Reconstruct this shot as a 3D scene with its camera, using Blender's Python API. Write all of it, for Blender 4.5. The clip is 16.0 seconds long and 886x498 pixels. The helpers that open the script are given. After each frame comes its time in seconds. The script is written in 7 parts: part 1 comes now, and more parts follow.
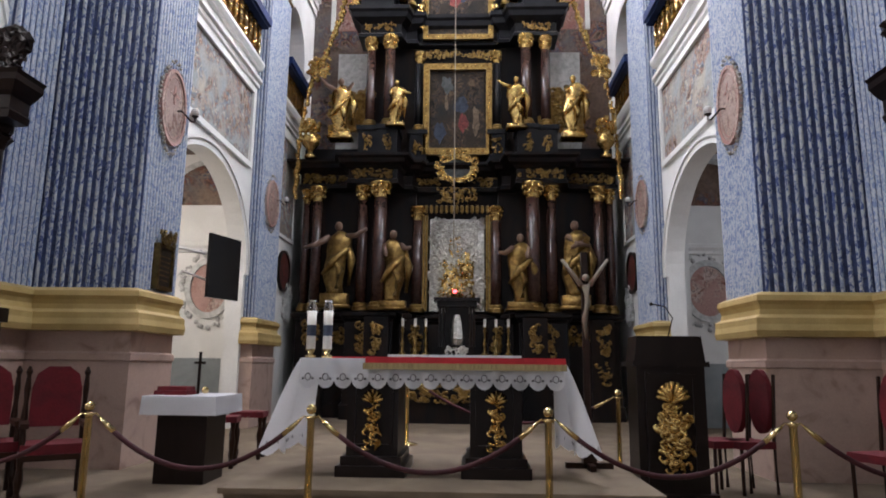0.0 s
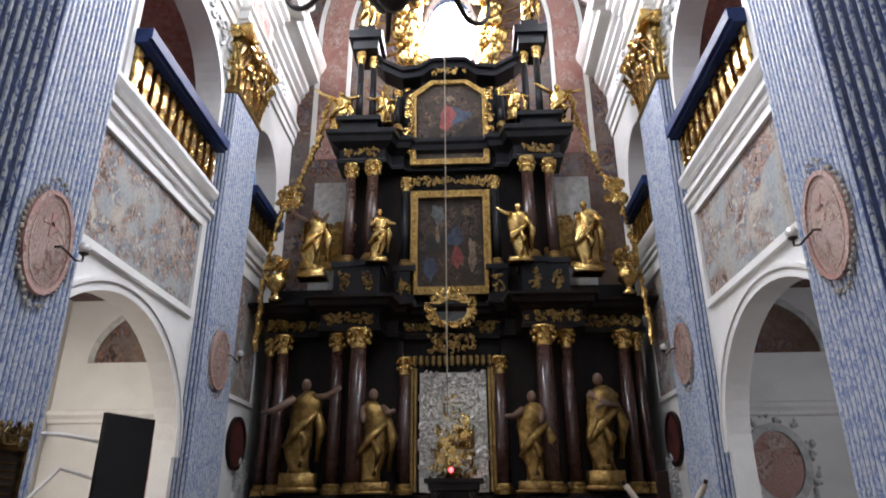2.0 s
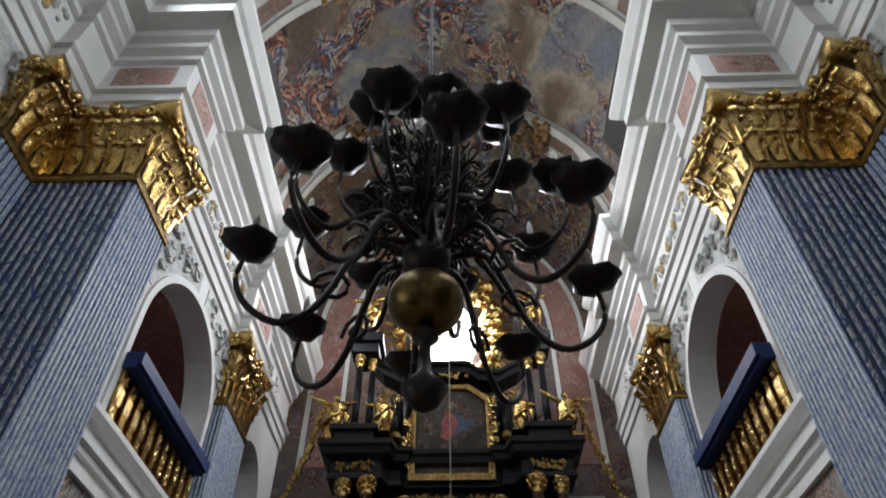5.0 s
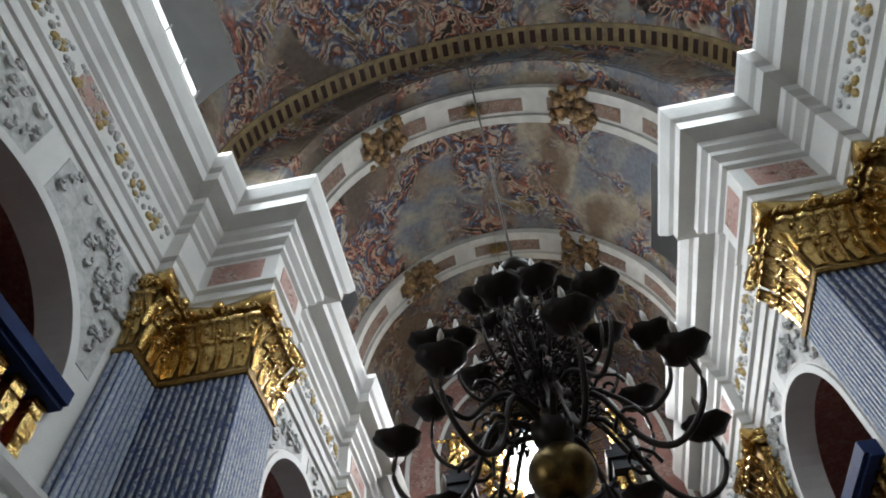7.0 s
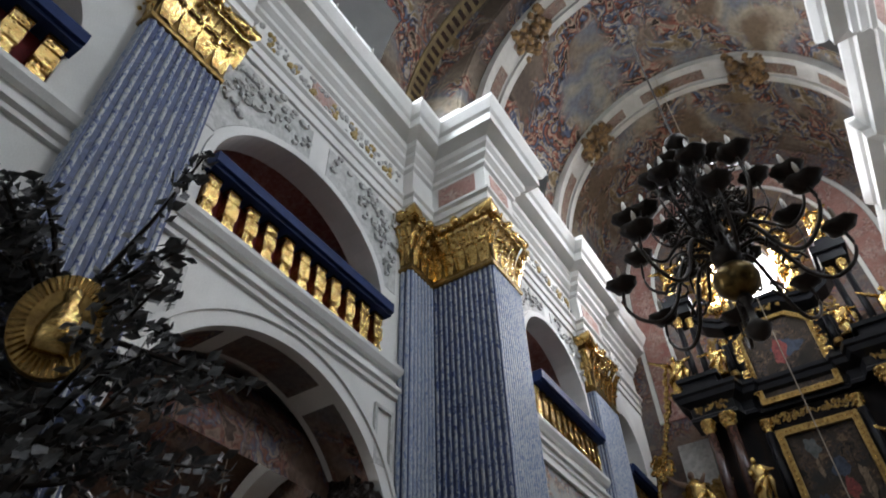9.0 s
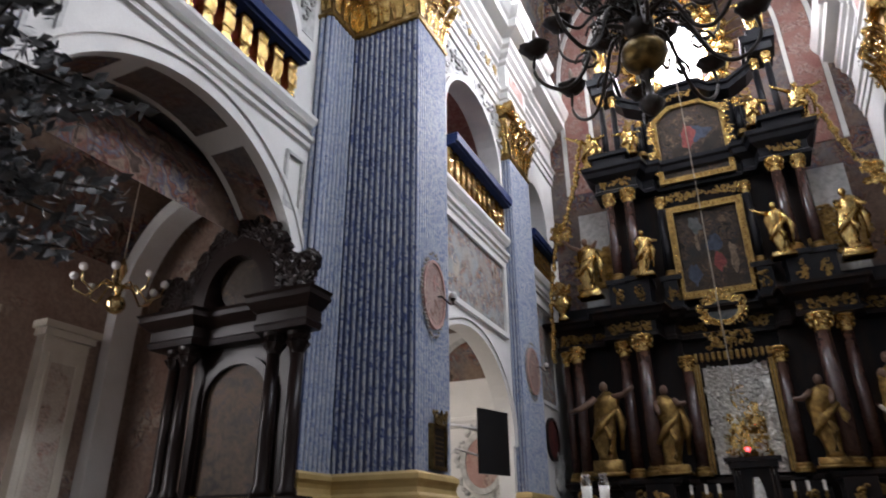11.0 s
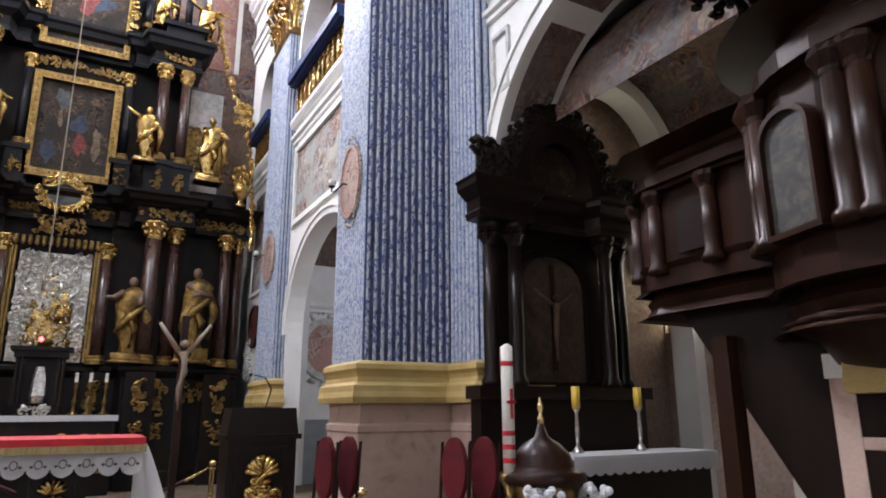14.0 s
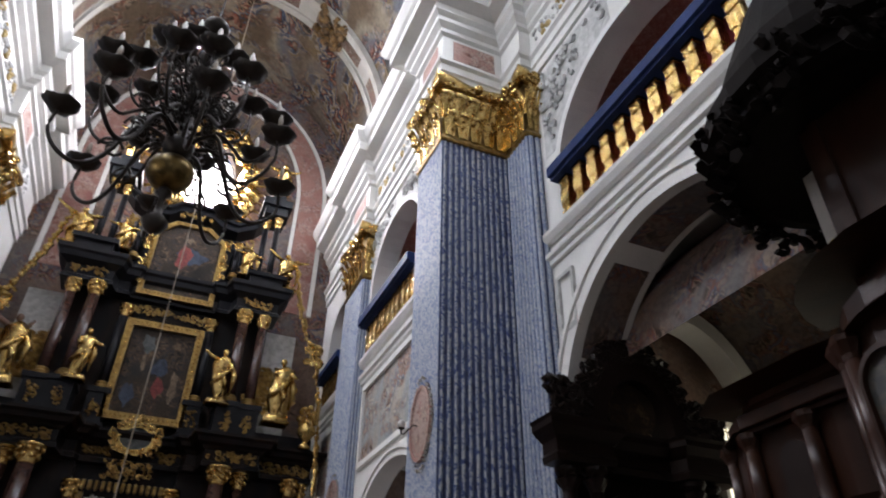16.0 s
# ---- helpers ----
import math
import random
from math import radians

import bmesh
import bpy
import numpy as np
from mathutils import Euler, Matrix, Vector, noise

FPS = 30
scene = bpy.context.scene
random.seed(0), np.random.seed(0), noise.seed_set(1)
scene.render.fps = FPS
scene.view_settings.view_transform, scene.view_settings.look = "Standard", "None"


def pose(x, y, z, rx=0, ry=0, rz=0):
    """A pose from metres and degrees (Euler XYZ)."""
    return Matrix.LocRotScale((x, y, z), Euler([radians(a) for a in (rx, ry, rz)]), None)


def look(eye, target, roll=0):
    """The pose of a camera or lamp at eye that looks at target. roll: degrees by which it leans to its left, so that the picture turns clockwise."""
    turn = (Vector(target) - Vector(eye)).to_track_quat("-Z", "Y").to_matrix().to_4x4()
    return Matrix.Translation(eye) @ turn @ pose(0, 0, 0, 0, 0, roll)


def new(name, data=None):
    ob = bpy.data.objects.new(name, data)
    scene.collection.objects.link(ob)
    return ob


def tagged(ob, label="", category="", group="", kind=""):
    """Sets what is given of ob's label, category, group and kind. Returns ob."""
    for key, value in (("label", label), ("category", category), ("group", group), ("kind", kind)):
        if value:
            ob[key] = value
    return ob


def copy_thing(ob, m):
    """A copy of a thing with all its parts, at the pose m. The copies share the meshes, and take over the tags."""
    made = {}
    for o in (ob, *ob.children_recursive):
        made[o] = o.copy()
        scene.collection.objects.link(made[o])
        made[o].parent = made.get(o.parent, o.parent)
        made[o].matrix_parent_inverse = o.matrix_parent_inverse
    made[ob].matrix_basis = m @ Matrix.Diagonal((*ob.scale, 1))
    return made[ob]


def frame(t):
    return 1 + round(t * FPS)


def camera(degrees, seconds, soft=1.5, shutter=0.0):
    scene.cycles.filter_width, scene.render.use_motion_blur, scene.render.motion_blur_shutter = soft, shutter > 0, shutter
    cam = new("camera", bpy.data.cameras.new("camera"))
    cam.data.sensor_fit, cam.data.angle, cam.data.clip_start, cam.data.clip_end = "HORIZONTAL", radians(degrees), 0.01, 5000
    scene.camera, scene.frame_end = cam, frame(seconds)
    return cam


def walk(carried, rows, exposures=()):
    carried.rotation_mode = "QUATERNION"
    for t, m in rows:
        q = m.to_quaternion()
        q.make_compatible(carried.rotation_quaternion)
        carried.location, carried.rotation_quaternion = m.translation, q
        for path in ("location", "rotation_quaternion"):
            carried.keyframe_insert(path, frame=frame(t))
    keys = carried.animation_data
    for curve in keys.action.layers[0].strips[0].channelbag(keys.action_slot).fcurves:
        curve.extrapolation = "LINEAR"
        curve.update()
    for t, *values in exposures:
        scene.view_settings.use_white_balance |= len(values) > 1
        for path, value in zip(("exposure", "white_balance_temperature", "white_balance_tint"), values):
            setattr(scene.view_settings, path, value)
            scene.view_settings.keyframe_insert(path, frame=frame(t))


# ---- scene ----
cam = camera(68.11, 16.0, soft=1.8, shutter=0.3)


def aim(x, y, z, yaw, pitch, lean):
    """Camera pose: heading, upward tilt and lean in degrees."""
    return pose(x, y, z, 90 + pitch, 0, yaw) @ pose(0, 0, 0, 0, 0, lean)


PATH = [
    (0, aim(0.365, 2.354, 1.905, 2.38, 10.01, 0.65)),
    (0.5, aim(0.360, 2.491, 1.923, 2.17, 12.48, 0.48)),
    (1, aim(0.374, 3.732, 2.328, 2.19, 13.90, 0.32)),
    (1.5, aim(0.479, 5.095, 2.829, 2.40, 16.38, -0.10)),
    (2, aim(0.426, 5.259, 2.979, 2.37, 21.75, -0.37)),
    (2.5, aim(0.380, 5.307, 3.191, 2.31, 25.36, -0.45)),
    (3, aim(0.351, 5.254, 3.371, 2.48, 28.47, 0.27)),
    (3.5, aim(0.323, 5.203, 3.498, 2.57, 32.21, 0.67)),
    (4, aim(0.263, 5.267, 3.721, 2.25, 36.33, 0.74)),
    (4.5, aim(0.171, 5.493, 4.043, 1.77, 40.98, 0.03)),
    (5, aim(0.109, 5.550, 4.257, 1.16, 45.11, -0.19)),
    (5.2, aim(0.102, 5.549, 4.282, 1.13, 46.99, -0.48)),
    (7.3, aim(-0.372, 4.546, 4.069, 8.65, 55.61, -6.57)),
    (7.5, aim(-0.373, 4.547, 4.070, 11.51, 55.16, -6.48)),
    (8, aim(-0.027, 2.217, 2.310, 19.65, 50.20, -5.85)),
    (8.2, aim(-0.028, 2.217, 2.310, 23.77, 49.82, -6.03)),
    (10.3, aim(0.308, 2.353, 2.032, 33.79, 29.79, -2.27)),
    (10.5, aim(0.319, 2.358, 2.029, 31.46, 27.79, -1.79)),
    (11, aim(0.394, 2.399, 1.994, 25.34, 23.82, -0.55)),
    (11.5, aim(0.458, 2.464, 1.944, 18.31, 19.49, -0.95)),
    (12, aim(0.487, 2.508, 1.953, 9.17, 16.16, -1.12)),
    (12.5, aim(0.540, 2.517, 2.027, -0.39, 13.52, -1.58)),
    (13, aim(0.624, 2.468, 2.130, -12.57, 11.98, -2.26)),
    (13.5, aim(0.679, 2.401, 2.179, -23.02, 12.62, -1.38)),
    (14, aim(0.695, 2.364, 2.199, -29.00, 13.86, -0.27)),
    (14.5, aim(0.683, 2.362, 2.222, -30.59, 15.93, 0.67)),
    (15, aim(0.646, 2.375, 2.248, -29.73, 22.01, 0.73)),
    (15.5, aim(0.584, 2.387, 2.269, -28.24, 29.72, 0.77)),
    (16, aim(0.525, 2.404, 2.280, -23.31, 34.01, 0.86)),
]
walk(cam, PATH, exposures=[(0.0, 0.50, 6300, 17), (1.5, 0.38, 6300, 17), (3.0, -0.05, 6300, 13), (4.0, -0.75, 6300, 11), (5.0, -0.98, 6300, 10), (7.5, -0.95, 6300, 8), (8.0, -0.88, 6300, 8), (10.5, -0.38, 6300, 18), (11.5, 0.2, 6300, 18), (12.5, 0.42, 6300, 18), (14.5, 0.92, 6300, 18), (15.2, 0.6, 6300, 18), (15.6, 0.15, 6300, 17), (16.0, -0.25, 6300, 17)])

# ---- light ----
world = bpy.data.worlds.new("sky")
scene.world = world
world.use_nodes = True
_nt = world.node_tree
_sky = _nt.nodes.new("ShaderNodeTexSky")
_sky.sky_type, _sky.sun_disc = "NISHITA", False
_sky.sun_elevation, _sky.sun_rotation = radians(42), radians(150)
_nt.links.new(_sky.outputs[0], _nt.nodes["Background"].inputs[0])
_nt.nodes["Background"].inputs[1].default_value = 0.12


def area(name, place, target, w, h, power, colour=(1.0, 0.97, 0.92)):
    data = bpy.data.lights.new(name, "AREA")
    data.shape, data.size, data.size_y, data.energy, data.color = "RECTANGLE", w, h, power, colour
    ob = new(name, data)
    ob.matrix_world = look(place, target)
    return ob


# daylight that enters by the windows: apse, lunettes over the cornice, west front, aisles
area("apse_window_light", (0, 21.8, 17.0), (0, 13, 7.5), 1.7, 3.2, 2800, (0.97, 0.97, 1.0))
for s in (-1, 1):
    for yy, p in ((15.0, 700), (7.8, 1350), (1.0, 420)):
        half = 4.75 if yy > 11 else 6.0
        area("lunette_light", (s * half, yy, 17.8), (-s * 2.4, yy + 1.0, 5.0), 2.8, 2.6, p, (0.88, 0.95, 1.0))
    area("aisle_window_light", (s * 10.3, 10.1 if s > 0 else 6.0, 5.2), (0, 8.0, 2.0), 1.4, 2.6, 12 if s > 0 else 210)
area("west_window_light", (0, -13.4, 7.0), (0, 14, 2.5), 5.0, 6.0, 230, (0.9, 0.96, 1.0))
# fill lamps added inside the side chapels, with no window behind them
area("chapel_window_light", (-7.9, 14.6, 5.0), (-5.0, 17.5, 3.0), 1.6, 1.6, 150, (1.0, 0.93, 0.8))
area("chapel_window_light", (7.9, 14.6, 5.0), (5.0, 17.5, 3.0), 1.6, 1.6, 45, (0.9, 0.95, 1.0))


# ---- materials ----
def mat(name, colour, rough=0.6, metal=0.0, second=None, third=None, scale=3.0, detail=6.0, bump=0.15, bump_scale=40.0,
        stretch=(1, 1, 1), distort=0.6, emit=0.0, spec=0.5, rand=False, contrast=(0.35, 0.65)):
    m = bpy.data.materials.new(name)
    m.use_nodes = True
    nt, L = m.node_tree, m.node_tree.links
    b = nt.nodes["Principled BSDF"]
    b.inputs["Roughness"].default_value, b.inputs["Metallic"].default_value = rough, metal
    b.inputs["Specular IOR Level"].default_value = spec
    tc = nt.nodes.new("ShaderNodeTexCoord")
    mp = nt.nodes.new("ShaderNodeMapping")
    mp.inputs["Scale"].default_value = stretch
    L.new(tc.outputs["Object"], mp.inputs[0])
    if rand:
        oi = nt.nodes.new("ShaderNodeObjectInfo")
        mu = nt.nodes.new("ShaderNodeMath")
        mu.operation = "MULTIPLY"
        mu.inputs[1].default_value = 60.0
        L.new(oi.outputs["Random"], mu.inputs[0])
        L.new(mu.outputs[0], mp.inputs["Location"])
    n = nt.nodes.new("ShaderNodeTexNoise")
    n.inputs["Scale"].default_value, n.inputs["Detail"].default_value, n.inputs["Distortion"].default_value = scale, detail, distort
    L.new(mp.outputs[0], n.inputs[0])
    ramp = nt.nodes.new("ShaderNodeValToRGB")
    second = second or tuple(c * 0.72 for c in colour)
    e = ramp.color_ramp.elements
    e[0].position, e[1].position = contrast
    e[0].color, e[1].color = (*second, 1), (*colour, 1)
    if third:
        k = e.new(sum(contrast) / 2)
        k.color = (*third, 1)
    L.new(n.outputs[0], ramp.inputs[0])
    fine = nt.nodes.new("ShaderNodeTexNoise")
    fine.inputs["Scale"].default_value, fine.inputs["Detail"].default_value = bump_scale, 4
    L.new(tc.outputs["Object"], fine.inputs[0])
    mix = nt.nodes.new("ShaderNodeMix")
    mix.data_type, mix.blend_type = "RGBA", "MULTIPLY"
    mix.inputs[0].default_value = 0.25
    L.new(ramp.outputs[0], mix.inputs[6])
    L.new(fine.outputs[0], mix.inputs[7])
    L.new(mix.outputs[2], b.inputs["Base Color"])
    if bump:
        bp = nt.nodes.new("ShaderNodeBump")
        bp.inputs["Strength"].default_value, bp.inputs["Distance"].default_value = bump, 0.02
        L.new(fine.outputs[0], bp.inputs["Height"])
        L.new(bp.outputs[0], b.inputs["Normal"])
    if emit:
        b.inputs["Emission Color"].default_value = (*colour, 1)
        b.inputs["Emission Strength"].default_value = emit
    return m


def painted(name, stops, scale, detail=8.0, distort=1.2, rough=0.7, cloud=0.5):
    """Old painting or fresco: broad patches of pigment broken by finer ones."""
    m = bpy.data.materials.new(name)
    m.use_nodes = True
    nt, L = m.node_tree, m.node_tree.links
    b = nt.nodes["Principled BSDF"]
    b.inputs["Roughness"].default_value = rough
    tc = nt.nodes.new("ShaderNodeTexCoord")
    cols = []
    for k, sc in ((0, scale), (1, scale * 2.7)):
        mp = nt.nodes.new("ShaderNodeMapping")
        mp.inputs["Location"].default_value = (3.1 * k + len(name), 1.7 * k, 0.4 * k)
        L.new(tc.outputs["Object"], mp.inputs[0])
        n = nt.nodes.new("ShaderNodeTexNoise")
        n.inputs["Scale"].default_value, n.inputs["Detail"].default_value, n.inputs["Distortion"].default_value = sc, detail, distort
        L.new(mp.outputs[0], n.inputs[0])
        r = nt.nodes.new("ShaderNodeValToRGB")
        e = r.color_ramp.elements
        e[0].position, e[0].color = 0.34, (*stops[0], 1)
        e[1].position, e[1].color = 0.66, (*stops[-1], 1)
        for i, c in enumerate(stops[1:-1]):
            e.new(0.34 + 0.32 * (i + 1) / (len(stops) - 1)).color = (*c, 1)
        L.new(n.outputs[0], r.inputs[0])
        cols.append(r.outputs[0])
    mix = nt.nodes.new("ShaderNodeMix")
    mix.data_type = "RGBA"
    mix.inputs[0].default_value = cloud
    L.new(cols[0], mix.inputs[6])
    L.new(cols[1], mix.inputs[7])
    L.new(mix.outputs[2], b.inputs["Base Color"])
    return m


def fresco(name, ground, figures, scale, cover=0.5, rough=0.7):
    """Painted scene: a clouded ground with clusters of drapery-like folds in several pigments."""
    m = bpy.data.materials.new(name)
    m.use_nodes = True
    nt, L = m.node_tree, m.node_tree.links
    b = nt.nodes["Principled BSDF"]
    b.inputs["Roughness"].default_value = rough
    b.inputs["Specular IOR Level"].default_value = 0.2
    tc = nt.nodes.new("ShaderNodeTexCoord")

    def noise(sc, det, dis, off):
        mp = nt.nodes.new("ShaderNodeMapping")
        mp.inputs["Location"].default_value = (off, off * 0.6, -off)
        L.new(tc.outputs["Object"], mp.inputs[0])
        n = nt.nodes.new("ShaderNodeTexNoise")
        n.inputs["Scale"].default_value, n.inputs["Detail"].default_value, n.inputs["Distortion"].default_value = sc, det, dis
        L.new(mp.outputs[0], n.inputs[0])
        return n

    def ramp(src, stops, lo, hi):
        r = nt.nodes.new("ShaderNodeValToRGB")
        e = r.color_ramp.elements
        e[0].position, e[0].color = lo, (*stops[0], 1)
        e[1].position, e[1].color = hi, (*stops[-1], 1)
        for i, c in enumerate(stops[1:-1]):
            e.new(lo + (hi - lo) * (i + 1) / (len(stops) - 1)).color = (*c, 1)
        L.new(src, r.inputs[0])
        return r.outputs[0]

    def blend(kind, fac, a, c):
        x = nt.nodes.new("ShaderNodeMix")
        x.data_type, x.blend_type = "RGBA", kind
        if isinstance(fac, float):
            x.inputs[0].default_value = fac
        else:
            L.new(fac, x.inputs[0])
        L.new(a, x.inputs[6])
        L.new(c, x.inputs[7])
        return x.outputs[2]

    base = ramp(noise(scale * 0.3, 4, 0.6, 2.0).outputs[0], ground, 0.36, 0.64)
    warp = noise(scale * 1.3, 3, 0.5, 7.0)
    add = nt.nodes.new("ShaderNodeVectorMath")
    add.operation = "MULTIPLY_ADD"
    add.inputs[1].default_value = (0.9 / scale,) * 3
    L.new(warp.outputs["Color"], add.inputs[0])
    L.new(tc.outputs["Object"], add.inputs[2])
    pick = nt.nodes.new("ShaderNodeTexNoise")
    pick.inputs["Scale"].default_value, pick.inputs["Detail"].default_value, pick.inputs["Distortion"].default_value = scale * 1.5, 2.5, 1.6
    L.new(add.outputs[0], pick.inputs["Vector"])
    fig = ramp(pick.outputs[0], figures, 0.36, 0.64)
    folds = ramp(noise(scale * 3.2, 3, 2.2, 5.0).outputs[0], [(0.35, 0.33, 0.32), (1.0, 1.0, 1.0), (1.0, 0.97, 0.92)], 0.36, 0.6)
    fig = blend("MULTIPLY", 0.85, fig, folds)
    mask = ramp(noise(scale * 0.62, 4, 0.9, 11.0).outputs[0], [(0, 0, 0), (1, 1, 1)], 1.0 - cover - 0.07, 1.0 - cover + 0.07)
    col = blend("MIX", mask, base, fig)
    grain = ramp(noise(scale * 9, 6, 0.3, 3.0).outputs[0], [(0.72, 0.72, 0.72), (1, 1, 1)], 0.35, 0.6)
    L.new(blend("MULTIPLY", 0.85, col, grain), b.inputs["Base Color"])
    return m


WHITE = mat("white_plaster", (0.78, 0.77, 0.74), 0.75, second=(0.7, 0.69, 0.66), scale=1.3, bump=0.08)
GREYW = mat("grey_stucco", (0.62, 0.62, 0.6), 0.75, second=(0.42, 0.42, 0.4), scale=6, bump=0.5, bump_scale=14)
LOWGREY = mat("grey_dado_paint", (0.3, 0.33, 0.34), 0.6, scale=1.5)
BLUE_D = mat("dark_blue_marbling", (0.05, 0.08, 0.2), 0.55, second=(0.015, 0.025, 0.08), third=(0.04, 0.06, 0.15), scale=5, detail=8, distort=2.5, stretch=(1, 1, 0.8), bump=0.3)
BLUE_L = mat("pale_blue_marbling", (0.43, 0.44, 0.44), 0.5, second=(0.035, 0.06, 0.18), third=(0.26, 0.3, 0.38), scale=11, rand=True, detail=8, distort=2.6, stretch=(1, 1, 0.5), bump=0.4, contrast=(0.41, 0.57))
BLUE_C = mat("fine_blue_marbling", (0.5, 0.52, 0.56), 0.5, second=(0.17, 0.23, 0.4), third=(0.36, 0.41, 0.5), scale=15, rand=True, detail=8, distort=2.6, stretch=(1, 1, 0.5), bump=0.4, contrast=(0.4, 0.58))
PINK = mat("pink_stucco_marble", (0.50, 0.36, 0.30), 0.35, second=(0.33, 0.22, 0.18), third=(0.46, 0.33, 0.275), scale=1.6, detail=10, distort=2.2, bump=0.03, contrast=(0.3, 0.55))
OCHRE = mat("ochre_paint", (0.52, 0.38, 0.15), 0.6, second=(0.40, 0.28, 0.1), scale=2)
GOLD = mat("gilding", (0.82, 0.58, 0.23), 0.27, 1.0, second=(0.48, 0.3, 0.09), scale=7, bump=0.5, bump_scale=25)
# duller gold; on the lower statues its darkness stands in for shade
GOLDD = mat("dull_shaded_gilding", (0.40, 0.26, 0.085), 0.42, 0.9, second=(0.2, 0.12, 0.04), scale=9, bump=0.7, bump_scale=22)
OLDOCHRE = mat("faded_ochre_fresco", (0.2, 0.14, 0.055), 0.7, second=(0.11, 0.075, 0.035), scale=3)
# even matte black with low specular, for the sounding board and its fringe
MATTEBLACK = mat("matte_black_wood", (0.012, 0.009, 0.008), 0.75, spec=0.05, second=(0.008, 0.006, 0.005), scale=5, bump=0.1)
RIBW = mat("greyed_rib_plaster", (0.5, 0.48, 0.44), 0.75, second=(0.4, 0.385, 0.35), scale=2.0, bump=0.1)
TROPHY = mat("brown_gilt_stucco", (0.3, 0.18, 0.07), 0.5, 0.5, second=(0.08, 0.05, 0.03), scale=6, bump=0.7, bump_scale=20)
BRASS = mat("polished_brass", (0.86, 0.66, 0.32), 0.16, 1.0, scale=5, bump=0.0)
DARKBRASS = mat("tarnished_brass", (0.30, 0.2, 0.07), 0.35, 1.0, second=(0.1, 0.07, 0.03), scale=6, bump=0.1)
SILVER = mat("chased_silver", (0.85, 0.83, 0.78), 0.28, 1.0, second=(0.45, 0.43, 0.38), scale=12, bump=1.0, bump_scale=16)
BLACKW = mat("ebonised_wood", (0.02, 0.012, 0.009), 0.38, spec=0.12, second=(0.009, 0.009, 0.01), scale=3, stretch=(1, 1, 0.3), bump=0.05)
BLUEBLK = mat("blue_black_paint", (0.015, 0.015, 0.018), 0.33, spec=0.18, scale=3, bump=0.05)
BROWNM = mat("brown_marbled_shaft", (0.075, 0.035, 0.026), 0.25, second=(0.03, 0.015, 0.012), third=(0.06, 0.028, 0.022), scale=5, detail=9, distort=2, bump=0.02, contrast=(0.3, 0.75))
WALNUT = mat("dark_walnut", (0.032, 0.012, 0.0065), 0.36, spec=0.16, second=(0.018, 0.008, 0.005), scale=4, stretch=(1, 1, 0.15), bump=0.08)
NEARBLACK = mat("black_stained_wood", (0.014, 0.008, 0.0065), 0.33, spec=0.18, scale=4, stretch=(1, 1, 0.2), bump=0.06)
LINEN = mat("white_linen", (0.82, 0.82, 0.84), 0.85, second=(0.72, 0.72, 0.75), scale=2.5, bump=0.25, bump_scale=90)
_n = LINEN.node_tree
_tr = _n.nodes.new("ShaderNodeBsdfTranslucent")
_tr.inputs[0].default_value = (0.85, 0.85, 0.87, 1)
_mx = _n.nodes.new("ShaderNodeMixShader")
_mx.inputs[0].default_value = 0.4
_out = [k for k in _n.nodes if k.bl_idname == "ShaderNodeOutputMaterial"][0]
_n.links.new(_n.nodes["Principled BSDF"].outputs[0], _mx.inputs[1])
_n.links.new(_tr.outputs[0], _mx.inputs[2])
_n.links.new(_mx.outputs[0], _out.inputs["Surface"])
RED = mat("red_runner", (0.55, 0.02, 0.03), 0.8, second=(0.4, 0.012, 0.02), scale=6)
VELVET = mat("red_velvet", (0.16, 0.007, 0.014), 0.9, second=(0.1, 0.005, 0.01), scale=6, bump=0.2)
ROPE = mat("maroon_velvet_rope", (0.055, 0.005, 0.009), 0.9, second=(0.028, 0.003, 0.005), scale=9, bump=0.2)
FRINGE = mat("gold_fringe", (0.42, 0.33, 0.15), 0.7, second=(0.24, 0.18, 0.08), scale=2, stretch=(60, 60, 1), bump=0.3)
CARPET = mat("beige_carpet", (0.2, 0.15, 0.1), 0.95, second=(0.14, 0.1, 0.066), scale=2, bump=0.4, bump_scale=120)
STONE = mat("grey_floor_stone", (0.27, 0.26, 0.24), 0.45, second=(0.19, 0.18, 0.17), scale=1.2)
NAVY = mat("navy_rail_paint", (0.02, 0.04, 0.13), 0.6, spec=0.15, second=(0.013, 0.026, 0.09), scale=2)
IRON = mat("black_iron", (0.03, 0.022, 0.017), 0.45, 0.5, scale=6)
SCREEN = mat("black_screen", (0.008, 0.008, 0.009), 0.25, scale=1, bump=0)
PINKFR = fresco("pink_roundel_fresco", [(0.36, 0.2, 0.17), (0.48, 0.31, 0.27)], [(0.26, 0.12, 0.1), (0.52, 0.42, 0.37), (0.4, 0.24, 0.2)], 3.0, 0.5)
PALEFR = fresco("pale_pink_cartouche_field", [(0.27, 0.18, 0.155), (0.37, 0.27, 0.235)], [(0.19, 0.1, 0.085), (0.42, 0.33, 0.28), (0.3, 0.19, 0.16)], 3.4, 0.5)
REDFR = painted("brick_red_arabesque_fresco", [(0.34, 0.12, 0.1), (0.44, 0.2, 0.165), (0.58, 0.4, 0.33)], 5)
VAULTFR = fresco("vault_fresco", [(0.075, 0.055, 0.042), (0.17, 0.135, 0.1), (0.12, 0.13, 0.15), (0.26, 0.22, 0.165), (0.12, 0.085, 0.055)], [(0.02, 0.011, 0.007), (0.34, 0.26, 0.19), (0.2, 0.06, 0.04), (0.045, 0.026, 0.016), (0.06, 0.085, 0.15), (0.34, 0.29, 0.23), (0.17, 0.12, 0.06)], 0.75, 0.5)
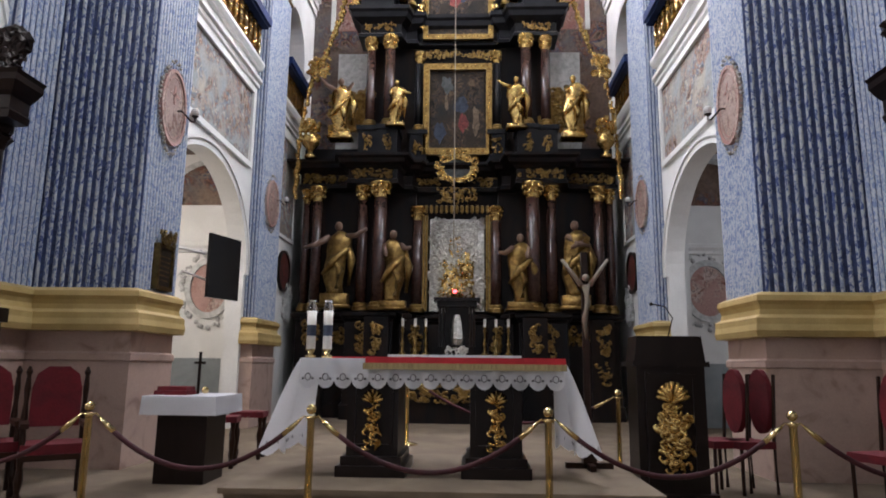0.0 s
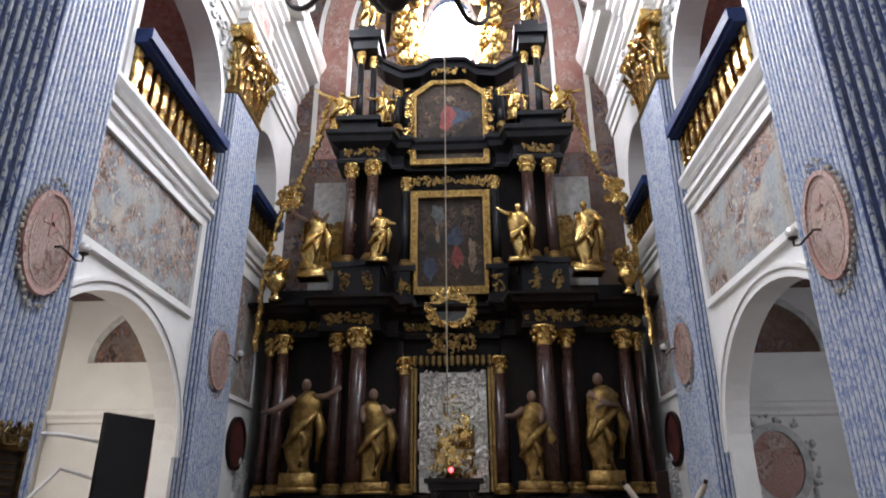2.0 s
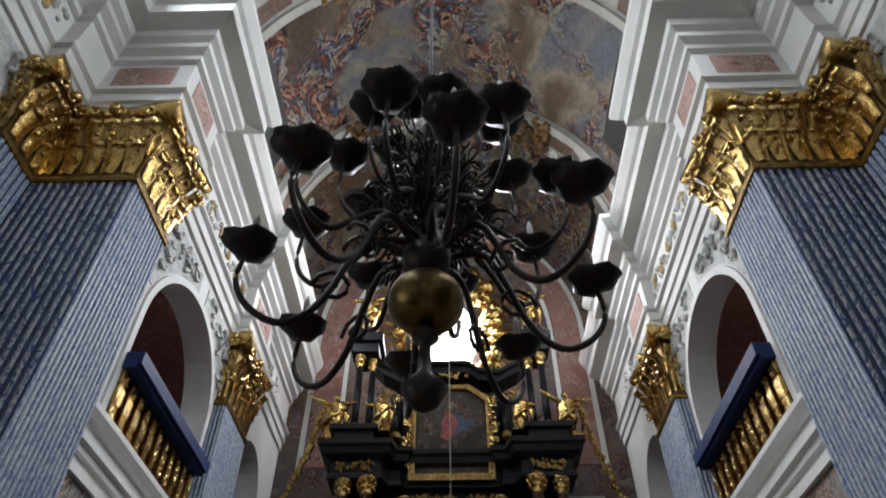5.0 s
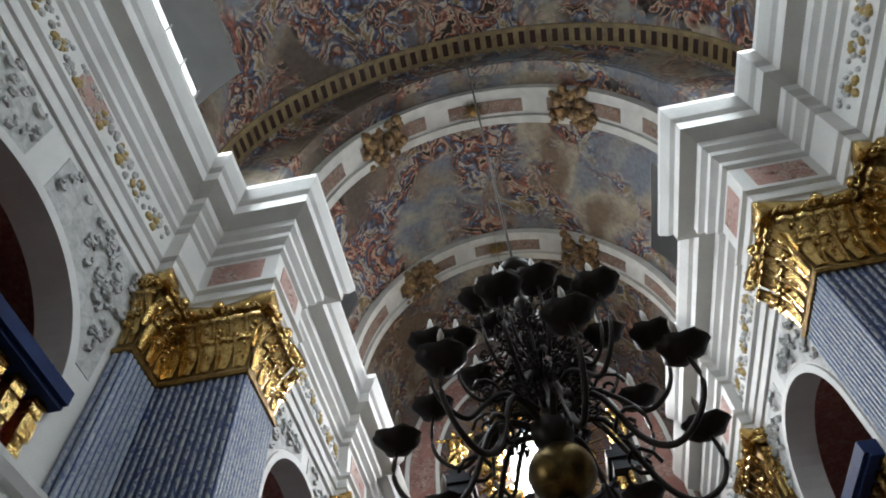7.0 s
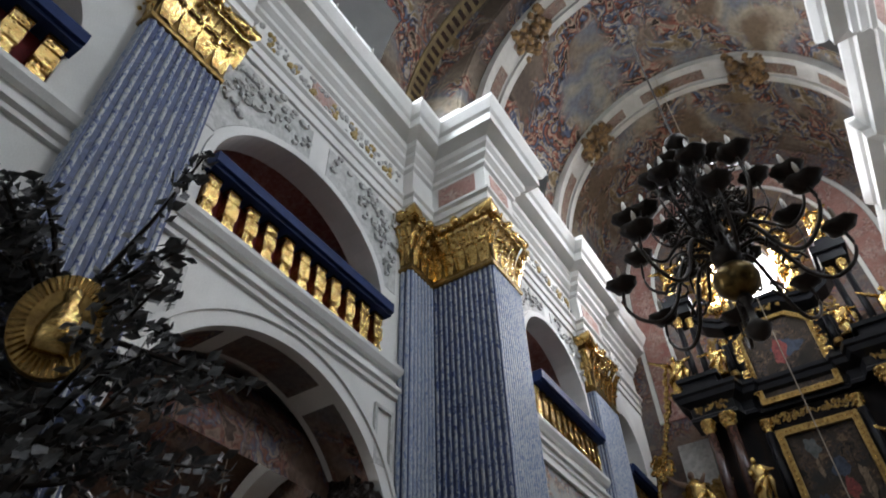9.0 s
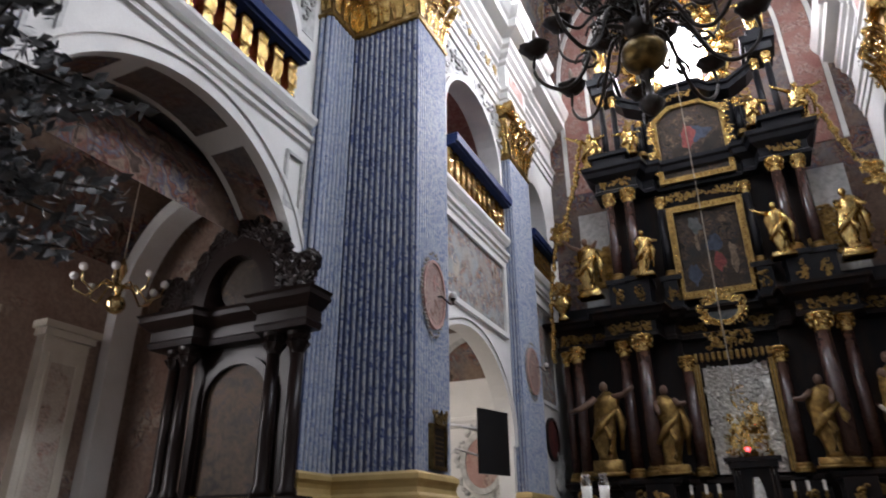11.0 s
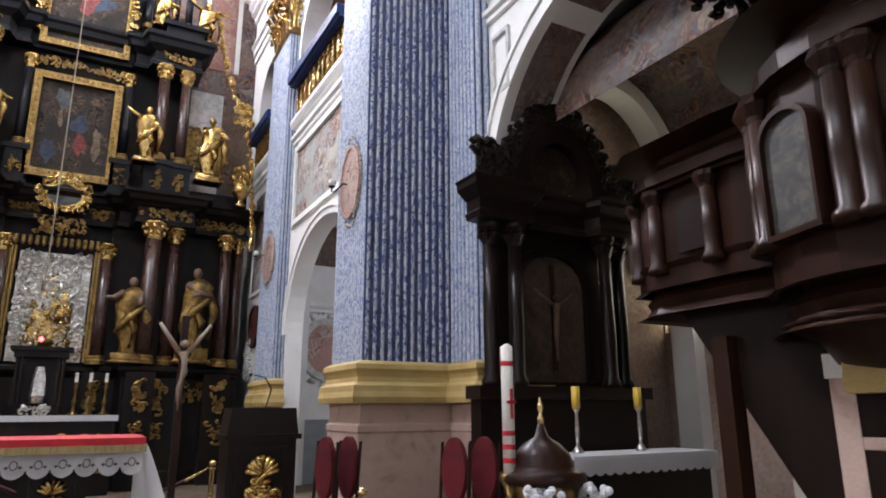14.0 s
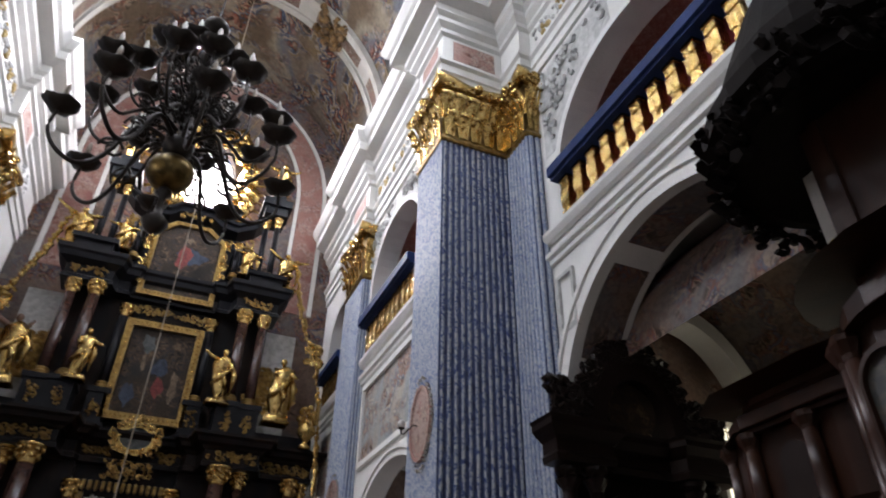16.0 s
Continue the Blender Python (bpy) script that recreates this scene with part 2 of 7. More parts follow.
WALLFR = fresco("faded_wall_fresco", [(0.2, 0.17, 0.14), (0.34, 0.31, 0.27), (0.28, 0.31, 0.32), (0.42, 0.36, 0.29)], [(0.12, 0.07, 0.05), (0.42, 0.36, 0.3), (0.3, 0.14, 0.1), (0.2, 0.2, 0.2), (0.17, 0.2, 0.26), (0.5, 0.44, 0.36)], 2.1, 0.52)
GUILL = fresco("guilloche_panel", [(0.13, 0.075, 0.055), (0.2, 0.13, 0.1)], [(0.1, 0.06, 0.045), (0.26, 0.22, 0.18), (0.17, 0.1, 0.08)], 6.0, 0.5)
BANDFR = fresco("red_scroll_band", [(0.28, 0.13, 0.11), (0.36, 0.2, 0.17)], [(0.24, 0.1, 0.09), (0.46, 0.34, 0.3), (0.3, 0.16, 0.13)], 3.5, 0.5)
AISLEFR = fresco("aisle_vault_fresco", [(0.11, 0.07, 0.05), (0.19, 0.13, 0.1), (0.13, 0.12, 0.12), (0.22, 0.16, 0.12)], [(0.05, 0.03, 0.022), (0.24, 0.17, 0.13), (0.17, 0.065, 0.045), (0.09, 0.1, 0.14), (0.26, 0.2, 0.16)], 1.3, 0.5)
AISLEPALE = fresco("pale_aisle_fresco", [(0.24, 0.15, 0.115), (0.34, 0.25, 0.2), (0.28, 0.19, 0.15)], [(0.3, 0.17, 0.13), (0.5, 0.43, 0.36), (0.36, 0.24, 0.19), (0.28, 0.26, 0.26)], 1.4, 0.42)
CREAM = mat("cream_plaster", (0.74, 0.68, 0.58), 0.75, second=(0.64, 0.58, 0.48), scale=1.6, bump=0.1)
PALEPINK = fresco("pale_pink_scroll_panel", [(0.5, 0.43, 0.36), (0.56, 0.49, 0.41)], [(0.42, 0.26, 0.21), (0.55, 0.45, 0.38), (0.46, 0.33, 0.27)], 4.0, 0.45)
OILDARK = painted("dark_oil_painting", [(0.015, 0.012, 0.01), (0.05, 0.035, 0.022), (0.1, 0.06, 0.035), (0.03, 0.025, 0.03)], 1.9)
OILMID = fresco("brown_oil_painting", [(0.012, 0.009, 0.007), (0.035, 0.024, 0.015), (0.02, 0.02, 0.02)], [(0.01, 0.008, 0.007), (0.09, 0.055, 0.03), (0.03, 0.028, 0.03), (0.055, 0.03, 0.018), (0.13, 0.085, 0.05)], 2.6, 0.5, 0.5)
FLESH = mat("painted_wood_flesh", (0.2, 0.12, 0.08), 0.5, second=(0.12, 0.065, 0.04), scale=5)
IVORY = mat("ivory_paint", (0.33, 0.27, 0.2), 0.5, scale=5)
WAX = mat("white_wax", (0.8, 0.77, 0.7), 0.45, scale=3, bump=0.02)
YWAX = mat("yellow_wax", (0.75, 0.5, 0.06), 0.45, scale=3, bump=0.02)
LEAF = mat("dry_dark_leaf", (0.1, 0.1, 0.1), 0.5, second=(0.03, 0.032, 0.034), scale=6)
PORC = mat("milk_glass_bulb", (0.75, 0.74, 0.72), 0.2, scale=2, bump=0)
GLASSLIT = mat("daylight_pane", (1.0, 0.98, 0.95), 0.5, emit=10.0, bump=0)
LUNLIT = mat("lunette_daylight_pane", (0.92, 0.96, 1.0), 0.5, emit=3.0, bump=0)
STAIN = mat("stained_glass_pane", (0.9, 0.86, 0.6), 0.4, second=(0.7, 0.25, 0.12), third=(0.75, 0.8, 0.8), scale=3, emit=2.2, bump=0)
REDLAMP = mat("red_sanctuary_light", (1.0, 0.05, 0.06), 0.4, emit=8.0, bump=0)
CLEAR = bpy.data.materials.new("clear_glass")
CLEAR.use_nodes = True
_b = CLEAR.node_tree.nodes["Principled BSDF"]
_b.inputs["Transmission Weight"].default_value, _b.inputs["Roughness"].default_value, _b.inputs["IOR"].default_value = 1.0, 0.05, 1.45


# ---- mesh helpers ----
def box(bm, x0, x1, y0, y1, z0, z1):
    v = [bm.verts.new(p) for p in ((x0, y0, z0), (x1, y0, z0), (x1, y1, z0), (x0, y1, z0), (x0, y0, z1), (x1, y0, z1), (x1, y1, z1), (x0, y1, z1))]
    for f in ((0, 3, 2, 1), (4, 5, 6, 7), (0, 1, 5, 4), (1, 2, 6, 5), (2, 3, 7, 6), (3, 0, 4, 7)):
        bm.faces.new([v[i] for i in f])


def lathe(bm, prof, c=(0, 0, 0), seg=16, wob=0.0, flat=1.0):
    """Turned body: prof is (radius, height) from the bottom up."""
    rings = []
    for k, (r, z) in enumerate(prof):
        ring = []
        for i in range(seg):
            a = 2 * math.pi * i / seg
            rr = max(r, 0.0005) * (1 + wob * math.sin(3 * a + k * 1.3) + 0.6 * wob * math.sin(7 * a - k * 0.9))
            ring.append(bm.verts.new((c[0] + rr * math.cos(a), c[1] + flat * rr * math.sin(a), c[2] + z)))
        rings.append(ring)
    for a, b in zip(rings, rings[1:]):
        for i in range(seg):
            bm.faces.new((a[i], a[(i + 1) % seg], b[(i + 1) % seg], b[i]))
    bm.faces.new(rings[0][::-1])
    bm.faces.new(rings[-1])


def tube(bm, pts, r, seg=6):
    pts = [Vector(p) for p in pts]
    rad = r if isinstance(r, (list, tuple)) else [r] * len(pts)
    rings = []
    for i, p in enumerate(pts):
        d = (pts[min(i + 1, len(pts) - 1)] - pts[max(i - 1, 0)]).normalized()
        q = d.to_track_quat("Z", "Y")
        rings.append([bm.verts.new(p + q @ Vector((rad[i] * math.cos(2 * math.pi * k / seg), rad[i] * math.sin(2 * math.pi * k / seg), 0))) for k in range(seg)])
    for a, b in zip(rings, rings[1:]):
        for i in range(seg):
            bm.faces.new((a[i], a[(i + 1) % seg], b[(i + 1) % seg], b[i]))
    bm.faces.new(rings[0][::-1])
    bm.faces.new(rings[-1])


def ball(bm, c, r, seg=10, sz=1.0):
    n = max(4, seg // 2)
    lathe(bm, [(r * math.sin(math.pi * i / n), -sz * r * math.cos(math.pi * i / n)) for i in range(n + 1)], c, seg)


def sweep(bm, path, prof, closed=False):
    """Moulding: prof (outward, z) carried along a plan polyline; outward is to the right of travel."""
    n = len(path)
    rows = []
    for i in range(n):
        p = Vector(path[i])
        ds = []
        if closed or i > 0:
            ds.append((p - Vector(path[i - 1])).normalized())
        if closed or i < n - 1:
            ds.append((Vector(path[(i + 1) % n]) - p).normalized())
        ns = [Vector((d.y, -d.x)) for d in ds]
        m = ns[0] if len(ns) == 1 else (ns[0] + ns[1]) / max(0.3, 1 + ns[0].dot(ns[1]))
        rows.append([bm.verts.new((p.x + m.x * o, p.y + m.y * o, z)) for o, z in prof])
    pairs = list(zip(rows, rows[1:])) + ([(rows[-1], rows[0])] if closed else [])
    for a, b in pairs:
        for j in range(len(prof) - 1):
            bm.faces.new((a[j], b[j], b[j + 1], a[j + 1]))


def slab(bm, pts, axis, a, b):
    """Flat outline pts (u, z) made thick between a and b along the axis x or y."""
    def at(u, z, d):
        return (d, u, z) if axis == "x" else (u, d, z)
    f = [bm.verts.new(at(u, z, a)) for u, z in pts]
    g = [bm.verts.new(at(u, z, b)) for u, z in pts]
    bm.faces.new(f)
    bm.faces.new(g[::-1])
    for i in range(len(pts)):
        j = (i + 1) % len(pts)
        bm.faces.new((f[j], f[i], g[i], g[j]))


def frame_ring(bm, outer, inner, axis, a, b):
    """A picture-frame like band between two outlines with equal counts."""
    def at(p, d):
        return (d, p[0], p[1]) if axis == "x" else (p[0], d, p[1])
    n = len(outer)
    q = [[bm.verts.new(at(p, d)) for p in pts] for pts, d in ((outer, a), (inner, a), (inner, b), (outer, b))]
    for k in range(4):
        for i in range(n):
            j = (i + 1) % n
            bm.faces.new((q[k][i], q[k][j], q[(k + 1) % 4][j], q[(k + 1) % 4][i]))


def oval(cu, cz, ru, rz, n=32):
    return [(cu + ru * math.cos(2 * math.pi * i / n), cz + rz * math.sin(2 * math.pi * i / n)) for i in range(n)]


def rect(u0, u1, z0, z1):
    return [(u0, z0), (u1, z0), (u1, z1), (u0, z1)]


def mesh_ob(name, bm, material, parent=None, smooth=False):
    bmesh.ops.recalc_face_normals(bm, faces=bm.faces)
    me = bpy.data.meshes.new(name)
    bm.to_mesh(me)
    bm.free()
    if smooth:
        me.polygons.foreach_set("use_smooth", [True] * len(me.polygons))
    me.materials.append(material)
    ob = new(name, me)
    if parent:
        ob.parent = parent
    return ob


def part(name, bm, material, parent, label="", smooth=False):
    ob = mesh_ob(name, bm, material, parent, smooth)
    return tagged(ob, label=label) if label else ob


def made(fn, *a, **k):
    bm = bmesh.new()
    fn(bm, *a, **k)
    return bm


def boxes(*bb):
    bm = bmesh.new()
    for b in bb:
        box(bm, *b)
    return bm


def thing(name, label, category, group="", kind="", at=(0, 0, 0)):
    ob = tagged(new(name), label, category, group, kind)
    ob.location = at
    return ob


def structure(name, bm, material, label, smooth=False):
    return tagged(mesh_ob(name, bm, material, None, smooth), label, "structure", kind="structure")


def arch_wall(bm, axis_x, thick, y0, y1, z0, z1, ya, yb, zbot, zspr, rise, n=24):
    """Wall across x from axis_x to axis_x + thick with one arched opening."""
    a, b = axis_x, axis_x + thick
    if ya > y0:
        box(bm, a, b, y0, ya, z0, z1)
    if y1 > yb:
        box(bm, a, b, yb, y1, z0, z1)
    if zbot > z0:
        box(bm, a, b, ya, yb, z0, zbot)
    c, r = (ya + yb) / 2, (yb - ya) / 2
    pts = [(c - r * math.cos(math.pi * i / n), zspr + rise * math.sin(math.pi * i / n)) for i in range(n + 1)]
    for p, q in zip(pts, pts[1:]):
        slab(bm, [p, q, (q[0], z1), (p[0], z1)], "x", a, b)


def arch_band(bm, axis, a, b, c, r, zspr, rise, w, zfoot=None, n=28):
    """Raised archivolt of width w round an opening; zfoot carries it down the jambs."""
    ins = [(c - r * math.cos(math.pi * i / n), zspr + rise * math.sin(math.pi * i / n)) for i in range(n + 1)]
    out = [(c - (r + w) * math.cos(math.pi * i / n), zspr + (rise + w) * math.sin(math.pi * i / n)) for i in range(n + 1)]
    if zfoot is not None:
        ins = [(c - r, zfoot)] + ins + [(c + r, zfoot)]
        out = [(c - r - w, zfoot)] + out + [(c + r + w, zfoot)]
    for i in range(len(ins) - 1):
        slab(bm, [ins[i], ins[i + 1], out[i + 1], out[i]], axis, a, b)


def scrolls(bm, c, w, h, n, rng, axis="y", out=-1, r=(0.03, 0.07)):
    """Carved leafwork: curled sprigs filling a field w by h round c."""
    for k in range(n):
        u, v = rng.uniform(-w, w) / 2, rng.uniform(-h, h) / 2
        a0, rr = rng.uniform(0, 6.3), rng.uniform(*r) * 1.6
        pts = []
        for j in range(6):
            a = a0 + j * 0.8
            q = rr * (1 - j / 7)
            du, dv, dn = u + q * math.cos(a), v + q * math.sin(a), out * (0.02 + 0.012 * j)
            pts.append((c[0] + du, c[1] + dn, c[2] + dv) if axis == "y" else (c[0] + dn, c[1] + du, c[2] + dv))
        tube(bm, pts, [rr * 0.45, rr * 0.42, rr * 0.36, rr * 0.3, rr * 0.22, rr * 0.12], 5)


# ---- the church: floors, walls, piers, vaults ----
XP, XQ, XN = 4.26, 4.47, 5.72    # faces of the chancel piers, the chancel pilasters and the nave
WP, WN = 4.7, 6.0                # wall planes behind them
YN, YNB = 3.83, 5.16             # nave piers
Y0, Y1, Y1B, Y2, Y2B = 10.37, 11.18, 12.42, 16.87, 18.45
ZPED, ZSH, ZCAP, ZARC, ZCOR = 2.31, 2.9, 11.37, 13.0, 15.85
ZV, RC, RN = 17.0, 5.5, 6.2      # springing of the vaults, rise over chancel and nave
ZNAVE, ZF, ZPL = 0.33, 0.5, 0.79  # floors of nave and chancel, altar platform

structure("floor", boxes((-11, 11, -14, 24, -0.3, ZNAVE)), STONE, "grey stone church floor")
structure("chancel_floor", boxes((-11, 11, 5.4, 24, ZNAVE, ZF)), CARPET, "beige carpeted chancel floor")
structure("altar_platform", boxes((-1.86, 2.06, 8.5, 13.4, ZF, 0.74), (-1.9, 2.1, 8.46, 13.4, 0.74, ZPL)), CARPET, "low carpeted platform under the altar")

SIDES = (("left", -1), ("right", 1))


def wall_path(s):
    pts = [(WN, -13.5), (WN, YN), (XN, YN), (XN, YNB), (WN, YNB), (WN, Y0), (XN, Y0), (XN, Y1), (XP, Y1), (XP, Y1B), (WP, Y1B),
           (WP, Y2), (XQ, Y2), (XQ, Y2B), (WP, Y2B), (WP, 22.3)]
    return [(s * x, y) for x, y in pts]


ENT = [(-0.3, 13.00), (0.06, 13.00), (0.06, 13.22), (0.11, 13.24), (0.11, 13.44), (0.18, 13.49), (0.18, 13.57), (0.06, 13.60), (0.06, 14.41), (0.14, 14.46), (0.14, 14.58), (0.26, 14.68), (0.26, 14.81), (0.36, 14.89), (0.36, 15.09), (0.66, 15.17), (0.66, 15.44), (0.74, 15.50), (0.86, 15.72), (0.86, 15.85), (-0.4, 15.93)]

for side, s in SIDES:
    # lower walls with arches, upper walls with gallery openings
    bm = bmesh.new()
    arch_wall(bm, s * WP, s * 0.35, Y1B - 0.1, Y2 + 0.1, ZF, 8.7, 12.1, 16.72, ZF, 3.85, 2.1)
    box(bm, s * WP, s * (WP + 1.0), Y2B - 0.1, 22.3, ZF, 8.7)
    structure("wall_chancel_" + side, bm, WHITE, "white plastered chancel wall with a round arch")
    bm = bmesh.new()
    arch_wall(bm, s * WP, s * 0.5, Y1B - 0.1, Y2 + 0.1, 8.7, ZARC + 0.2, 13.3, 16.6, 8.95, 10.75, 1.5)
    arch_wall(bm, s * WP, s * 0.5, Y2B - 0.1, 22.3, 8.7, ZARC + 0.2, 18.6, 20.7, 8.95, 10.75, 1.2)
    structure("wall_gallery_chancel_" + side, bm, WHITE, "white upper wall with arched gallery openings")
    bm = bmesh.new()
    arch_wall(bm, s * WN, s * 0.9, YNB - 0.1, Y0 + 0.05, 0, 8.7, 5.3, 10.3, 0, 5.4, 2.5, 40)
    arch_wall(bm, s * WN, s * 0.9, -2.0, YN + 0.1, 0, 8.7, -1.3, 3.7, 0, 5.4, 2.5, 36)
    box(bm, s * WN, s * (WN + 0.9), -13.5, -2.0, 0, 8.7)
    structure("wall_nave_" + side, bm, WHITE, "white nave wall with a tall round arch to the aisle")
    bm = bmesh.new()
    arch_wall(bm, s * WN, s * 0.5, YNB - 0.1, Y0 + 0.05, 8.7, ZARC + 0.2, 5.55, 9.75, 9.0, 10.05, 1.75, 32)
    arch_wall(bm, s * WN, s * 0.5, -2.0, YN + 0.1, 8.7, ZARC + 0.2, -0.9, 3.3, 9.0, 10.05, 1.75, 32)
    box(bm, s * WN, s * (WN + 0.5), -13.5, -2.0, 8.7, ZARC + 0.2)
    structure("wall_gallery_nave_" + side, bm, WHITE, "white upper nave wall with an arched gallery opening")
    # archivolts and string courses
    bm = bmesh.new()
    p, q = s * WP, s * (WP - 0.05)
    arch_band(bm, "x", p, q, 14.41, 2.31, 3.85, 2.1, 0.2)
    arch_band(bm, "x", p, s * (WP - 0.08), 14.41, 2.44, 3.85, 2.23, 0.06)
    arch_band(bm, "x", p, q, 14.95, 1.65, 10.75, 1.5, 0.14, 8.95)
    arch_band(bm, "x", p, q, 19.65, 1.05, 10.75, 1.2, 0.12, 8.95)
    arch_band(bm, "x", s * WN, s * (WN - 0.05), 7.8, 2.5, 5.4, 2.5, 0.3, 0.0, 44)
    arch_band(bm, "x", s * WN, s * (WN - 0.09), 7.8, 2.72, 5.4, 2.72, 0.08, 5.0, 44)
    arch_band(bm, "x", s * WN, s * (WN - 0.05), 7.65, 2.1, 10.05, 1.75, 0.16, 9.0, 36)
    arch_band(bm, "x", s * WN, s * (WN - 0.05), 1.2, 2.5, 5.4, 2.5, 0.3, 0.0, 40)
    for (pa, pb) in (((WP, Y1B), (WP, Y2)), ((WP, Y2B), (WP, 20.9)), ((WN, YNB), (WN, Y0)), ((WN, -13), (WN, YN))):
        path = [(s * pa[0], pa[1]), (s * pb[0], pb[1])]
        if s > 0:
            path = path[::-1]
        for prof in ([(-0.02, 8.3), (0.06, 8.32), (0.06, 8.4), (0.12, 8.44), (0.12, 8.52), (-0.02, 8.54)], [(-0.02, 8.74), (0.09, 8.76), (0.15, 8.86), (0.15, 8.94), (-0.02, 8.96)]):
            sweep(bm, path, prof)
    structure("trim_" + side, bm, WHITE, "white stucco arch mouldings and string courses")
    # stucco ornament in the spandrels
    bm = bmesh.new()
    rng = random.Random(5)
    for cy, cz, w, h in ((10.05, 7.7, 0.3, 0.75), (5.6, 7.7, 0.26, 0.75)):
        frame_ring(bm, rect(cy - w, cy + w * 0.6, cz - h, cz + h * 0.4), rect(cy - w + 0.06, cy + w * 0.6 - 0.06, cz - h + 0.1, cz + h * 0.4 - 0.06), "x", s * (WN - 0.06), s * WN)
    for yy0, yy1, face in ((5.3, 10.2, WN), (12.8, 16.8, WP), (18.5, 20.7, WP)):
        y = yy0
        while y < yy1:
            for k in range(3):
                ball(bm, (s * (face - 0.06), y + rng.uniform(-0.06, 0.06), 14.0 + rng.uniform(-0.25, 0.25)), rng.uniform(0.04, 0.09), 6)
            y += 0.17
    for cy, r0, zs, ris, wide, face in ((7.65, 2.3, 10.05, 1.94, 2.55, WN), (14.95, 1.82, 10.75, 1.68, 1.85, WP)):
        for e in (-1, 1):
            curve = [(cy + e * r0 * math.cos(radians(a)), zs + ris * math.sin(radians(a))) for a in range(18, 85, 6)]
            slab(bm, curve + [(curve[-1][0], 12.86), (cy + e * wide, 12.86), (cy + e * wide, curve[0][1])], "x", s * (face - 0.012), s * (face + 0.02))
            for k in range(70):
                y, z = cy + e * rng.uniform(0.35, wide - 0.08), rng.uniform(11.0, 12.78)
                if math.hypot((y - cy) / (r0 + 0.1), (z - zs) / (ris + 0.1)) < 1.02:
                    continue
                scrolls(bm, (s * (face - 0.012), y, z), 0.08, 0.08, 1, rng, "x", -s, (0.05, 0.08))
    fz = bmesh.new()
    for yy0, yy1, face in ((5.3, 10.2, WN), (12.8, 16.8, WP), (-3.0, 3.7, WN)):
        y = yy0
        while y < yy1:
            for k in range(5):
                ball(fz, (s * (face - 0.065), y + rng.uniform(-0.12, 0.12), 14.0 + rng.uniform(-0.18, 0.18)), rng.uniform(0.05, 0.09), 6)
            y += 0.62
    structure("frieze_festoon_" + side, fz, OCHRE, "ochre painted festoons in the white frieze")
    structure("stucco_ornament_" + side, bm, GREYW, "grey-white stucco scrolls in spandrels and frieze")
    # entablature with breaks over the pilasters
    path = wall_path(s)
    structure("cornice_" + side, made(sweep, path if s > 0 else path, ENT if s > 0 else [(o, z) for o, z in ENT]) if s < 0 else made(sweep, path[::-1], ENT), WHITE, "white entablature and deep cornice breaking over the pilasters")
    structure("frieze_panel_" + side, boxes((s * (XP - 0.075), s * (XP - 0.05), Y1 + 0.2, Y1B - 0.2, 13.72, 14.32), (s * (XP + 0.2), s * (XN - 0.25), Y1 - 0.075, Y1 - 0.05, 13.72, 14.32),
              (s * (XQ - 0.075), s * (XQ - 0.05), Y2 + 0.2, Y2B - 0.2, 13.72, 14.32), (s * (WN - 0.075), s * (WN - 0.05), 7.1, 7.9, 13.72, 14.32)), PINKFR, "pink painted panels in the white frieze")
    structure("attic_wall_" + side, boxes((s * 4.75, s * 5.1, Y1, 13.6, ZCOR, ZV + 0.3), (s * 4.75, s * 5.1, 16.4, 22.3, ZCOR, ZV + 0.3), (s * 6.0, s * 6.35, -13.5, 6.2, ZCOR, ZV + 0.3), (s * 6.0, s * 6.35, 9.4, Y1, ZCOR, ZV + 0.3),
              (s * 4.75, s * 6.35, Y1 - 0.05, Y1 + 0.3, ZCOR, ZV + 0.3)), WHITE, "white attic wall over the cornice")
    # aisle and gallery shells
    wy = 9.0 if s > 0 else 4.9
    structure("aisle_outer_wall_" + side, boxes((s * 10.4, s * 10.8, -13.5, wy, 0, 13), (s * 10.4, s * 10.8, wy + 2.2, 24, 0, 13), (s * 10.4, s * 10.8, wy, wy + 2.2, 0, 3.6), (s * 10.4, s * 10.8, wy, wy + 2.2, 6.8, 13)), AISLEPALE, "pale painted outer wall of the aisle")
    for k, (y, w) in enumerate(((1.6, 0.5), (6.4 if s > 0 else 7.7, 0.42), (8.4 if s > 0 else 9.55, 0.42))):
        ap = thing("aisle_pilaster", "cream plaster pilaster with a pink scroll panel in the aisle", "pilaster", "aisle pilasters", "structure")
        x0 = 10.4
        part("shaft", boxes((s * (x0 - 0.22), s * x0, y - w, y + w, ZNAVE, 5.3)), CREAM, ap)
        part("impost", boxes((s * (x0 - 0.36), s * x0, y - w - 0.12, y + w + 0.12, 5.3, 5.42), (s * (x0 - 0.3), s * x0, y - w - 0.06, y + w + 0.06, 5.18, 5.3)), CREAM, ap)
        part("panel_frame", made(frame_ring, rect(y - w * 0.72, y + w * 0.72, 2.2, 4.9), rect(y - w * 0.56, y + w * 0.56, 2.34, 4.76), "x", s * (x0 - 0.25), s * (x0 - 0.21)), CREAM, ap)
        part("painted_panel", made(slab, rect(y - w * 0.56, y + w * 0.56, 2.34, 4.76), "x", s * (x0 - 0.228), s * (x0 - 0.21)), PALEPINK, ap, "faded pink scroll painting")
    bm = boxes((s * (XN + 0.05), s * 10.4, Y1 + 0.05, Y1B - 0.12, ZF, 8.7))
    structure("aisle_east_wall_" + side, bm, AISLEPALE, "pale painted end wall of the aisle")
    bm = bmesh.new()
    n = 14
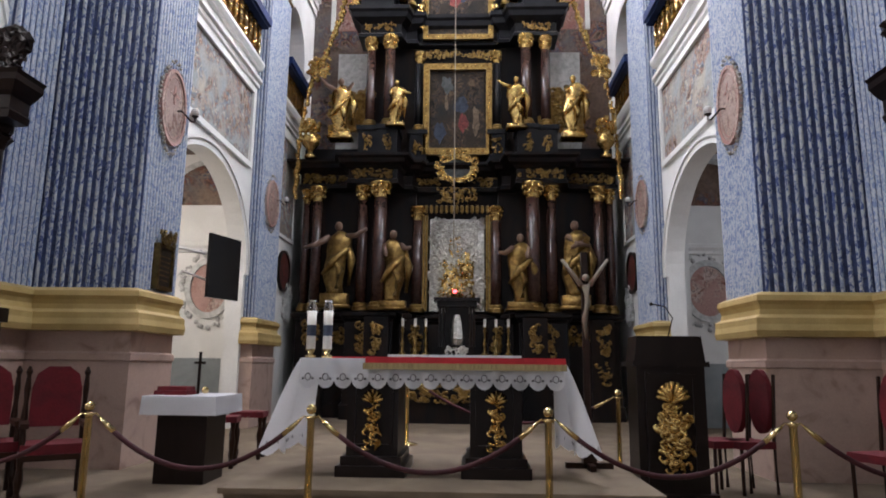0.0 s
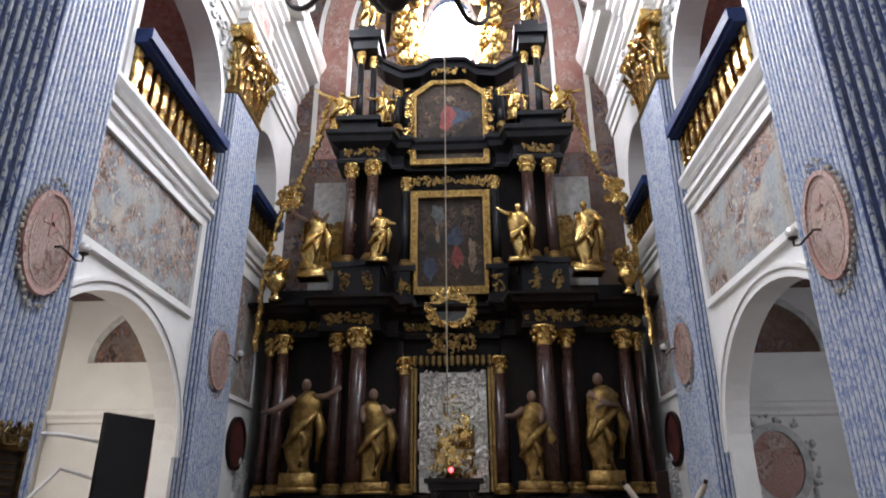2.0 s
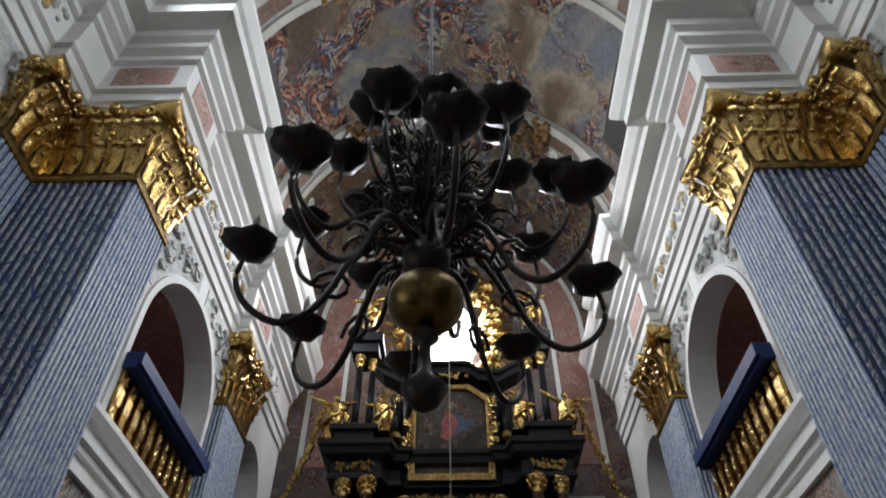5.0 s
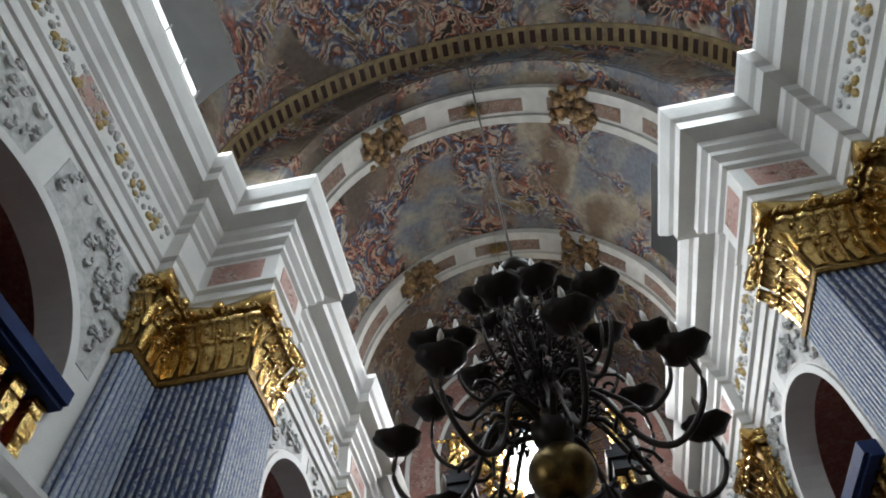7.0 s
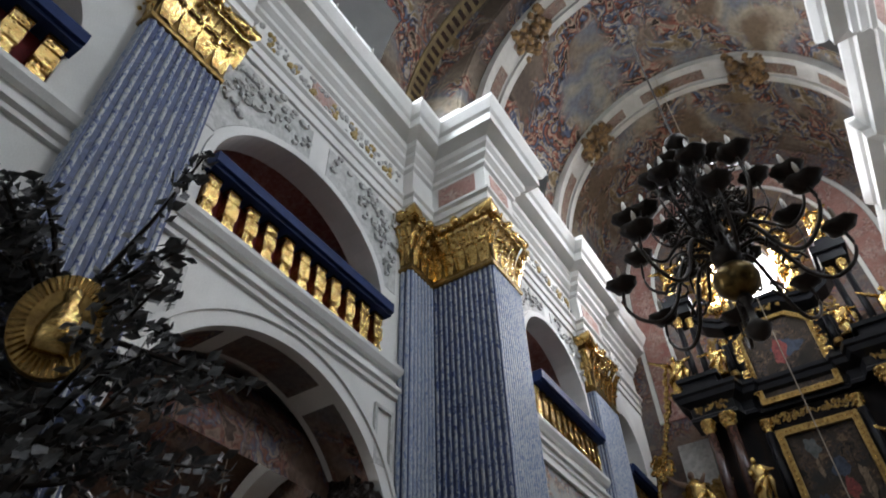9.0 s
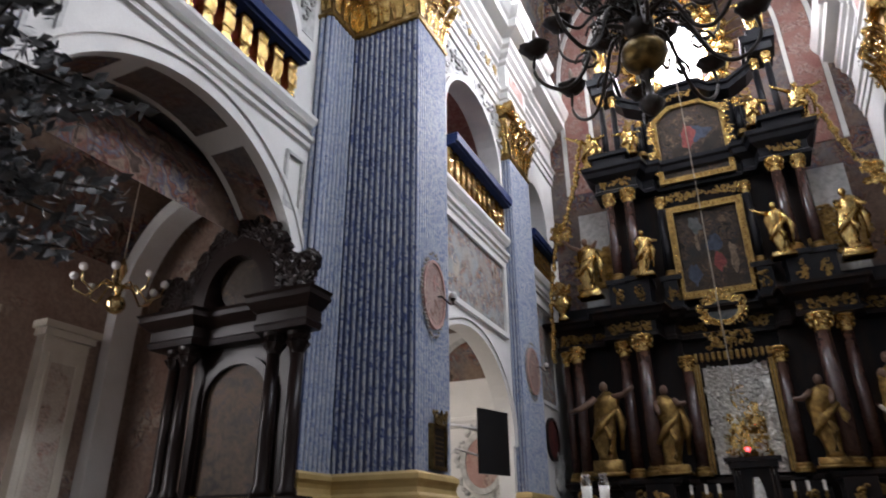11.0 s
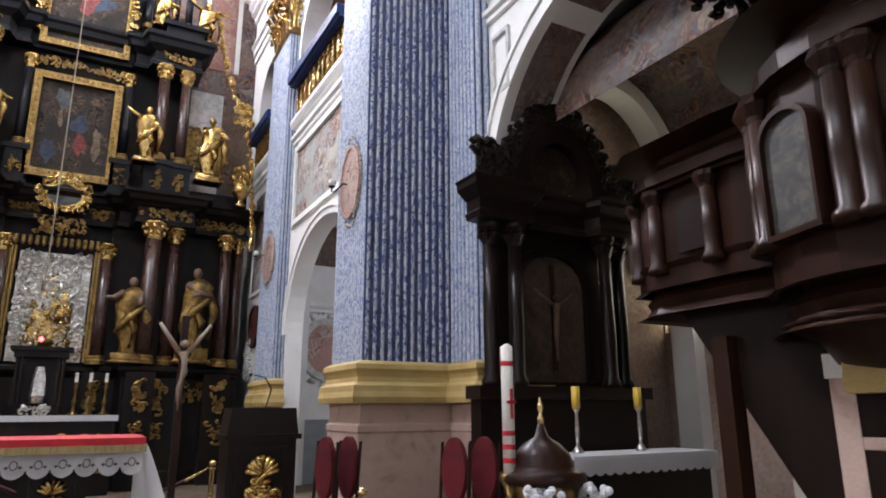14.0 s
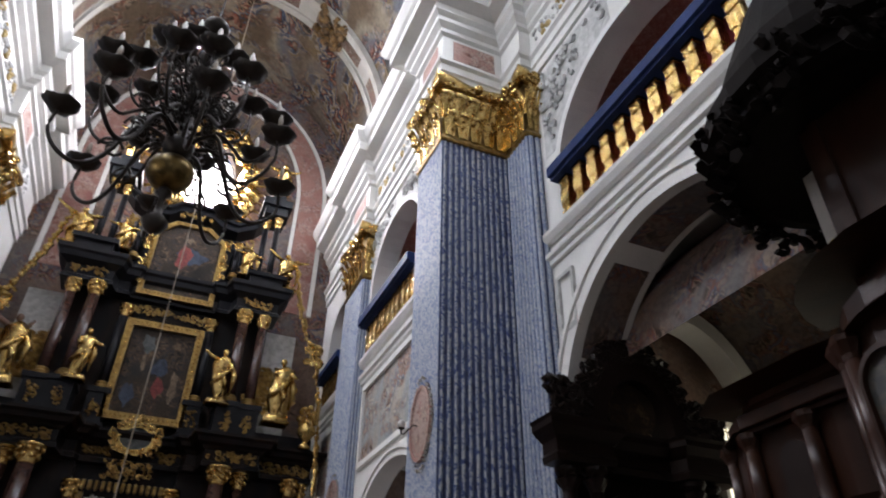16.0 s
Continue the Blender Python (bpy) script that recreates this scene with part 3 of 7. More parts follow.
    for y0, y1 in ((-1.6, 3.9), (5.1, 11.3)):
        prev = None
        for i in range(n + 1):
            a = math.pi * i / n
            pnt = (8.65 - 1.78 * math.cos(a), 6.6 + 1.75 * math.sin(a))
            if prev:
                slab(bm, [(s * prev[0], prev[1]), (s * pnt[0], pnt[1]), (s * pnt[0], pnt[1] + 0.2), (s * prev[0], prev[1] + 0.2)], "y", y0, y1)
            prev = pnt
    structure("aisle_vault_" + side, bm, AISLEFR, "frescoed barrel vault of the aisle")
    bm = bmesh.new()
    for yy in (4.5, 10.6):
        arch_band(bm, "y", yy - 0.25, yy + 0.25, s * 8.65, 1.5, 5.6, 2.3, 0.3, 0.0)
    jp = thing("jamb_pedestal", "pink marbled pedestal with a white cap at the arch foot", "pedestal", kind="structure")
    part("block", boxes((s * 5.64, s * 6.88, YNB, 5.34, ZNAVE, 2.42)), PINK, jp)
    part("cap", boxes((s * 5.62, s * 6.9, YNB - 0.02, 5.36, 2.42, 2.6)), WHITE, jp, "white plastered cap")
    structure("aisle_arch_" + side, bm, WHITE, "white transverse arches across the aisle")
    bm = bmesh.new()
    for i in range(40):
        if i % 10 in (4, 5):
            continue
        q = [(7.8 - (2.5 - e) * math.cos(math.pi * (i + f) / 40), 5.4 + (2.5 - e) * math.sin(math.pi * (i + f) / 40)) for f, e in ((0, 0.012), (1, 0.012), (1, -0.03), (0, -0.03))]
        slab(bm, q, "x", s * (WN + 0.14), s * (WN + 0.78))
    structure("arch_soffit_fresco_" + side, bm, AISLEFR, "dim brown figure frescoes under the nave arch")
    structure("gallery_floor_" + side, boxes((s * 5.5, s * 10.4, Y1B, 22.3, 8.5, 8.7), (s * 6.9, s * 10.4, -13.5, Y1B, 8.55, 8.7)), WHITE, "gallery floor slab")
    structure("gallery_back_wall_" + side, boxes((s * 7.2, s * 7.4, Y1B, 22.3, 8.7, 13.0), (s * 8.4, s * 8.6, -13.5, Y1B, 8.7, 13.0), (s * 5.0, s * 8.6, Y1B - 0.3, Y1B - 0.12, 8.7, 13.0)), REDFR, "brick-red arabesque fresco behind the gallery")
    structure("gallery_ceiling_" + side, boxes((s * 4.9, s * 10.8, Y1B, 22.3, 12.9, 13.1), (s * 6.3, s * 10.8, -13.5, Y1B, 12.9, 13.1)), REDFR, "painted gallery ceiling")
    # side chapel beyond the chancel arch
    structure("chapel_wall_" + side, boxes((s * 8.2, s * 8.4, Y1B - 0.1, 22.3, 2.0, 8.5), (s * 5.5, s * 8.2, Y1B - 0.12, Y1B + 0.05, 2.0, 8.5), (s * 5.0, s * 8.2, 18.6, 18.8, 2.0, 8.5), (s * 5.05, s * 8.2, Y1B, 18.8, 7.3, 7.4)), WHITE, "white side chapel walls")
    structure("chapel_dado_" + side, boxes((s * 8.18, s * 8.4, Y1B - 0.1, 22.3, ZF, 2.0), (s * 5.0, s * 8.2, 18.58, 18.8, ZF, 2.0), (s * 5.5, s * 8.2, Y1B - 0.1, Y1B + 0.07, ZF, 2.0)), LOWGREY, "grey painted dado of the side chapel")
    bm = bmesh.new()
    sweep(bm, [(s * 8.2, 12.8), (s * 8.2, 18.4)][::-s], [(-0.01, 4.3), (0.06, 4.33), (0.06, 4.42), (0.13, 4.5), (0.13, 4.58), (-0.01, 4.62)])
    sweep(bm, [(s * 8.2, 18.6), (s * 5.0, 18.6)][::-s], [(-0.01, 4.64), (0.06, 4.67), (0.06, 4.74), (0.13, 4.82), (0.13, 4.9), (-0.01, 4.94)])
    structure("chapel_cornice_" + side, bm, WHITE, "white cornice in the side chapel")
    rd = thing("wall_medallion", "pink roundel fresco in a grey stucco frame", "fresco", kind="structure")
    for cy, cz in ((s * 6.2, 3.75),):
        part("field", made(slab, oval(cy, cz, 0.48, 0.62), "y", 18.57, 18.6), PINKFR, rd)
        part("frame", made(frame_ring, oval(cy, cz, 0.62, 0.77), oval(cy, cz, 0.48, 0.62), "y", 18.52, 18.6), GREYW, rd)
        bm = bmesh.new()
        for k in range(60):
            a = random.uniform(0, 6.28)
            ball(bm, (cy + random.uniform(0.66, 0.8) * math.cos(a), 18.57, cz + random.uniform(0.82, 1.02) * math.sin(a)), random.uniform(0.03, 0.08), 6)
        tagged(part("stucco_scrolls", bm, GREYW, rd), kind="stuff")
    part("lunette_fresco", made(slab, [(s * 6.25 + 1.2 * math.cos(math.pi * i / 20), 5.9 + 1.1 * math.sin(math.pi * i / 20)) for i in range(21)], "y", 18.57, 18.6), AISLEFR, rd, "dark brown painted lunette")
    bm = bmesh.new()
    arch_band(bm, "y", 18.54, 18.6, s * 6.25, 1.2, 5.9, 1.1, 0.14)
    part("lunette_frame", bm, GREYW, rd)
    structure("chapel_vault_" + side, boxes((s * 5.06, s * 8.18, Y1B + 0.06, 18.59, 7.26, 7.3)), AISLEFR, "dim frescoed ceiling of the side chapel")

# scroll band round the apse window
bm = bmesh.new()
arch_band(bm, "y", 21.86, 21.92, 0, 3.2, 17.0, 3.9, 0.8, 12.5, 40)
structure("apse_scroll_band", bm, BANDFR, "red and cream scroll band painted round the apse window")
bm = bmesh.new()
arch_band(bm, "y", 21.84, 21.92, 0, 3.06, 17.0, 3.76, 0.12, 12.5, 40)
arch_band(bm, "y", 21.84, 21.92, 0, 4.02, 17.0, 4.72, 0.14, 12.5, 40)
structure("apse_band_trim", bm, WHITE, "white edges of the painted scroll band")

# wall over the chancel arch, between the two vaults
bm = bmesh.new()
for i in range(40):
    a0, a1 = math.pi * i / 40, math.pi * (i + 1) / 40
    slab(bm, [(-4.75 * math.cos(a0), ZV + RC * math.sin(a0)), (-4.75 * math.cos(a1), ZV + RC * math.sin(a1)), (-6.5 * math.cos(a1), ZV + (RN + 0.3) * math.sin(a1)), (-6.5 * math.cos(a0), ZV + (RN + 0.3) * math.sin(a0))], "y", Y1 + 0.02, Y1 + 0.3)
structure("chancel_arch_wall", bm, VAULTFR, "painted wall over the chancel arch")

# back of the church and apse wall
structure("wall_west", boxes((-11, 11, -14, -13.6, 0, 24)), WHITE, "plain west wall behind the nave")
ROWIN = [(0.85 * math.cos(2 * math.pi * i / 32), 17.0 + 1.7 * math.sin(2 * math.pi * i / 32)) for i in range(32)]
bm = bmesh.new()
for i in range(32):
    a0, a1 = 2 * math.pi * i / 32, 2 * math.pi * (i + 1) / 32
    p, q = ROWIN[i], ROWIN[(i + 1) % 32]

    def edge(a):
        c, sn = math.cos(a), math.sin(a)
        k = min((5.0 / abs(c)) if abs(c) > 1e-6 else 99, ((23.5 - 17.0) if sn > 0 else 16.8) / abs(sn) if abs(sn) > 1e-6 else 99)
        return (k * c, 17.0 + k * sn)
    slab(bm, [p, edge(a0), edge(a1), q], "y", 21.9, 22.3)
box(bm, -5.6, 5.6, 22.32, 22.6, ZF, 13.5)
structure("wall_east", bm, AISLEFR, "dim painted apse wall behind the high altar")
win = thing("window_apse", "bright round-headed apse window with iron bars", "window", kind="structure")
part("pane", made(slab, ROWIN, "y", 22.5, 22.52), GLASSLIT, win)
bm = bmesh.new()
for k in range(-2, 3):
    box(bm, k * 0.34 - 0.02, k * 0.34 + 0.02, 22.1, 22.14, 15.2, 18.8)
for k in range(7):
    box(bm, -0.9, 0.9, 22.1, 22.14, 15.5 + 0.5 * k, 15.53 + 0.5 * k)
part("glazing_bars", bm, GREYW, win)

# vaults
def vault(bm, half, z0, rise, y0, y1, holes=(), n=28, m=1):
    for j in range(m):
        ya, yb = y0 + (y1 - y0) * j / m, y0 + (y1 - y0) * (j + 1) / m
        prev = None
        for i in range(n + 1):
            a = math.pi * i / n
            pnt = (-half * math.cos(a), z0 + rise * math.sin(a))
            if prev and not any(h0 <= (ya + yb) / 2 <= h1 and min(prev[1], pnt[1]) < zt for h0, h1, zt in holes):
                slab(bm, [prev, pnt, (pnt[0], pnt[1] + 0.15), (prev[0], prev[1] + 0.15)], "y", ya, yb)
            prev = pnt


structure("ceiling_chancel", made(vault, 4.85, ZV, RC + 0.2, Y1, 22.3, ((13.6, 16.4, 19.3),), 28, 46), VAULTFR, "frescoed barrel vault over the chancel")
structure("roof", boxes((-11, 11, -14, 23, 23.9, 24.1), (-11, -6.9, -14, 23, 13.2, 13.4), (6.9, 11, -14, 23, 13.2, 13.4)), WHITE, "roof boarding above the vaults")
structure("ceiling_nave", made(vault, 6.2, ZV, RN, -13.6, Y1 + 0.1, ((6.2, 9.4, 19.5), (-0.6, 2.6, 19.5)), 32, 100), VAULTFR, "frescoed barrel vault over the nave")
for yy, half, rise in ((12.5, 4.62, RC - 0.05), (17.6, 4.62, RC - 0.05), (4.5, 5.95, RN - 0.2)):
    bm = bmesh.new()
    n = 40
    for i in range(n):
        a0, a1 = math.pi * i / n, math.pi * (i + 1) / n
        o = [(-half * math.cos(a), ZV + rise * math.sin(a)) for a in (a0, a1)]
        q = [(-(half + 0.3) * math.cos(a), ZV + (rise + 0.3) * math.sin(a)) for a in (a1, a0)]
        slab(bm, o + q, "y", yy - 0.55, yy - 0.32)
        slab(bm, o + q, "y", yy + 0.32, yy + 0.55)
        o2 = [(-(half + 0.08) * math.cos(a), ZV + (rise + 0.08) * math.sin(a)) for a in (a0, a1)]
        slab(bm, o2 + q, "y", yy - 0.3, yy + 0.3)
    rb = structure("vault_rib", bm, RIBW, "white transverse rib with painted guilloche panels")
    bm = bmesh.new()
    for i in range(n):
        if i % 8 in (0, 1):
            continue
        a0, a1 = math.pi * i / n, math.pi * (i + 1) / n
        o = [(-(half + 0.06) * math.cos(a), ZV + (rise + 0.06) * math.sin(a)) for a in (a0, a1)]
        q = [(-(half + 0.2) * math.cos(a), ZV + (rise + 0.2) * math.sin(a)) for a in (a1, a0)]
        slab(bm, o + q, "y", yy - 0.2, yy + 0.2)
    part("painted_panel", bm, GUILL, rb)
    bm = bmesh.new()
    for k in (-1, 1):
        for j in range(60):
            a = math.pi / 2 + k * (0.62 + random.uniform(-0.13, 0.13))
            ball(bm, (-(half - random.uniform(-0.1, 0.15)) * math.cos(a), yy + random.uniform(-0.55, 0.55), ZV + (rise - random.uniform(-0.1, 0.15)) * math.sin(a)), random.uniform(0.07, 0.19), 7)
    tagged(part("trophy_relief", bm, TROPHY, rb, "brown and gold stucco trophy"), kind="stuff")
    bm = bmesh.new()
    for k in range(16):
        a = k * math.pi / 8
        zc = ZV + rise - 0.02
        v = [bm.verts.new(p) for p in ((0.12 * math.cos(a - 0.2), yy + 0.12 * math.sin(a - 0.2), zc), (0.42 * math.cos(a), yy + 0.42 * math.sin(a), zc - 0.03), (0.12 * math.cos(a + 0.2), yy + 0.12 * math.sin(a + 0.2), zc), (0, yy, zc - 0.08))]
        for f in ((0, 1, 3), (1, 2, 3), (2, 1, 0)):
            bm.faces.new([v[i] for i in f])
    ball(bm, (0, yy, zc - 0.03), 0.16, 10)
    part("gilded_sunburst", bm, GOLDD, rb)
# painted balustrade on the nave vault beside the rib
for y0, y1 in ((10.45, 11.05),):
    bm = bmesh.new()
    dk = bmesh.new()
    for i in range(60):
        a0, a1 = math.pi * i / 60, math.pi * (i + 1) / 60
        q = [(-(6.12 + e) * math.cos(a), ZV + (RN - 0.08 + e) * math.sin(a)) for a, e in ((a0, 0), (a1, 0), (a1, 0.1), (a0, 0.1))]
        slab(bm, q, "y", y0, y1)
        am, w = (a0 + a1) / 2, 0.013
        q = [(-(6.12 + e) * math.cos(a), ZV + (RN - 0.08 + e) * math.sin(a)) for a, e in ((am - w, -0.006), (am + w, -0.006), (am + w, 0.05), (am - w, 0.05))]
        slab(dk, q, "y", y0 + 0.12, y1 - 0.12)
    pb = structure("painted_balustrade", bm, OLDOCHRE, "ochre painted balustrade band on the nave vault")
    part("dark_opening", dk, WALNUT, pb)
for s in (-1, 1):
    for yy, half in ((15.0, 5.05), (7.8, 6.3), (1.0, 6.3)):
        w = thing("lunette_window", "pale daylight window in the vault above the cornice", "window", kind="structure")
        part("pane", made(slab, rect(yy - 1.6, yy + 1.6, ZCOR, 19.6), "x", s * (half + 0.25), s * (half + 0.27)), LUNLIT, w)
        bm = bmesh.new()
        for k in range(5):
            box(bm, s * (half + 0.16), s * (half + 0.19), yy - 1.6 + 0.8 * k - 0.02, yy - 1.6 + 0.8 * k + 0.02, ZCOR, 19.6)
        for k in range(5):
            box(bm, s * (half + 0.16), s * (half + 0.19), yy - 1.6, yy + 1.6, 16.2 + 0.7 * k, 16.23 + 0.7 * k)
        part("glazing_bars", bm, WHITE, w)
w = thing("aisle_window", "tall coloured glass window in the dim aisle", "window", kind="structure")
part("pane", boxes((10.55, 10.57, 9.0, 11.2, 3.6, 6.8)), STAIN, w)
part("glazing_bars", boxes(*[(10.5, 10.54, 9.0 + 0.44 * k - 0.02, 9.0 + 0.44 * k + 0.02, 3.6, 6.8) for k in range(6)], *[(10.5, 10.54, 9.0, 11.2, 3.6 + 0.53 * k, 3.63 + 0.53 * k) for k in range(7)]), IRON, w)
w = thing("aisle_window", "tall coloured glass window at the end of the aisle", "window", kind="structure")
part("pane", boxes((9.7, 10.3, 11.16, 11.18, 4.75, 6.35)), STAIN, w)
part("frame", made(frame_ring, rect(9.62, 10.38, 4.65, 6.45), rect(9.7, 10.3, 4.75, 6.35), "y", 11.08, 11.22), WHITE, w)
part("glazing_bars", boxes(*[(9.7 + 0.15 * k - 0.01, 9.7 + 0.15 * k + 0.01, 11.14, 11.155, 4.75, 6.35) for k in range(1, 4)], *[(9.7, 10.3, 11.14, 11.155, 4.75 + 0.27 * k, 4.77 + 0.27 * k) for k in range(1, 6)]), IRON, w)
w = thing("aisle_window", "pale window in the aisle wall", "window", kind="structure")
part("pane", boxes((-10.57, -10.55, 4.9, 7.1, 3.6, 6.8)), LUNLIT, w)


# ---- piers: pedestal, ochre base, fluted marbled shaft, gilded capital ----
def fluted(bm, p, q, z0, z1, count, r, nrm):
    """Rounded vertical rods between plan points p and q."""
    p, q, nrm = Vector(p), Vector(q), Vector(nrm)
    t = (q - p).normalized()
    w = (q - p).length / count
    for k in range(count):
        c = p + t * w * (k + 0.5)
        ring = []
        m = 5
        for i in range(m + 1):
            a = math.pi * i / m
            d = c - t * (r * w * math.cos(a)) + nrm * (0.75 * w * r * math.sin(a))
            ring.append(d)
        levels = [z0 + (z1 - z0) * j / 24 for j in range(25)]
        rows = [[bm.verts.new((d.x, d.y, z)) for d in ring] for z in levels]
        for a, b in zip(rows, rows[1:]):
            for i in range(m):
                bm.faces.new((a[i], a[i + 1], b[i + 1], b[i]))


def capital_face(bm, p, q, nrm, z0, z1, rng):
    """Carved leaves, volutes and a curved abacus on one capital face."""
    p, q, nrm = Vector((*p, 0)), Vector((*q, 0)), Vector((*nrm, 0))
    t = (q - p).normalized()
    L = (q - p).length
    h = z1 - z0
    up = Vector((0, 0, 1))
    nl = max(2, round(L / 0.3))
    for row, (zb, zt, out) in enumerate(((0.06, 0.42, 0.13), (0.3, 0.68, 0.2))):
        for k in range(nl + row):
            c = p + t * L * ((k + 0.5 - 0.5 * row) / nl)
            w = L / nl * 0.42
            pts = [(0.0, 0.03), (0.5, 0.05), (0.85, out * 0.9), (1.0, out * 1.25), (0.93, out * 1.45), (0.84, out * 1.35)]
            prev = None
            for f, o in pts:
                z = z0 + h * (zb + (zt - zb) * f)
                ww = w * (0.75 + 0.35 * math.sin(f * 2.6))
                cur = [bm.verts.new(c + t * (u * ww) + nrm * (o + (0.03 if u == 0 else 0)) + up * z) for u in (-1, -0.5, 0, 0.5, 1)]
                if prev:
                    for i in range(4):
                        bm.faces.new((prev[i], prev[i + 1], cur[i + 1], cur[i]))
                prev = cur
            for j in range(3):
                ball(bm, c + t * rng.uniform(-w, w) + nrm * (out * 0.8 + 0.03) + up * (z0 + h * (zb + (zt - zb) * rng.uniform(0.3, 1.0))), rng.uniform(0.025, 0.05), 6)
    for e in (0.06, 0.36, 0.64, 0.94):
        c = p + t * L * e
        sp = [c + t * (0.12 * (1 - j / 14) * math.cos(j * 0.75)) + nrm * (0.2 + 0.01 * j) + up * (z0 + h * 0.8 + 0.12 * (1 - j / 14) * math.sin(j * 0.75)) for j in range(13)]
        tube(bm, sp, 0.03, 5)
    ball(bm, p + t * L * 0.5 + nrm * 0.2 + up * (z0 + h * 0.92), 0.11, 8)
    n = 10
    rows = []
    for i in range(n + 1):
        f = i / n
        o = 0.2 - 0.13 * math.sin(math.pi * f)
        c = p + t * (L * f)
        mitre = -1 if i == 0 else 1 if i == n else 0
        rows.append([bm.verts.new(c + nrm * oo + t * (mitre * oo) + up * zz) for oo, zz in ((-0.02, z0 + h * 0.86), (o, z0 + h * 0.86), (o + 0.06, z0 + h * 0.93), (o + 0.06, z1), (-0.02, z1))])
    for a, b in zip(rows, rows[1:]):
        for j in range(4):
            bm.faces.new((a[j], a[j + 1], b[j + 1], b[j]))


def pier(name, faces, cores, label, rng, lead=[]):
    """faces: list of (p, q, outward, rods, fine); cores: plan rectangles of the body."""
    t = thing(name, label, "pier", "marbled piers", "structure")
    part("pedestal", boxes(*[(x0, x1, y0, y1, ZF - 0.5, ZPED) for x0, x1, y0, y1 in cores]), PINK, t, "pink stucco marble pedestal")
    part("shaft_core", boxes(*[(x0, x1, y0, y1, ZSH - 0.3, ZCAP + 0.02) for x0, x1, y0, y1 in cores]), BLUE_D, t)
    path = []
    for p, q, nrm, rods, fine in faces:
        for u in (p, q):
            if not path or (Vector(path[-1]) - Vector(u)).length > 1e-4:
                path.append(u)
    path = lead + path
    d0, d1 = Vector(path[0]), Vector(path[1])
    nrm = (0, -1) if lead else faces[0][2]
    d = (d1 - d0).normalized()
    if Vector((d.y, -d.x)).dot(Vector(nrm)) < 0:
        path = path[::-1]
    part("base_moulding", made(sweep, path, [(-0.2, ZPED - 0.02), (0.2, ZPED), (0.22, ZPED + 0.08), (0.2, ZPED + 0.16), (0.2, ZPED + 0.24), (0.12, ZPED + 0.29), (0.1, ZPED + 0.36), (0.12, ZPED + 0.42), (0.16, ZPED + 0.47), (0.15, ZPED + 0.54), (0.05, ZSH), (-0.2, ZSH + 0.02)]), OCHRE, t, "ochre painted moulded base")
    part("plinth_band", made(sweep, path, [(0.0, ZF - 0.3), (0.05, ZF - 0.3), (0.05, 1.9), (0.075, 1.92), (0.075, 2.0), (0.03, 2.03), (0.03, ZPED), (0, ZPED)]), PINK, t)
    part("neck_ring", made(sweep, path, [(-0.1, ZCAP - 0.06), (0.05, ZCAP - 0.05), (0.07, ZCAP), (0.05, ZCAP + 0.05), (-0.1, ZCAP + 0.06)]), GOLDD, t)
    for p, q, nrm, rods, fine in faces:
        p0, q0 = Vector(p), Vector(q)
        step = (q0 - p0) / rods
        rod = part("flute", made(fluted, (0, 0), step, ZSH, ZCAP - 0.03, 1, 0.25 if not fine else 0.34, nrm), BLUE_C if fine else BLUE_L, t)
        rod.location = (p0.x, p0.y, 0)
        for k in range(1, rods):
            more = new("flute", rod.data)
            more.parent = t
            more.location = (p0.x + step.x * k, p0.y + step.y * k, 0)
        part("capital_relief", made(capital_face, p, q, nrm, ZCAP + 0.03, ZARC, rng), GOLD, t, "gilded carved leaf capital", True)
    part("capital_bell", boxes(*[(x0, x1, y0, y1, ZCAP + 0.02, ZARC + 0.05) for x0, x1, y0, y1 in cores]), GOLDD, t)
    return t


rng = random.Random(11)
for side, s in SIDES:
    def c(x0, x1, y0, y1):
        return (min(s * x0, s * x1), max(s * x0, s * x1), y0, y1)
    pier("chancel_pier", [((s * WN, Y0), (s * XN, Y0), (0, -1), 2, True), ((s * XN, Y0), (s * XN, Y1), (-s, 0), 7, True), ((s * XN, Y1), (s * XP, Y1), (0, -1), 12, False), ((s * XP, Y1), (s * XP, Y1B), (-s, 0), 14, True)],
         [c(XN, 6.9, Y0, Y1B - 0.12), c(XP, 6.9, Y1, Y1B)], "blue marbled fluted pier on a pink marble pedestal with gilded capital", rng, [(s * 6.9, Y0)])
    pier("chancel_pilaster", [((s * WP, Y2), (s * XQ, Y2), (0, -1), 3, True), ((s * XQ, Y2), (s * XQ, Y2B), (-s, 0), 14, True)], [c(XQ, 5.04, Y2, Y2B)], "narrow blue marbled pilaster with gilded capital beside the high altar", rng)
    pier("nave_pier", [((s * WN, YN), (s * XN, YN), (0, -1), 3, True), ((s * XN, YN), (s * XN, YNB), (-s, 0), 10, False)], [c(XN, 6.9, YN, YNB)], "blue marbled fluted nave pilaster with gilded capital", rng)


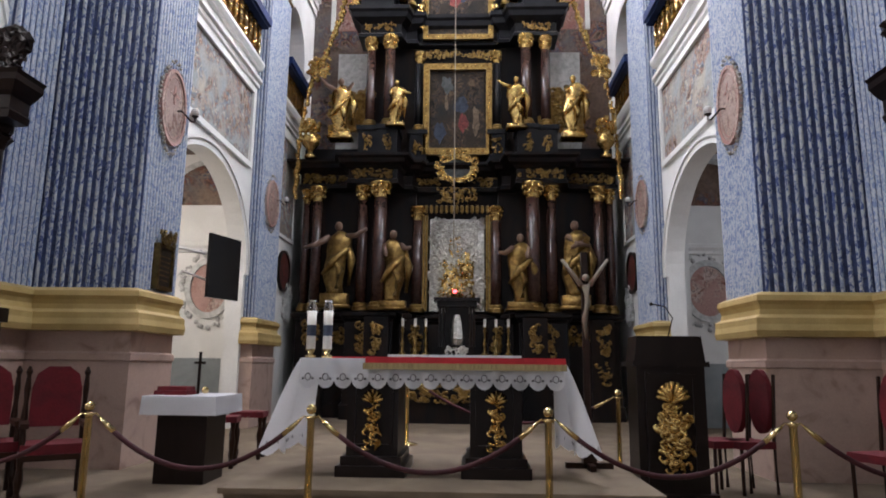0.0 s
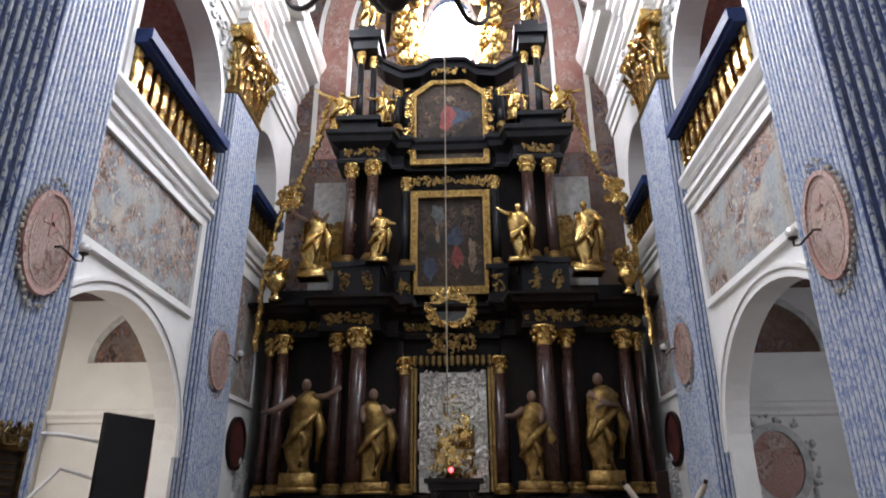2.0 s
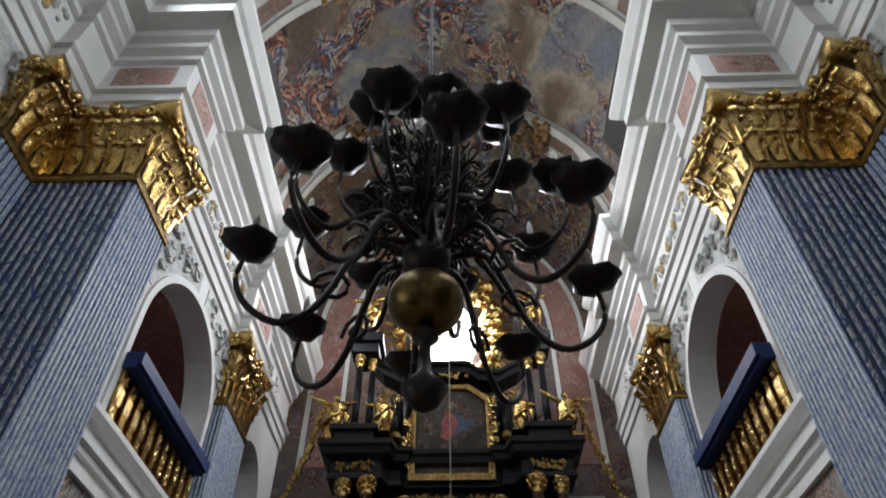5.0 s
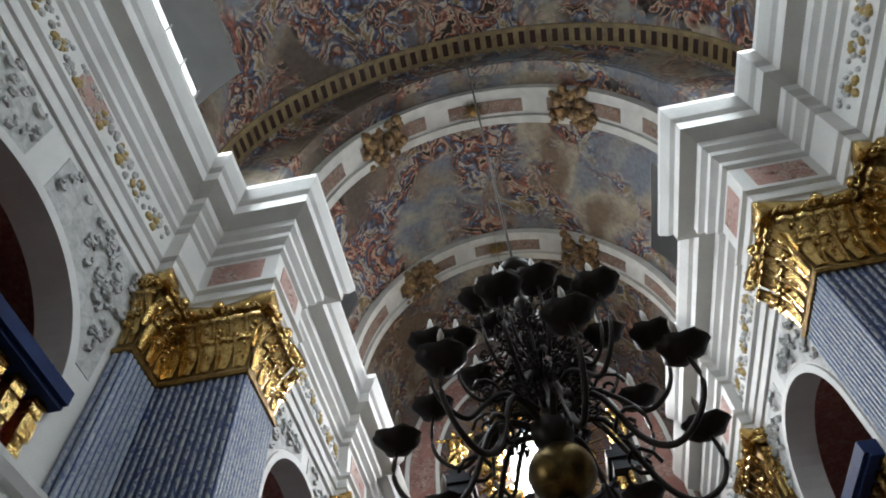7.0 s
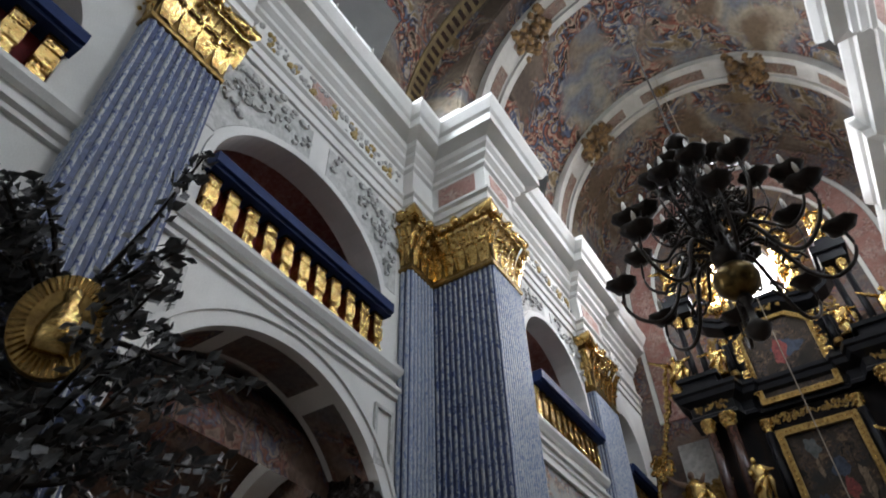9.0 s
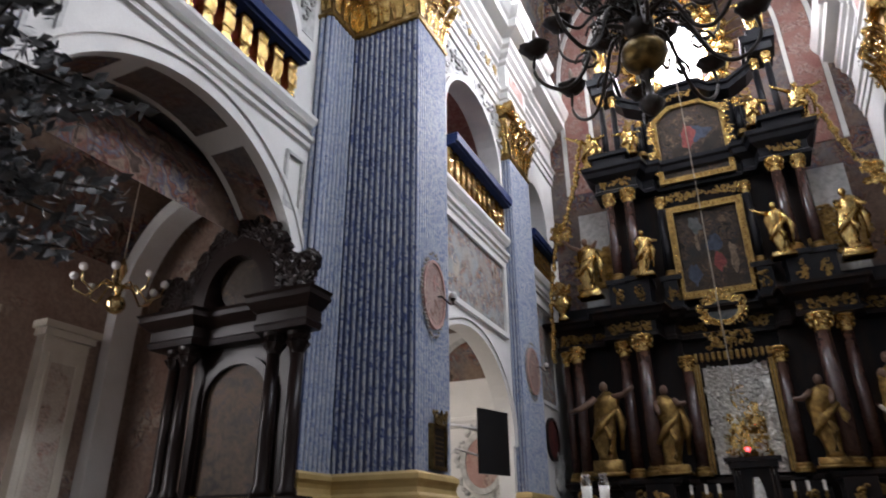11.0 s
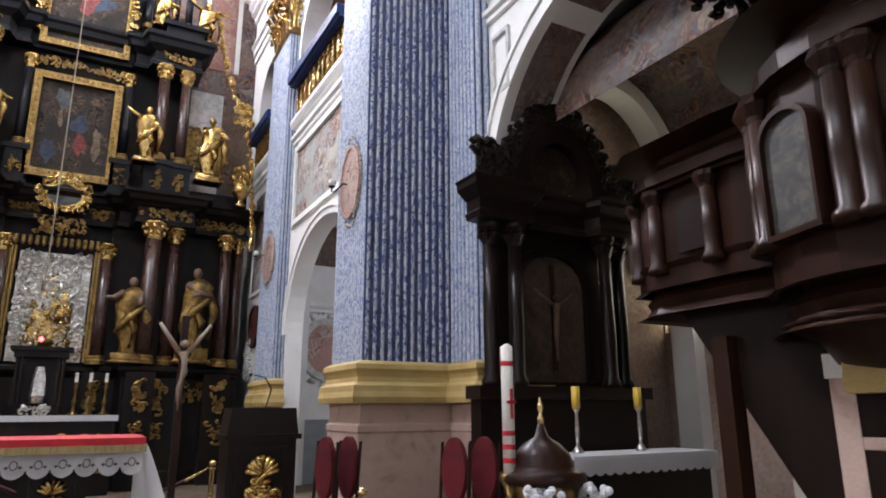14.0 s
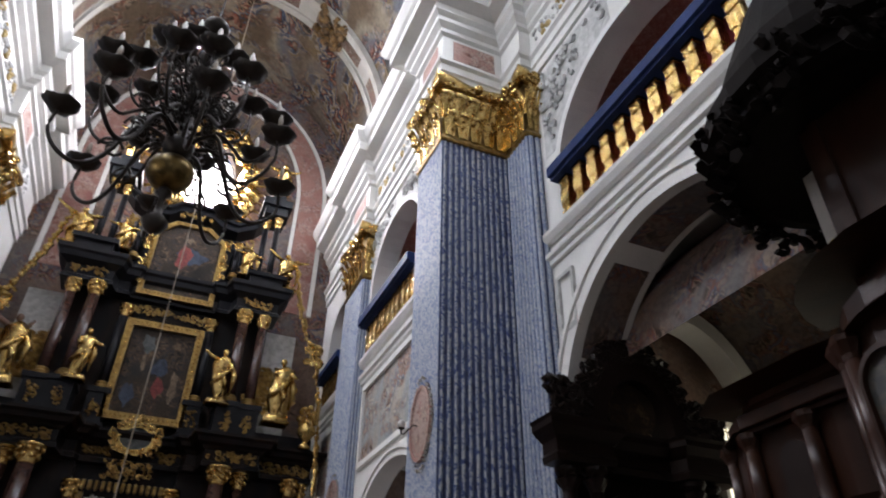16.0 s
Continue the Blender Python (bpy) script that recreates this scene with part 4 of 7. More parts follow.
# ---- galleries: navy rail and gilded balusters ----
def balustrade(s, x, y0, y1, zb, zt, count):
    t = thing("balustrade", "navy painted rail over gilded balusters with red panels between", "balustrade", "gallery balustrades", "structure")
    part("rail", boxes((s * (x - 0.3), s * (x + 0.12), y0, y1, zt - 0.2, zt), (s * (x - 0.24), s * (x + 0.1), y0, y1, zt - 0.26, zt - 0.2)), NAVY, t, "navy blue moulded handrail")
    part("backing", boxes((s * (x + 0.08), s * (x + 0.12), y0, y1, zb, zt - 0.26)), VELVET, t, "red cloth panel behind")
    for k in range(count):
        y = y0 + (y1 - y0) * (k + 0.5) / count
        bm = bmesh.new()
        w = (y1 - y0) / count * 0.27
        h = zt - 0.26 - zb
        for r, za, zc in ((1.0, 0, 0.1), (0.85, 0.1, 0.3), (1.1, 0.3, 0.64), (0.75, 0.64, 0.72), (1.0, 0.72, 0.92), (1.15, 0.92, 1.0)):
            box(bm, s * (x - 0.02) - w * r * 0.8, s * (x - 0.02) + w * r * 0.8, y - w * r, y + w * r, zb + h * za, zb + h * zc)
        for j in range(16):
            ball(bm, (s * (x - 0.02 - w * 0.78), y + random.uniform(-w, w) * 0.8, zb + h * random.uniform(0.12, 0.9)), w * random.uniform(0.16, 0.32), 6)
        part("baluster", bm, GOLD, t)


for side, s in SIDES:
    balustrade(s, WN - 0.02, 5.5, 9.8, 8.96, 9.98, 11)
    balustrade(s, WP - 0.02, 13.25, 16.65, 8.96, 9.98, 11)
    balustrade(s, WP - 0.02, 18.55, 20.75, 8.96, 9.98, 7)
    balustrade(s, WN - 0.02, -0.9, 3.35, 8.96, 9.98, 10)


# ---- the high altar: black and gold retable ----
def statue(name, label, at, h, pose_arms=((-0.35, 0.75), (0.3, 0.55)), face=GOLD, robe=GOLD, lean=0.0, plinth=0.0):
    """A carved figure reduced to a plain draped shape in one mesh."""
    bm = bmesh.new()
    r = 0.158 * h
    rows, seg = 16, 20
    rings = []
    for k in range(rows + 1):
        f = k / rows
        w = r * float(np.interp(f, (0, 0.08, 0.35, 0.58, 0.7, 0.88, 0.95, 1.0), (0.72, 0.6, 0.86, 0.74, 0.9, 1.0, 0.62, 0.3)))
        ring = []
        for i in range(seg):
            a = 2 * math.pi * i / seg
            fold = 1 + 0.17 * (1 - 0.5 * f) * math.sin(5 * a + 5 * f + lean * 7) + 0.07 * math.sin(9 * a - 6 * f)
            ring.append(bm.verts.new((at[0] + w * fold * math.cos(a) + lean * h * f + 0.035 * h * math.sin(5.2 * f + at[0]), at[1] + 0.72 * w * fold * math.sin(a), at[2] + 0.84 * h * f)))
        rings.append(ring)
    for a, b in zip(rings, rings[1:]):
        for i in range(seg):
            bm.faces.new((a[i], a[(i + 1) % seg], b[(i + 1) % seg], b[i]))
    bm.faces.new(rings[0][::-1])
    bm.faces.new(rings[-1])
    tube(bm, [(at[0] - r + lean * h * 0.2, at[1] - 0.1 * h, at[2] + 0.25 * h), (at[0] - 0.2 * r + lean * h * 0.4, at[1] - 0.13 * h, at[2] + 0.42 * h), (at[0] + r + lean * h * 0.6, at[1] - 0.09 * h, at[2] + 0.6 * h)], [0.02 * h, 0.055 * h, 0.03 * h], 7)
    tube(bm, [(at[0] + 0.9 * r, at[1] - 0.02 * h, at[2] + 0.72 * h), (at[0] + 1.35 * r, at[1] - 0.05 * h, at[2] + 0.45 * h), (at[0] + 1.1 * r, at[1], at[2] + 0.12 * h)], [0.03 * h, 0.06 * h, 0.025 * h], 7)
    tube(bm, [(at[0] - 0.3 * r, at[1] - 0.1 * h, at[2] + 0.5 * h), (at[0] + 0.5 * r, at[1] - 0.14 * h, at[2] + 0.3 * h), (at[0] + 0.2 * r, at[1] - 0.12 * h, at[2] + 0.06 * h)], [0.02 * h, 0.045 * h, 0.03 * h], 7)
    n0 = len(bm.faces)
    sh = Vector((at[0] + lean * h * 0.9, at[1], at[2] + 0.79 * h))
    ball(bm, sh + Vector((0, -0.01, 0.115 * h)), 0.053 * h, 12, 1.25)
    for (dx, dz), sx in zip(pose_arms, (-1, 1)):
        e = sh + Vector((sx * 0.11 * h, -0.03 * h, -0.03 * h))
        tip = Vector((at[0] + dx * h, at[1] - 0.12 * h, at[2] + dz * h))
        tube(bm, [e, (e + tip) / 2 + Vector((0, -0.02 * h, -0.04 * h)), tip], [0.045 * h, 0.036 * h, 0.022 * h], 7)
    fl = list(bm.faces)
    for f in fl[n0:]:
        f.material_index = 1
    if plinth:
        m0 = len(bm.faces)
        box(bm, at[0] - 0.17 * h, at[0] + 0.17 * h, at[1] - 0.13 * h, at[1] + 0.13 * h, at[2] - plinth, at[2] + 0.005)
        box(bm, at[0] - 0.2 * h, at[0] + 0.2 * h, at[1] - 0.16 * h, at[1] + 0.16 * h, at[2] - plinth, at[2] - plinth * 0.75)
    ob = mesh_ob(name, bm, robe, None, True)
    ob.data.materials.append(face)
    return tagged(ob, label, "statue", "altar statues")


def column(parent, x, y, z0, z1, r, shaft=None):
    sh = shaft or BROWNM
    h = z1 - z0
    cap = min(0.38, h * 0.13)
    part("column_base", made(lathe, [(r * 1.45, 0), (r * 1.45, 0.05), (r * 1.5, 0.08), (r * 1.2, 0.12), (r * 1.25, 0.16), (r, 0.2)], (x, y, z0), 16), GOLDD, parent)
    part("column_shaft", made(lathe, [(r, 0.18), (r * 1.02, h * 0.35), (r * 0.86, h - cap)], (x, y, z0), 18), sh, parent, "", True)
    bm = bmesh.new()
    lathe(bm, [(r * 0.9, -0.02), (r * 0.95, 0), (r * 0.9, cap * 0.4), (r * 1.25, cap * 0.8), (r * 1.5, cap * 0.86), (r * 1.5, cap)], (x, y, z1 - cap), 12)
    for k in range(8):
        a = k * math.pi / 4
        for lv in (0.35, 0.7):
            ball(bm, (x + r * (0.95 + 0.4 * lv) * math.cos(a + lv), y + r * (0.95 + 0.4 * lv) * math.sin(a + lv), z1 - cap + cap * lv), r * 0.34, 6)
    part("column_capital", bm, GOLD, parent, "", True)


def mirror(pts):
    return pts + [(-x, y) for x, y in pts[::-1]]


BEFORE = set(bpy.data.objects)
ret = thing("high_altar", "tall black and gold carved baroque altarpiece against the apse wall", "altarpiece")
E1 = mirror([(-4.15, 20.3), (-4.15, 19.95), (-2.85, 19.95), (-2.75, 19.4), (-1.55, 19.4), (-1.45, 20.05), (-1.2, 20.05), (-1.1, 20.3)])
E2 = mirror([(-2.65, 20.6), (-2.65, 19.75), (-1.55, 19.75), (-1.45, 20.15), (-1.15, 20.15), (-1.1, 20.3)])
E3 = mirror([(-2.45, 20.6), (-2.45, 19.85), (-1.75, 19.85), (-1.6, 20.2), (-1.2, 20.25), (-1.1, 20.35)])
for b in ((-4.1, -1.1, 20.3, 21.7, ZF, 7.2), (1.1, 4.1, 20.3, 21.7, ZF, 7.2), (-1.1, 1.1, 20.5, 21.7, ZF, 7.2)):
    part("lower_back_panel", boxes(b), BLACKW, ret)
part("middle_back_panel", boxes((-2.55, 2.55, 20.45, 21.5, 7.2, 12.0)), BLACKW, ret)
part("upper_back_panel", boxes((-1.5, 1.5, 20.5, 21.4, 11.8, 14.25)), BLUEBLK, ret)
for s in (-1, 1):
    for x, y in ((-3.6, 19.9), (-2.42, 19.75), (-1.93, 19.45), (-1.05, 20.15)):
        w = 0.3 if x < -1.2 else 0.2
        part("column_pedestal", boxes((s * x - w, s * x + w, y - 0.28, 20.5, ZF, 3.72)), BLACKW, ret)
part("predella_moulding", made(sweep, E1, [(-0.3, 3.68), (0.05, 3.7), (0.1, 3.76), (0.1, 3.84), (0.02, 3.88), (-0.5, 3.9)]), BLACKW, ret)
part("plinth", made(sweep, E1, [(0.06, ZF), (0.06, 1.0), (0.0, 1.06), (-0.02, 3.6), (0.05, 3.68), (-0.3, 3.7)]), BLACKW, ret)
rng = random.Random(3)
for s in (-1, 1):
    for x, y, w in ((-3.6, 19.58, 0.3), (-2.3, 19.36, 0.24), (-1.93, 19.13, 0.22), (-1.05, 19.83, 0.16)):
        bm = bmesh.new()
        scrolls(bm, (s * x, y, 3.2), w, 0.7, 22, rng)
        scrolls(bm, (s * x, y, 2.2), w, 0.7, 16, rng)
        tagged(part("pedestal_carving", bm, GOLDD, ret, "gilded carved leaf panel"), kind="stuff")
    bm = bmesh.new()
    scrolls(bm, (s * 3.0, 19.86, 3.3), 0.6, 0.35, 30, rng)
    for e in (-0.32, 0.32):
        tube(bm, [(s * 3.0 + e + 0.16 * (1 - j / 16) * math.cos(0.7 * j), 19.84, 3.35 + 0.16 * (1 - j / 16) * math.sin(0.7 * j)) for j in range(15)], 0.03, 5)
    tagged(part("predella_scroll", bm, GOLDD, ret, "gilded predella scrolls"), kind="stuff")
for s in (-1, 1):
    for x, y, r in ((-3.6, 19.85, 0.15), (-2.42, 19.7, 0.15), (-1.93, 19.4, 0.19), (-1.05, 20.1, 0.13), (-3.98, 20.1, 0.13)):
        column(ret, s * x, y, 3.9, 7.06 if x < -1.2 else 6.6, r)
part("lower_entablature", made(sweep, E1, [(-0.3, 7.02), (0.06, 7.04), (0.06, 7.16), (0.02, 7.2), (0.02, 7.5), (0.08, 7.54), (0.12, 7.6), (0.26, 7.66), (0.3, 7.78), (0.38, 7.84), (0.38, 7.92), (-0.5, 7.95)]), BLACKW, ret)
for s in (-1, 1):
    for x, y, w in ((-3.5, 19.93, 1.2), (-2.15, 19.38, 1.05), (-0.75, 20.28, 0.55)):
        bm = bmesh.new()
        scrolls(bm, (s * x, y, 7.35), w, 0.24, int(46 * w), rng, r=(0.025, 0.05))
        tagged(part("lower_frieze_carving", bm, GOLDD, ret, "gilded leaf scroll frieze"), kind="stuff")
# middle tier
for s in (-1, 1):
    for x, y, w in ((-2.35, 19.85, 0.26), (-1.83, 19.75, 0.26), (-1.08, 20.2, 0.2)):
        part("middle_pedestal", boxes((s * x - w, s * x + w, y - 0.2, 20.5, 7.92, 8.78), (s * x - w - 0.05, s * x + w + 0.05, y - 0.25, 20.5, 8.7, 8.82), (s * x - w - 0.05, s * x + w + 0.05, y - 0.25, 20.5, 7.92, 8.02)), BLUEBLK, ret)
    part("figure_ledge", boxes((s * 4.1, s * 2.6, 20.0, 20.6, 7.92, 8.3)), BLUEBLK, ret)
for s in (-1, 1):
    bm = bmesh.new()
    for x, y in ((-2.35, 19.64), (-1.83, 19.54), (-1.08, 19.99)):
        scrolls(bm, (s * x, y, 8.35), 0.2, 0.42, 18, rng, r=(0.02, 0.04))
    for x, y in ((-2.6, 20.3), (-3.2, 20.5)):
        scrolls(bm, (s * x, y, 9.5), 0.5, 1.0, 70, rng, r=(0.05, 0.11))
    tagged(part("middle_carving", bm, GOLDD, ret, "gilded shell and leaf carving behind the figures"), kind="stuff")
for s in (-1, 1):
    column(ret, s * -2.35, 19.85, 8.82, 11.32, 0.13)
    column(ret, s * -1.83, 19.75, 8.82, 11.32, 0.15)
    column(ret, s * -1.08, 20.2, 8.82, 11.1, 0.1, BLUEBLK)
    part("side_curtain_wall", boxes((s * 3.35, s * 2.55, 20.5, 21.5, 8.0, 11.2)), GREYW, ret, "grey stone panel")
part("middle_entablature", made(sweep, E2, [(-0.3, 11.3), (0.05, 11.32), (0.05, 11.4), (0.0, 11.44), (0.0, 11.66), (0.06, 11.7), (0.2, 11.78), (0.24, 11.9), (0.3, 11.95), (0.3, 12.05), (-0.5, 12.08)]), BLUEBLK, ret)
bm = bmesh.new()
scrolls(bm, (0, 20.28, 11.05), 1.9, 0.16, 70, rng, r=(0.02, 0.045))
for s in (-1, 1):
    scrolls(bm, (s * 2.1, 19.72, 11.55), 0.8, 0.18, 30, rng, r=(0.02, 0.04))
tagged(part("middle_frieze_carving", bm, GOLDD, ret), kind="stuff")
# upper tier: corner towers carry figures
for s in (-1, 1):
    part("tower_base", boxes((s * 2.65, s * 1.75, 19.6, 20.7, 12.08, 12.5), (s * 2.75, s * 1.65, 19.5, 20.7, 12.4, 12.55)), BLUEBLK, ret)
    for x, y in ((-2.25, 19.85), (-1.95, 20.05), (-1.32, 20.3)):
        column(ret, s * x, y, 12.55, 14.9 if x < -1.5 else 14.0, 0.09, BLUEBLK)
    part("tower_cap", boxes((s * 2.45, s * 1.8, 19.65, 20.6, 14.9, 15.15), (s * 2.55, s * 1.7, 19.55, 20.6, 15.15, 15.35), (s * 2.35, s * 1.9, 19.75, 20.5, 15.35, 15.6)), BLUEBLK, ret)
bm = bmesh.new()
pts = [(-2.1, 14.95), (-1.7, 14.55), (-1.2, 14.3), (-0.75, 14.35), (-0.45, 14.55), (0.45, 14.55), (0.75, 14.35), (1.2, 14.3), (1.7, 14.55), (2.1, 14.95)]
slab(bm, pts + [(x, z + 0.16) for x, z in pts[::-1]], "y", 20.05, 20.7)
cap = bmesh.new()
slab(cap, [(x, z + 0.162) for x, z in pts] + [(x, z + 0.25) for x, z in pts[::-1]], "y", 19.95, 20.7)
part("cornice_cap", cap, BLUEBLK, ret)
part("crowning_cornice", bm, BLUEBLK, ret)
bm = bmesh.new()
scrolls(bm, (0, 20.02, 14.42), 0.9, 0.12, 26, rng, r=(0.02, 0.04))
for s in (-1, 1):
    scrolls(bm, (s * 1.6, 20.0, 13.3), 0.16, 1.4, 40, rng, r=(0.03, 0.06))
tagged(part("upper_carving", bm, GOLDD, ret), kind="stuff")
def picture(name, label, outer, inner, y, canvas, depth=0.1, gilt=GOLDD, carve=True):
    t = thing(name, label, "painting", "altar pictures")
    part("canvas", made(slab, inner, "y", y, y + 0.03), canvas, t)
    part("frame", made(frame_ring, outer, inner, "y", y - depth, y + 0.03), gilt, t, "gilded carved frame", False)
    if carve:
        bm = bmesh.new()
        mid = [((a[0] + b[0]) / 2, (a[1] + b[1]) / 2) for a, b in zip(outer, inner)]
        for (u0, z0), (u1, z1) in zip(mid, mid[1:] + mid[:1]):
            n = max(3, int(math.hypot(u1 - u0, z1 - z0) / 0.11))
            for k in range(n):
                f = (k + 0.5) / n
                ball(bm, (u0 + (u1 - u0) * f, y - depth - 0.005, z0 + (z1 - z0) * f), 0.026, 6)
        tagged(part("frame_beading", bm, GOLD, t), kind="stuff")
    return t


def cloud(parent, y, spots):
    """Patches of colour laid thinly on a canvas."""
    for nm, m, u, z, ru, rz in spots:
        pts = [(u + ru * (0.85 + 0.2 * math.sin(2 * a + u * 9) + 0.13 * math.sin(5 * a + z)) * math.cos(a), z + rz * (0.9 + 0.14 * math.sin(3 * a + z * 5) + 0.1 * math.sin(7 * a)) * math.sin(a)) for a in (2 * math.pi * i / 40 for i in range(40))]
        part(nm, made(slab, pts, "y", y - 0.004 - 0.002 * len(parent.children), y), m, parent)


OILRED = painted("dull_red_pigment", [(0.05, 0.008, 0.007), (0.17, 0.022, 0.018), (0.26, 0.06, 0.045)], 5)
OILBLUE = painted("dark_blue_pigment", [(0.006, 0.01, 0.02), (0.02, 0.032, 0.06), (0.04, 0.05, 0.075)], 5)
OILSKIN = painted("ochre_flesh_pigment", [(0.03, 0.02, 0.011), (0.12, 0.08, 0.045), (0.24, 0.17, 0.11)], 6)
OILSKY = painted("grey_sky_pigment", [(0.025, 0.03, 0.03), (0.06, 0.066, 0.066), (0.1, 0.105, 0.1)], 4)
p2 = picture("altar_painting", "dark oil painting with blue and red patches in a gold frame", rect(-0.97, 0.97, 8.16, 10.72), rect(-0.8, 0.8, 8.33, 10.55), 20.12, OILMID, 0.12)
cloud(p2, 20.12, [("pigment_patch", OILSKY, -0.3, 10.15, 0.2, 0.26), ("pigment_patch", OILBLUE, 0.1, 9.55, 0.2, 0.26), ("pigment_patch", OILRED, 0.16, 9.05, 0.14, 0.28), ("pigment_patch", OILSKIN, 0.52, 9.1, 0.13, 0.42), ("pigment_patch", OILSKIN, -0.32, 9.62, 0.06, 0.24), ("pigment_patch", OILBLUE, -0.5, 8.8, 0.16, 0.3)])
oct_o = [(-1.0, 11.42), (1.0, 11.42), (1.0, 13.75), (0.48, 14.25), (-0.48, 14.25), (-1.0, 13.75)]
oct_i = [(-0.87, 11.55), (0.87, 11.55), (0.87, 13.68), (0.41, 14.12), (-0.41, 14.12), (-0.87, 13.68)]
p3 = picture("altar_painting", "upper altar painting with a red patch in a gold octagonal-topped frame", oct_o, oct_i, 20.2, OILMID, 0.1)
cloud(p3, 20.2, [("pigment_patch", OILBLUE, 0.15, 12.95, 0.4, 0.36), ("pigment_patch", OILRED, -0.05, 12.9, 0.24, 0.5), ("pigment_patch", OILSKIN, 0.0, 13.6, 0.1, 0.12), ("pigment_patch", OILSKIN, -0.5, 12.0, 0.16, 0.16), ("pigment_patch", OILSKIN, 0.48, 12.0, 0.16, 0.18)])
for s in (-1, 1):
    gp = thing("gilded_pilaster_strip", "narrow gilded openwork strip beside a painting", "ornament", "gilded strips")
    bm = bmesh.new()
    scrolls(bm, (s * 1.02, 20.1, 12.8), 0.1, 2.2, 46, rng, r=(0.03, 0.05))
    tagged(part("upper_strip", bm, GOLD, gp), kind="stuff")
    bm = bmesh.new()
    scrolls(bm, (s * 1.0, 20.26, 9.5), 0.08, 2.3, 46, rng, r=(0.025, 0.045))
    tagged(part("lower_strip", bm, GOLDD, gp), kind="stuff")

sv = thing("silver_icon_cover", "chased silver icon cover with gilded relief in fluted gold frame", "icon")
part("silver_plate", made(slab, rect(-0.74, 0.76, 3.95, 6.32), "y", 20.32, 20.36), SILVER, sv)
bm = bmesh.new()
scrolls(bm, (0.01, 20.31, 5.13), 1.42, 2.3, 420, rng, r=(0.03, 0.07))
tagged(part("silver_relief", bm, SILVER, sv, "raised silver flowers"), kind="stuff")
bm = bmesh.new()
lathe(bm, [(0.5, 0), (0.52, 0.3), (0.44, 0.8), (0.3, 1.05), (0.14, 1.18), (0.19, 1.3), (0.2, 1.5), (0.17, 1.62), (0.05, 1.7)], (-0.02, 20.3, 4.2), 20, 0.08, 0.14)
lathe(bm, [(0.2, 0), (0.22, 0.3), (0.1, 0.42), (0.14, 0.52), (0.12, 0.66), (0.03, 0.72)], (0.27, 20.26, 4.75), 14, 0.08, 0.2)
scrolls(bm, (0.0, 20.24, 4.7), 0.9, 1.0, 60, rng, r=(0.02, 0.045))
part("gilded_relief", bm, GOLD, sv, "plain gilded draped relief", True)
for s in (-1, 1):
    part("fluted_frame", boxes(*[(s * (0.8 + 0.07 * k), s * (0.85 + 0.07 * k), 20.16 - 0.03 * (k % 2), 20.4, 3.95, 6.4) for k in range(4)]), GOLDD, sv)
bm = bmesh.new()
for k in range(15):
    x = -0.98 + 0.14 * k
    lathe(bm, [(0.01, 0), (0.05, 0.05), (0.05, 0.2), (0.02, 0.22)], (x, 20.1, 6.42), 6)
scrolls(bm, (0, 20.05, 6.9), 1.0, 0.35, 50, rng, r=(0.03, 0.05))
part("canopy_fringe", bm, GOLDD, sv, "gilded scalloped canopy")
ct = thing("cartouche", "gilded cartouche with a dim grey-green field above the icon", "ornament")
part("field", made(slab, oval(0, 7.72, 0.36, 0.3), "y", 20.02, 20.06), OILSKY, ct)
bm = bmesh.new()
frame_ring(bm, oval(0, 7.72, 0.48, 0.42), oval(0, 7.72, 0.36, 0.3), "y", 19.96, 20.1)
for k in range(40):
    a = 2 * math.pi * k / 40
    scrolls(bm, (0.52 * math.cos(a), 19.97, 7.72 + 0.45 * math.sin(a)), 0.14, 0.14, 2, rng, r=(0.03, 0.06))
part("gilded_border", bm, GOLD, ct)

# figures on the retable (plain draped shapes)
# lower figures: robes in the darker gold, shade put into the colour
statue("statue", "painted and gilded carved figure with a raised arm", (-3.02, 19.5, 4.28), 1.86, ((-0.42, 0.6), (0.42, 0.86)), FLESH, GOLDD, 0.02, 0.34)
statue("statue", "gilded carved figure on a low plinth", (-1.55, 19.35, 4.1), 1.8, ((-0.1, 0.6), (0.24, 0.72)), FLESH, GOLDD, -0.02, 0.2)
statue("statue", "crowned gilded carved figure with crossed arms", (2.95, 19.5, 4.28), 1.9, ((0.18, 0.62), (-0.05, 0.6)), FLESH, GOLDD, 0.01, 0.34)
statue("statue", "gilded carved figure facing the icon", (1.58, 19.35, 4.1), 1.72, ((-0.3, 0.68), (0.1, 0.6)), FLESH, GOLDD, 0.02, 0.2)
statue("statue", "gilded bare-shouldered figure with raised arms", (-3.05, 19.6, 8.62), 1.55, ((-0.35, 0.95), (0.2, 0.85)), FLESH, GOLD, -0.03, 0.2)
statue("statue", "gilded figure between dark columns", (-1.62, 19.5, 8.82), 1.25, ((-0.1, 0.6), (0.32, 0.62)), GOLD, GOLD, 0.02, 0.1)
statue("statue", "gilded figure with one hand raised", (1.55, 19.5, 8.75), 1.4, ((-0.35, 0.85), (0.15, 0.55)), GOLD, GOLD, 0.0, 0.1)
statue("statue", "gilded robed figure with hands at the breast", (3.0, 19.6, 8.62), 1.6, ((-0.1, 0.66), (0.24, 0.62)), GOLD, GOLD, 0.02, 0.2)
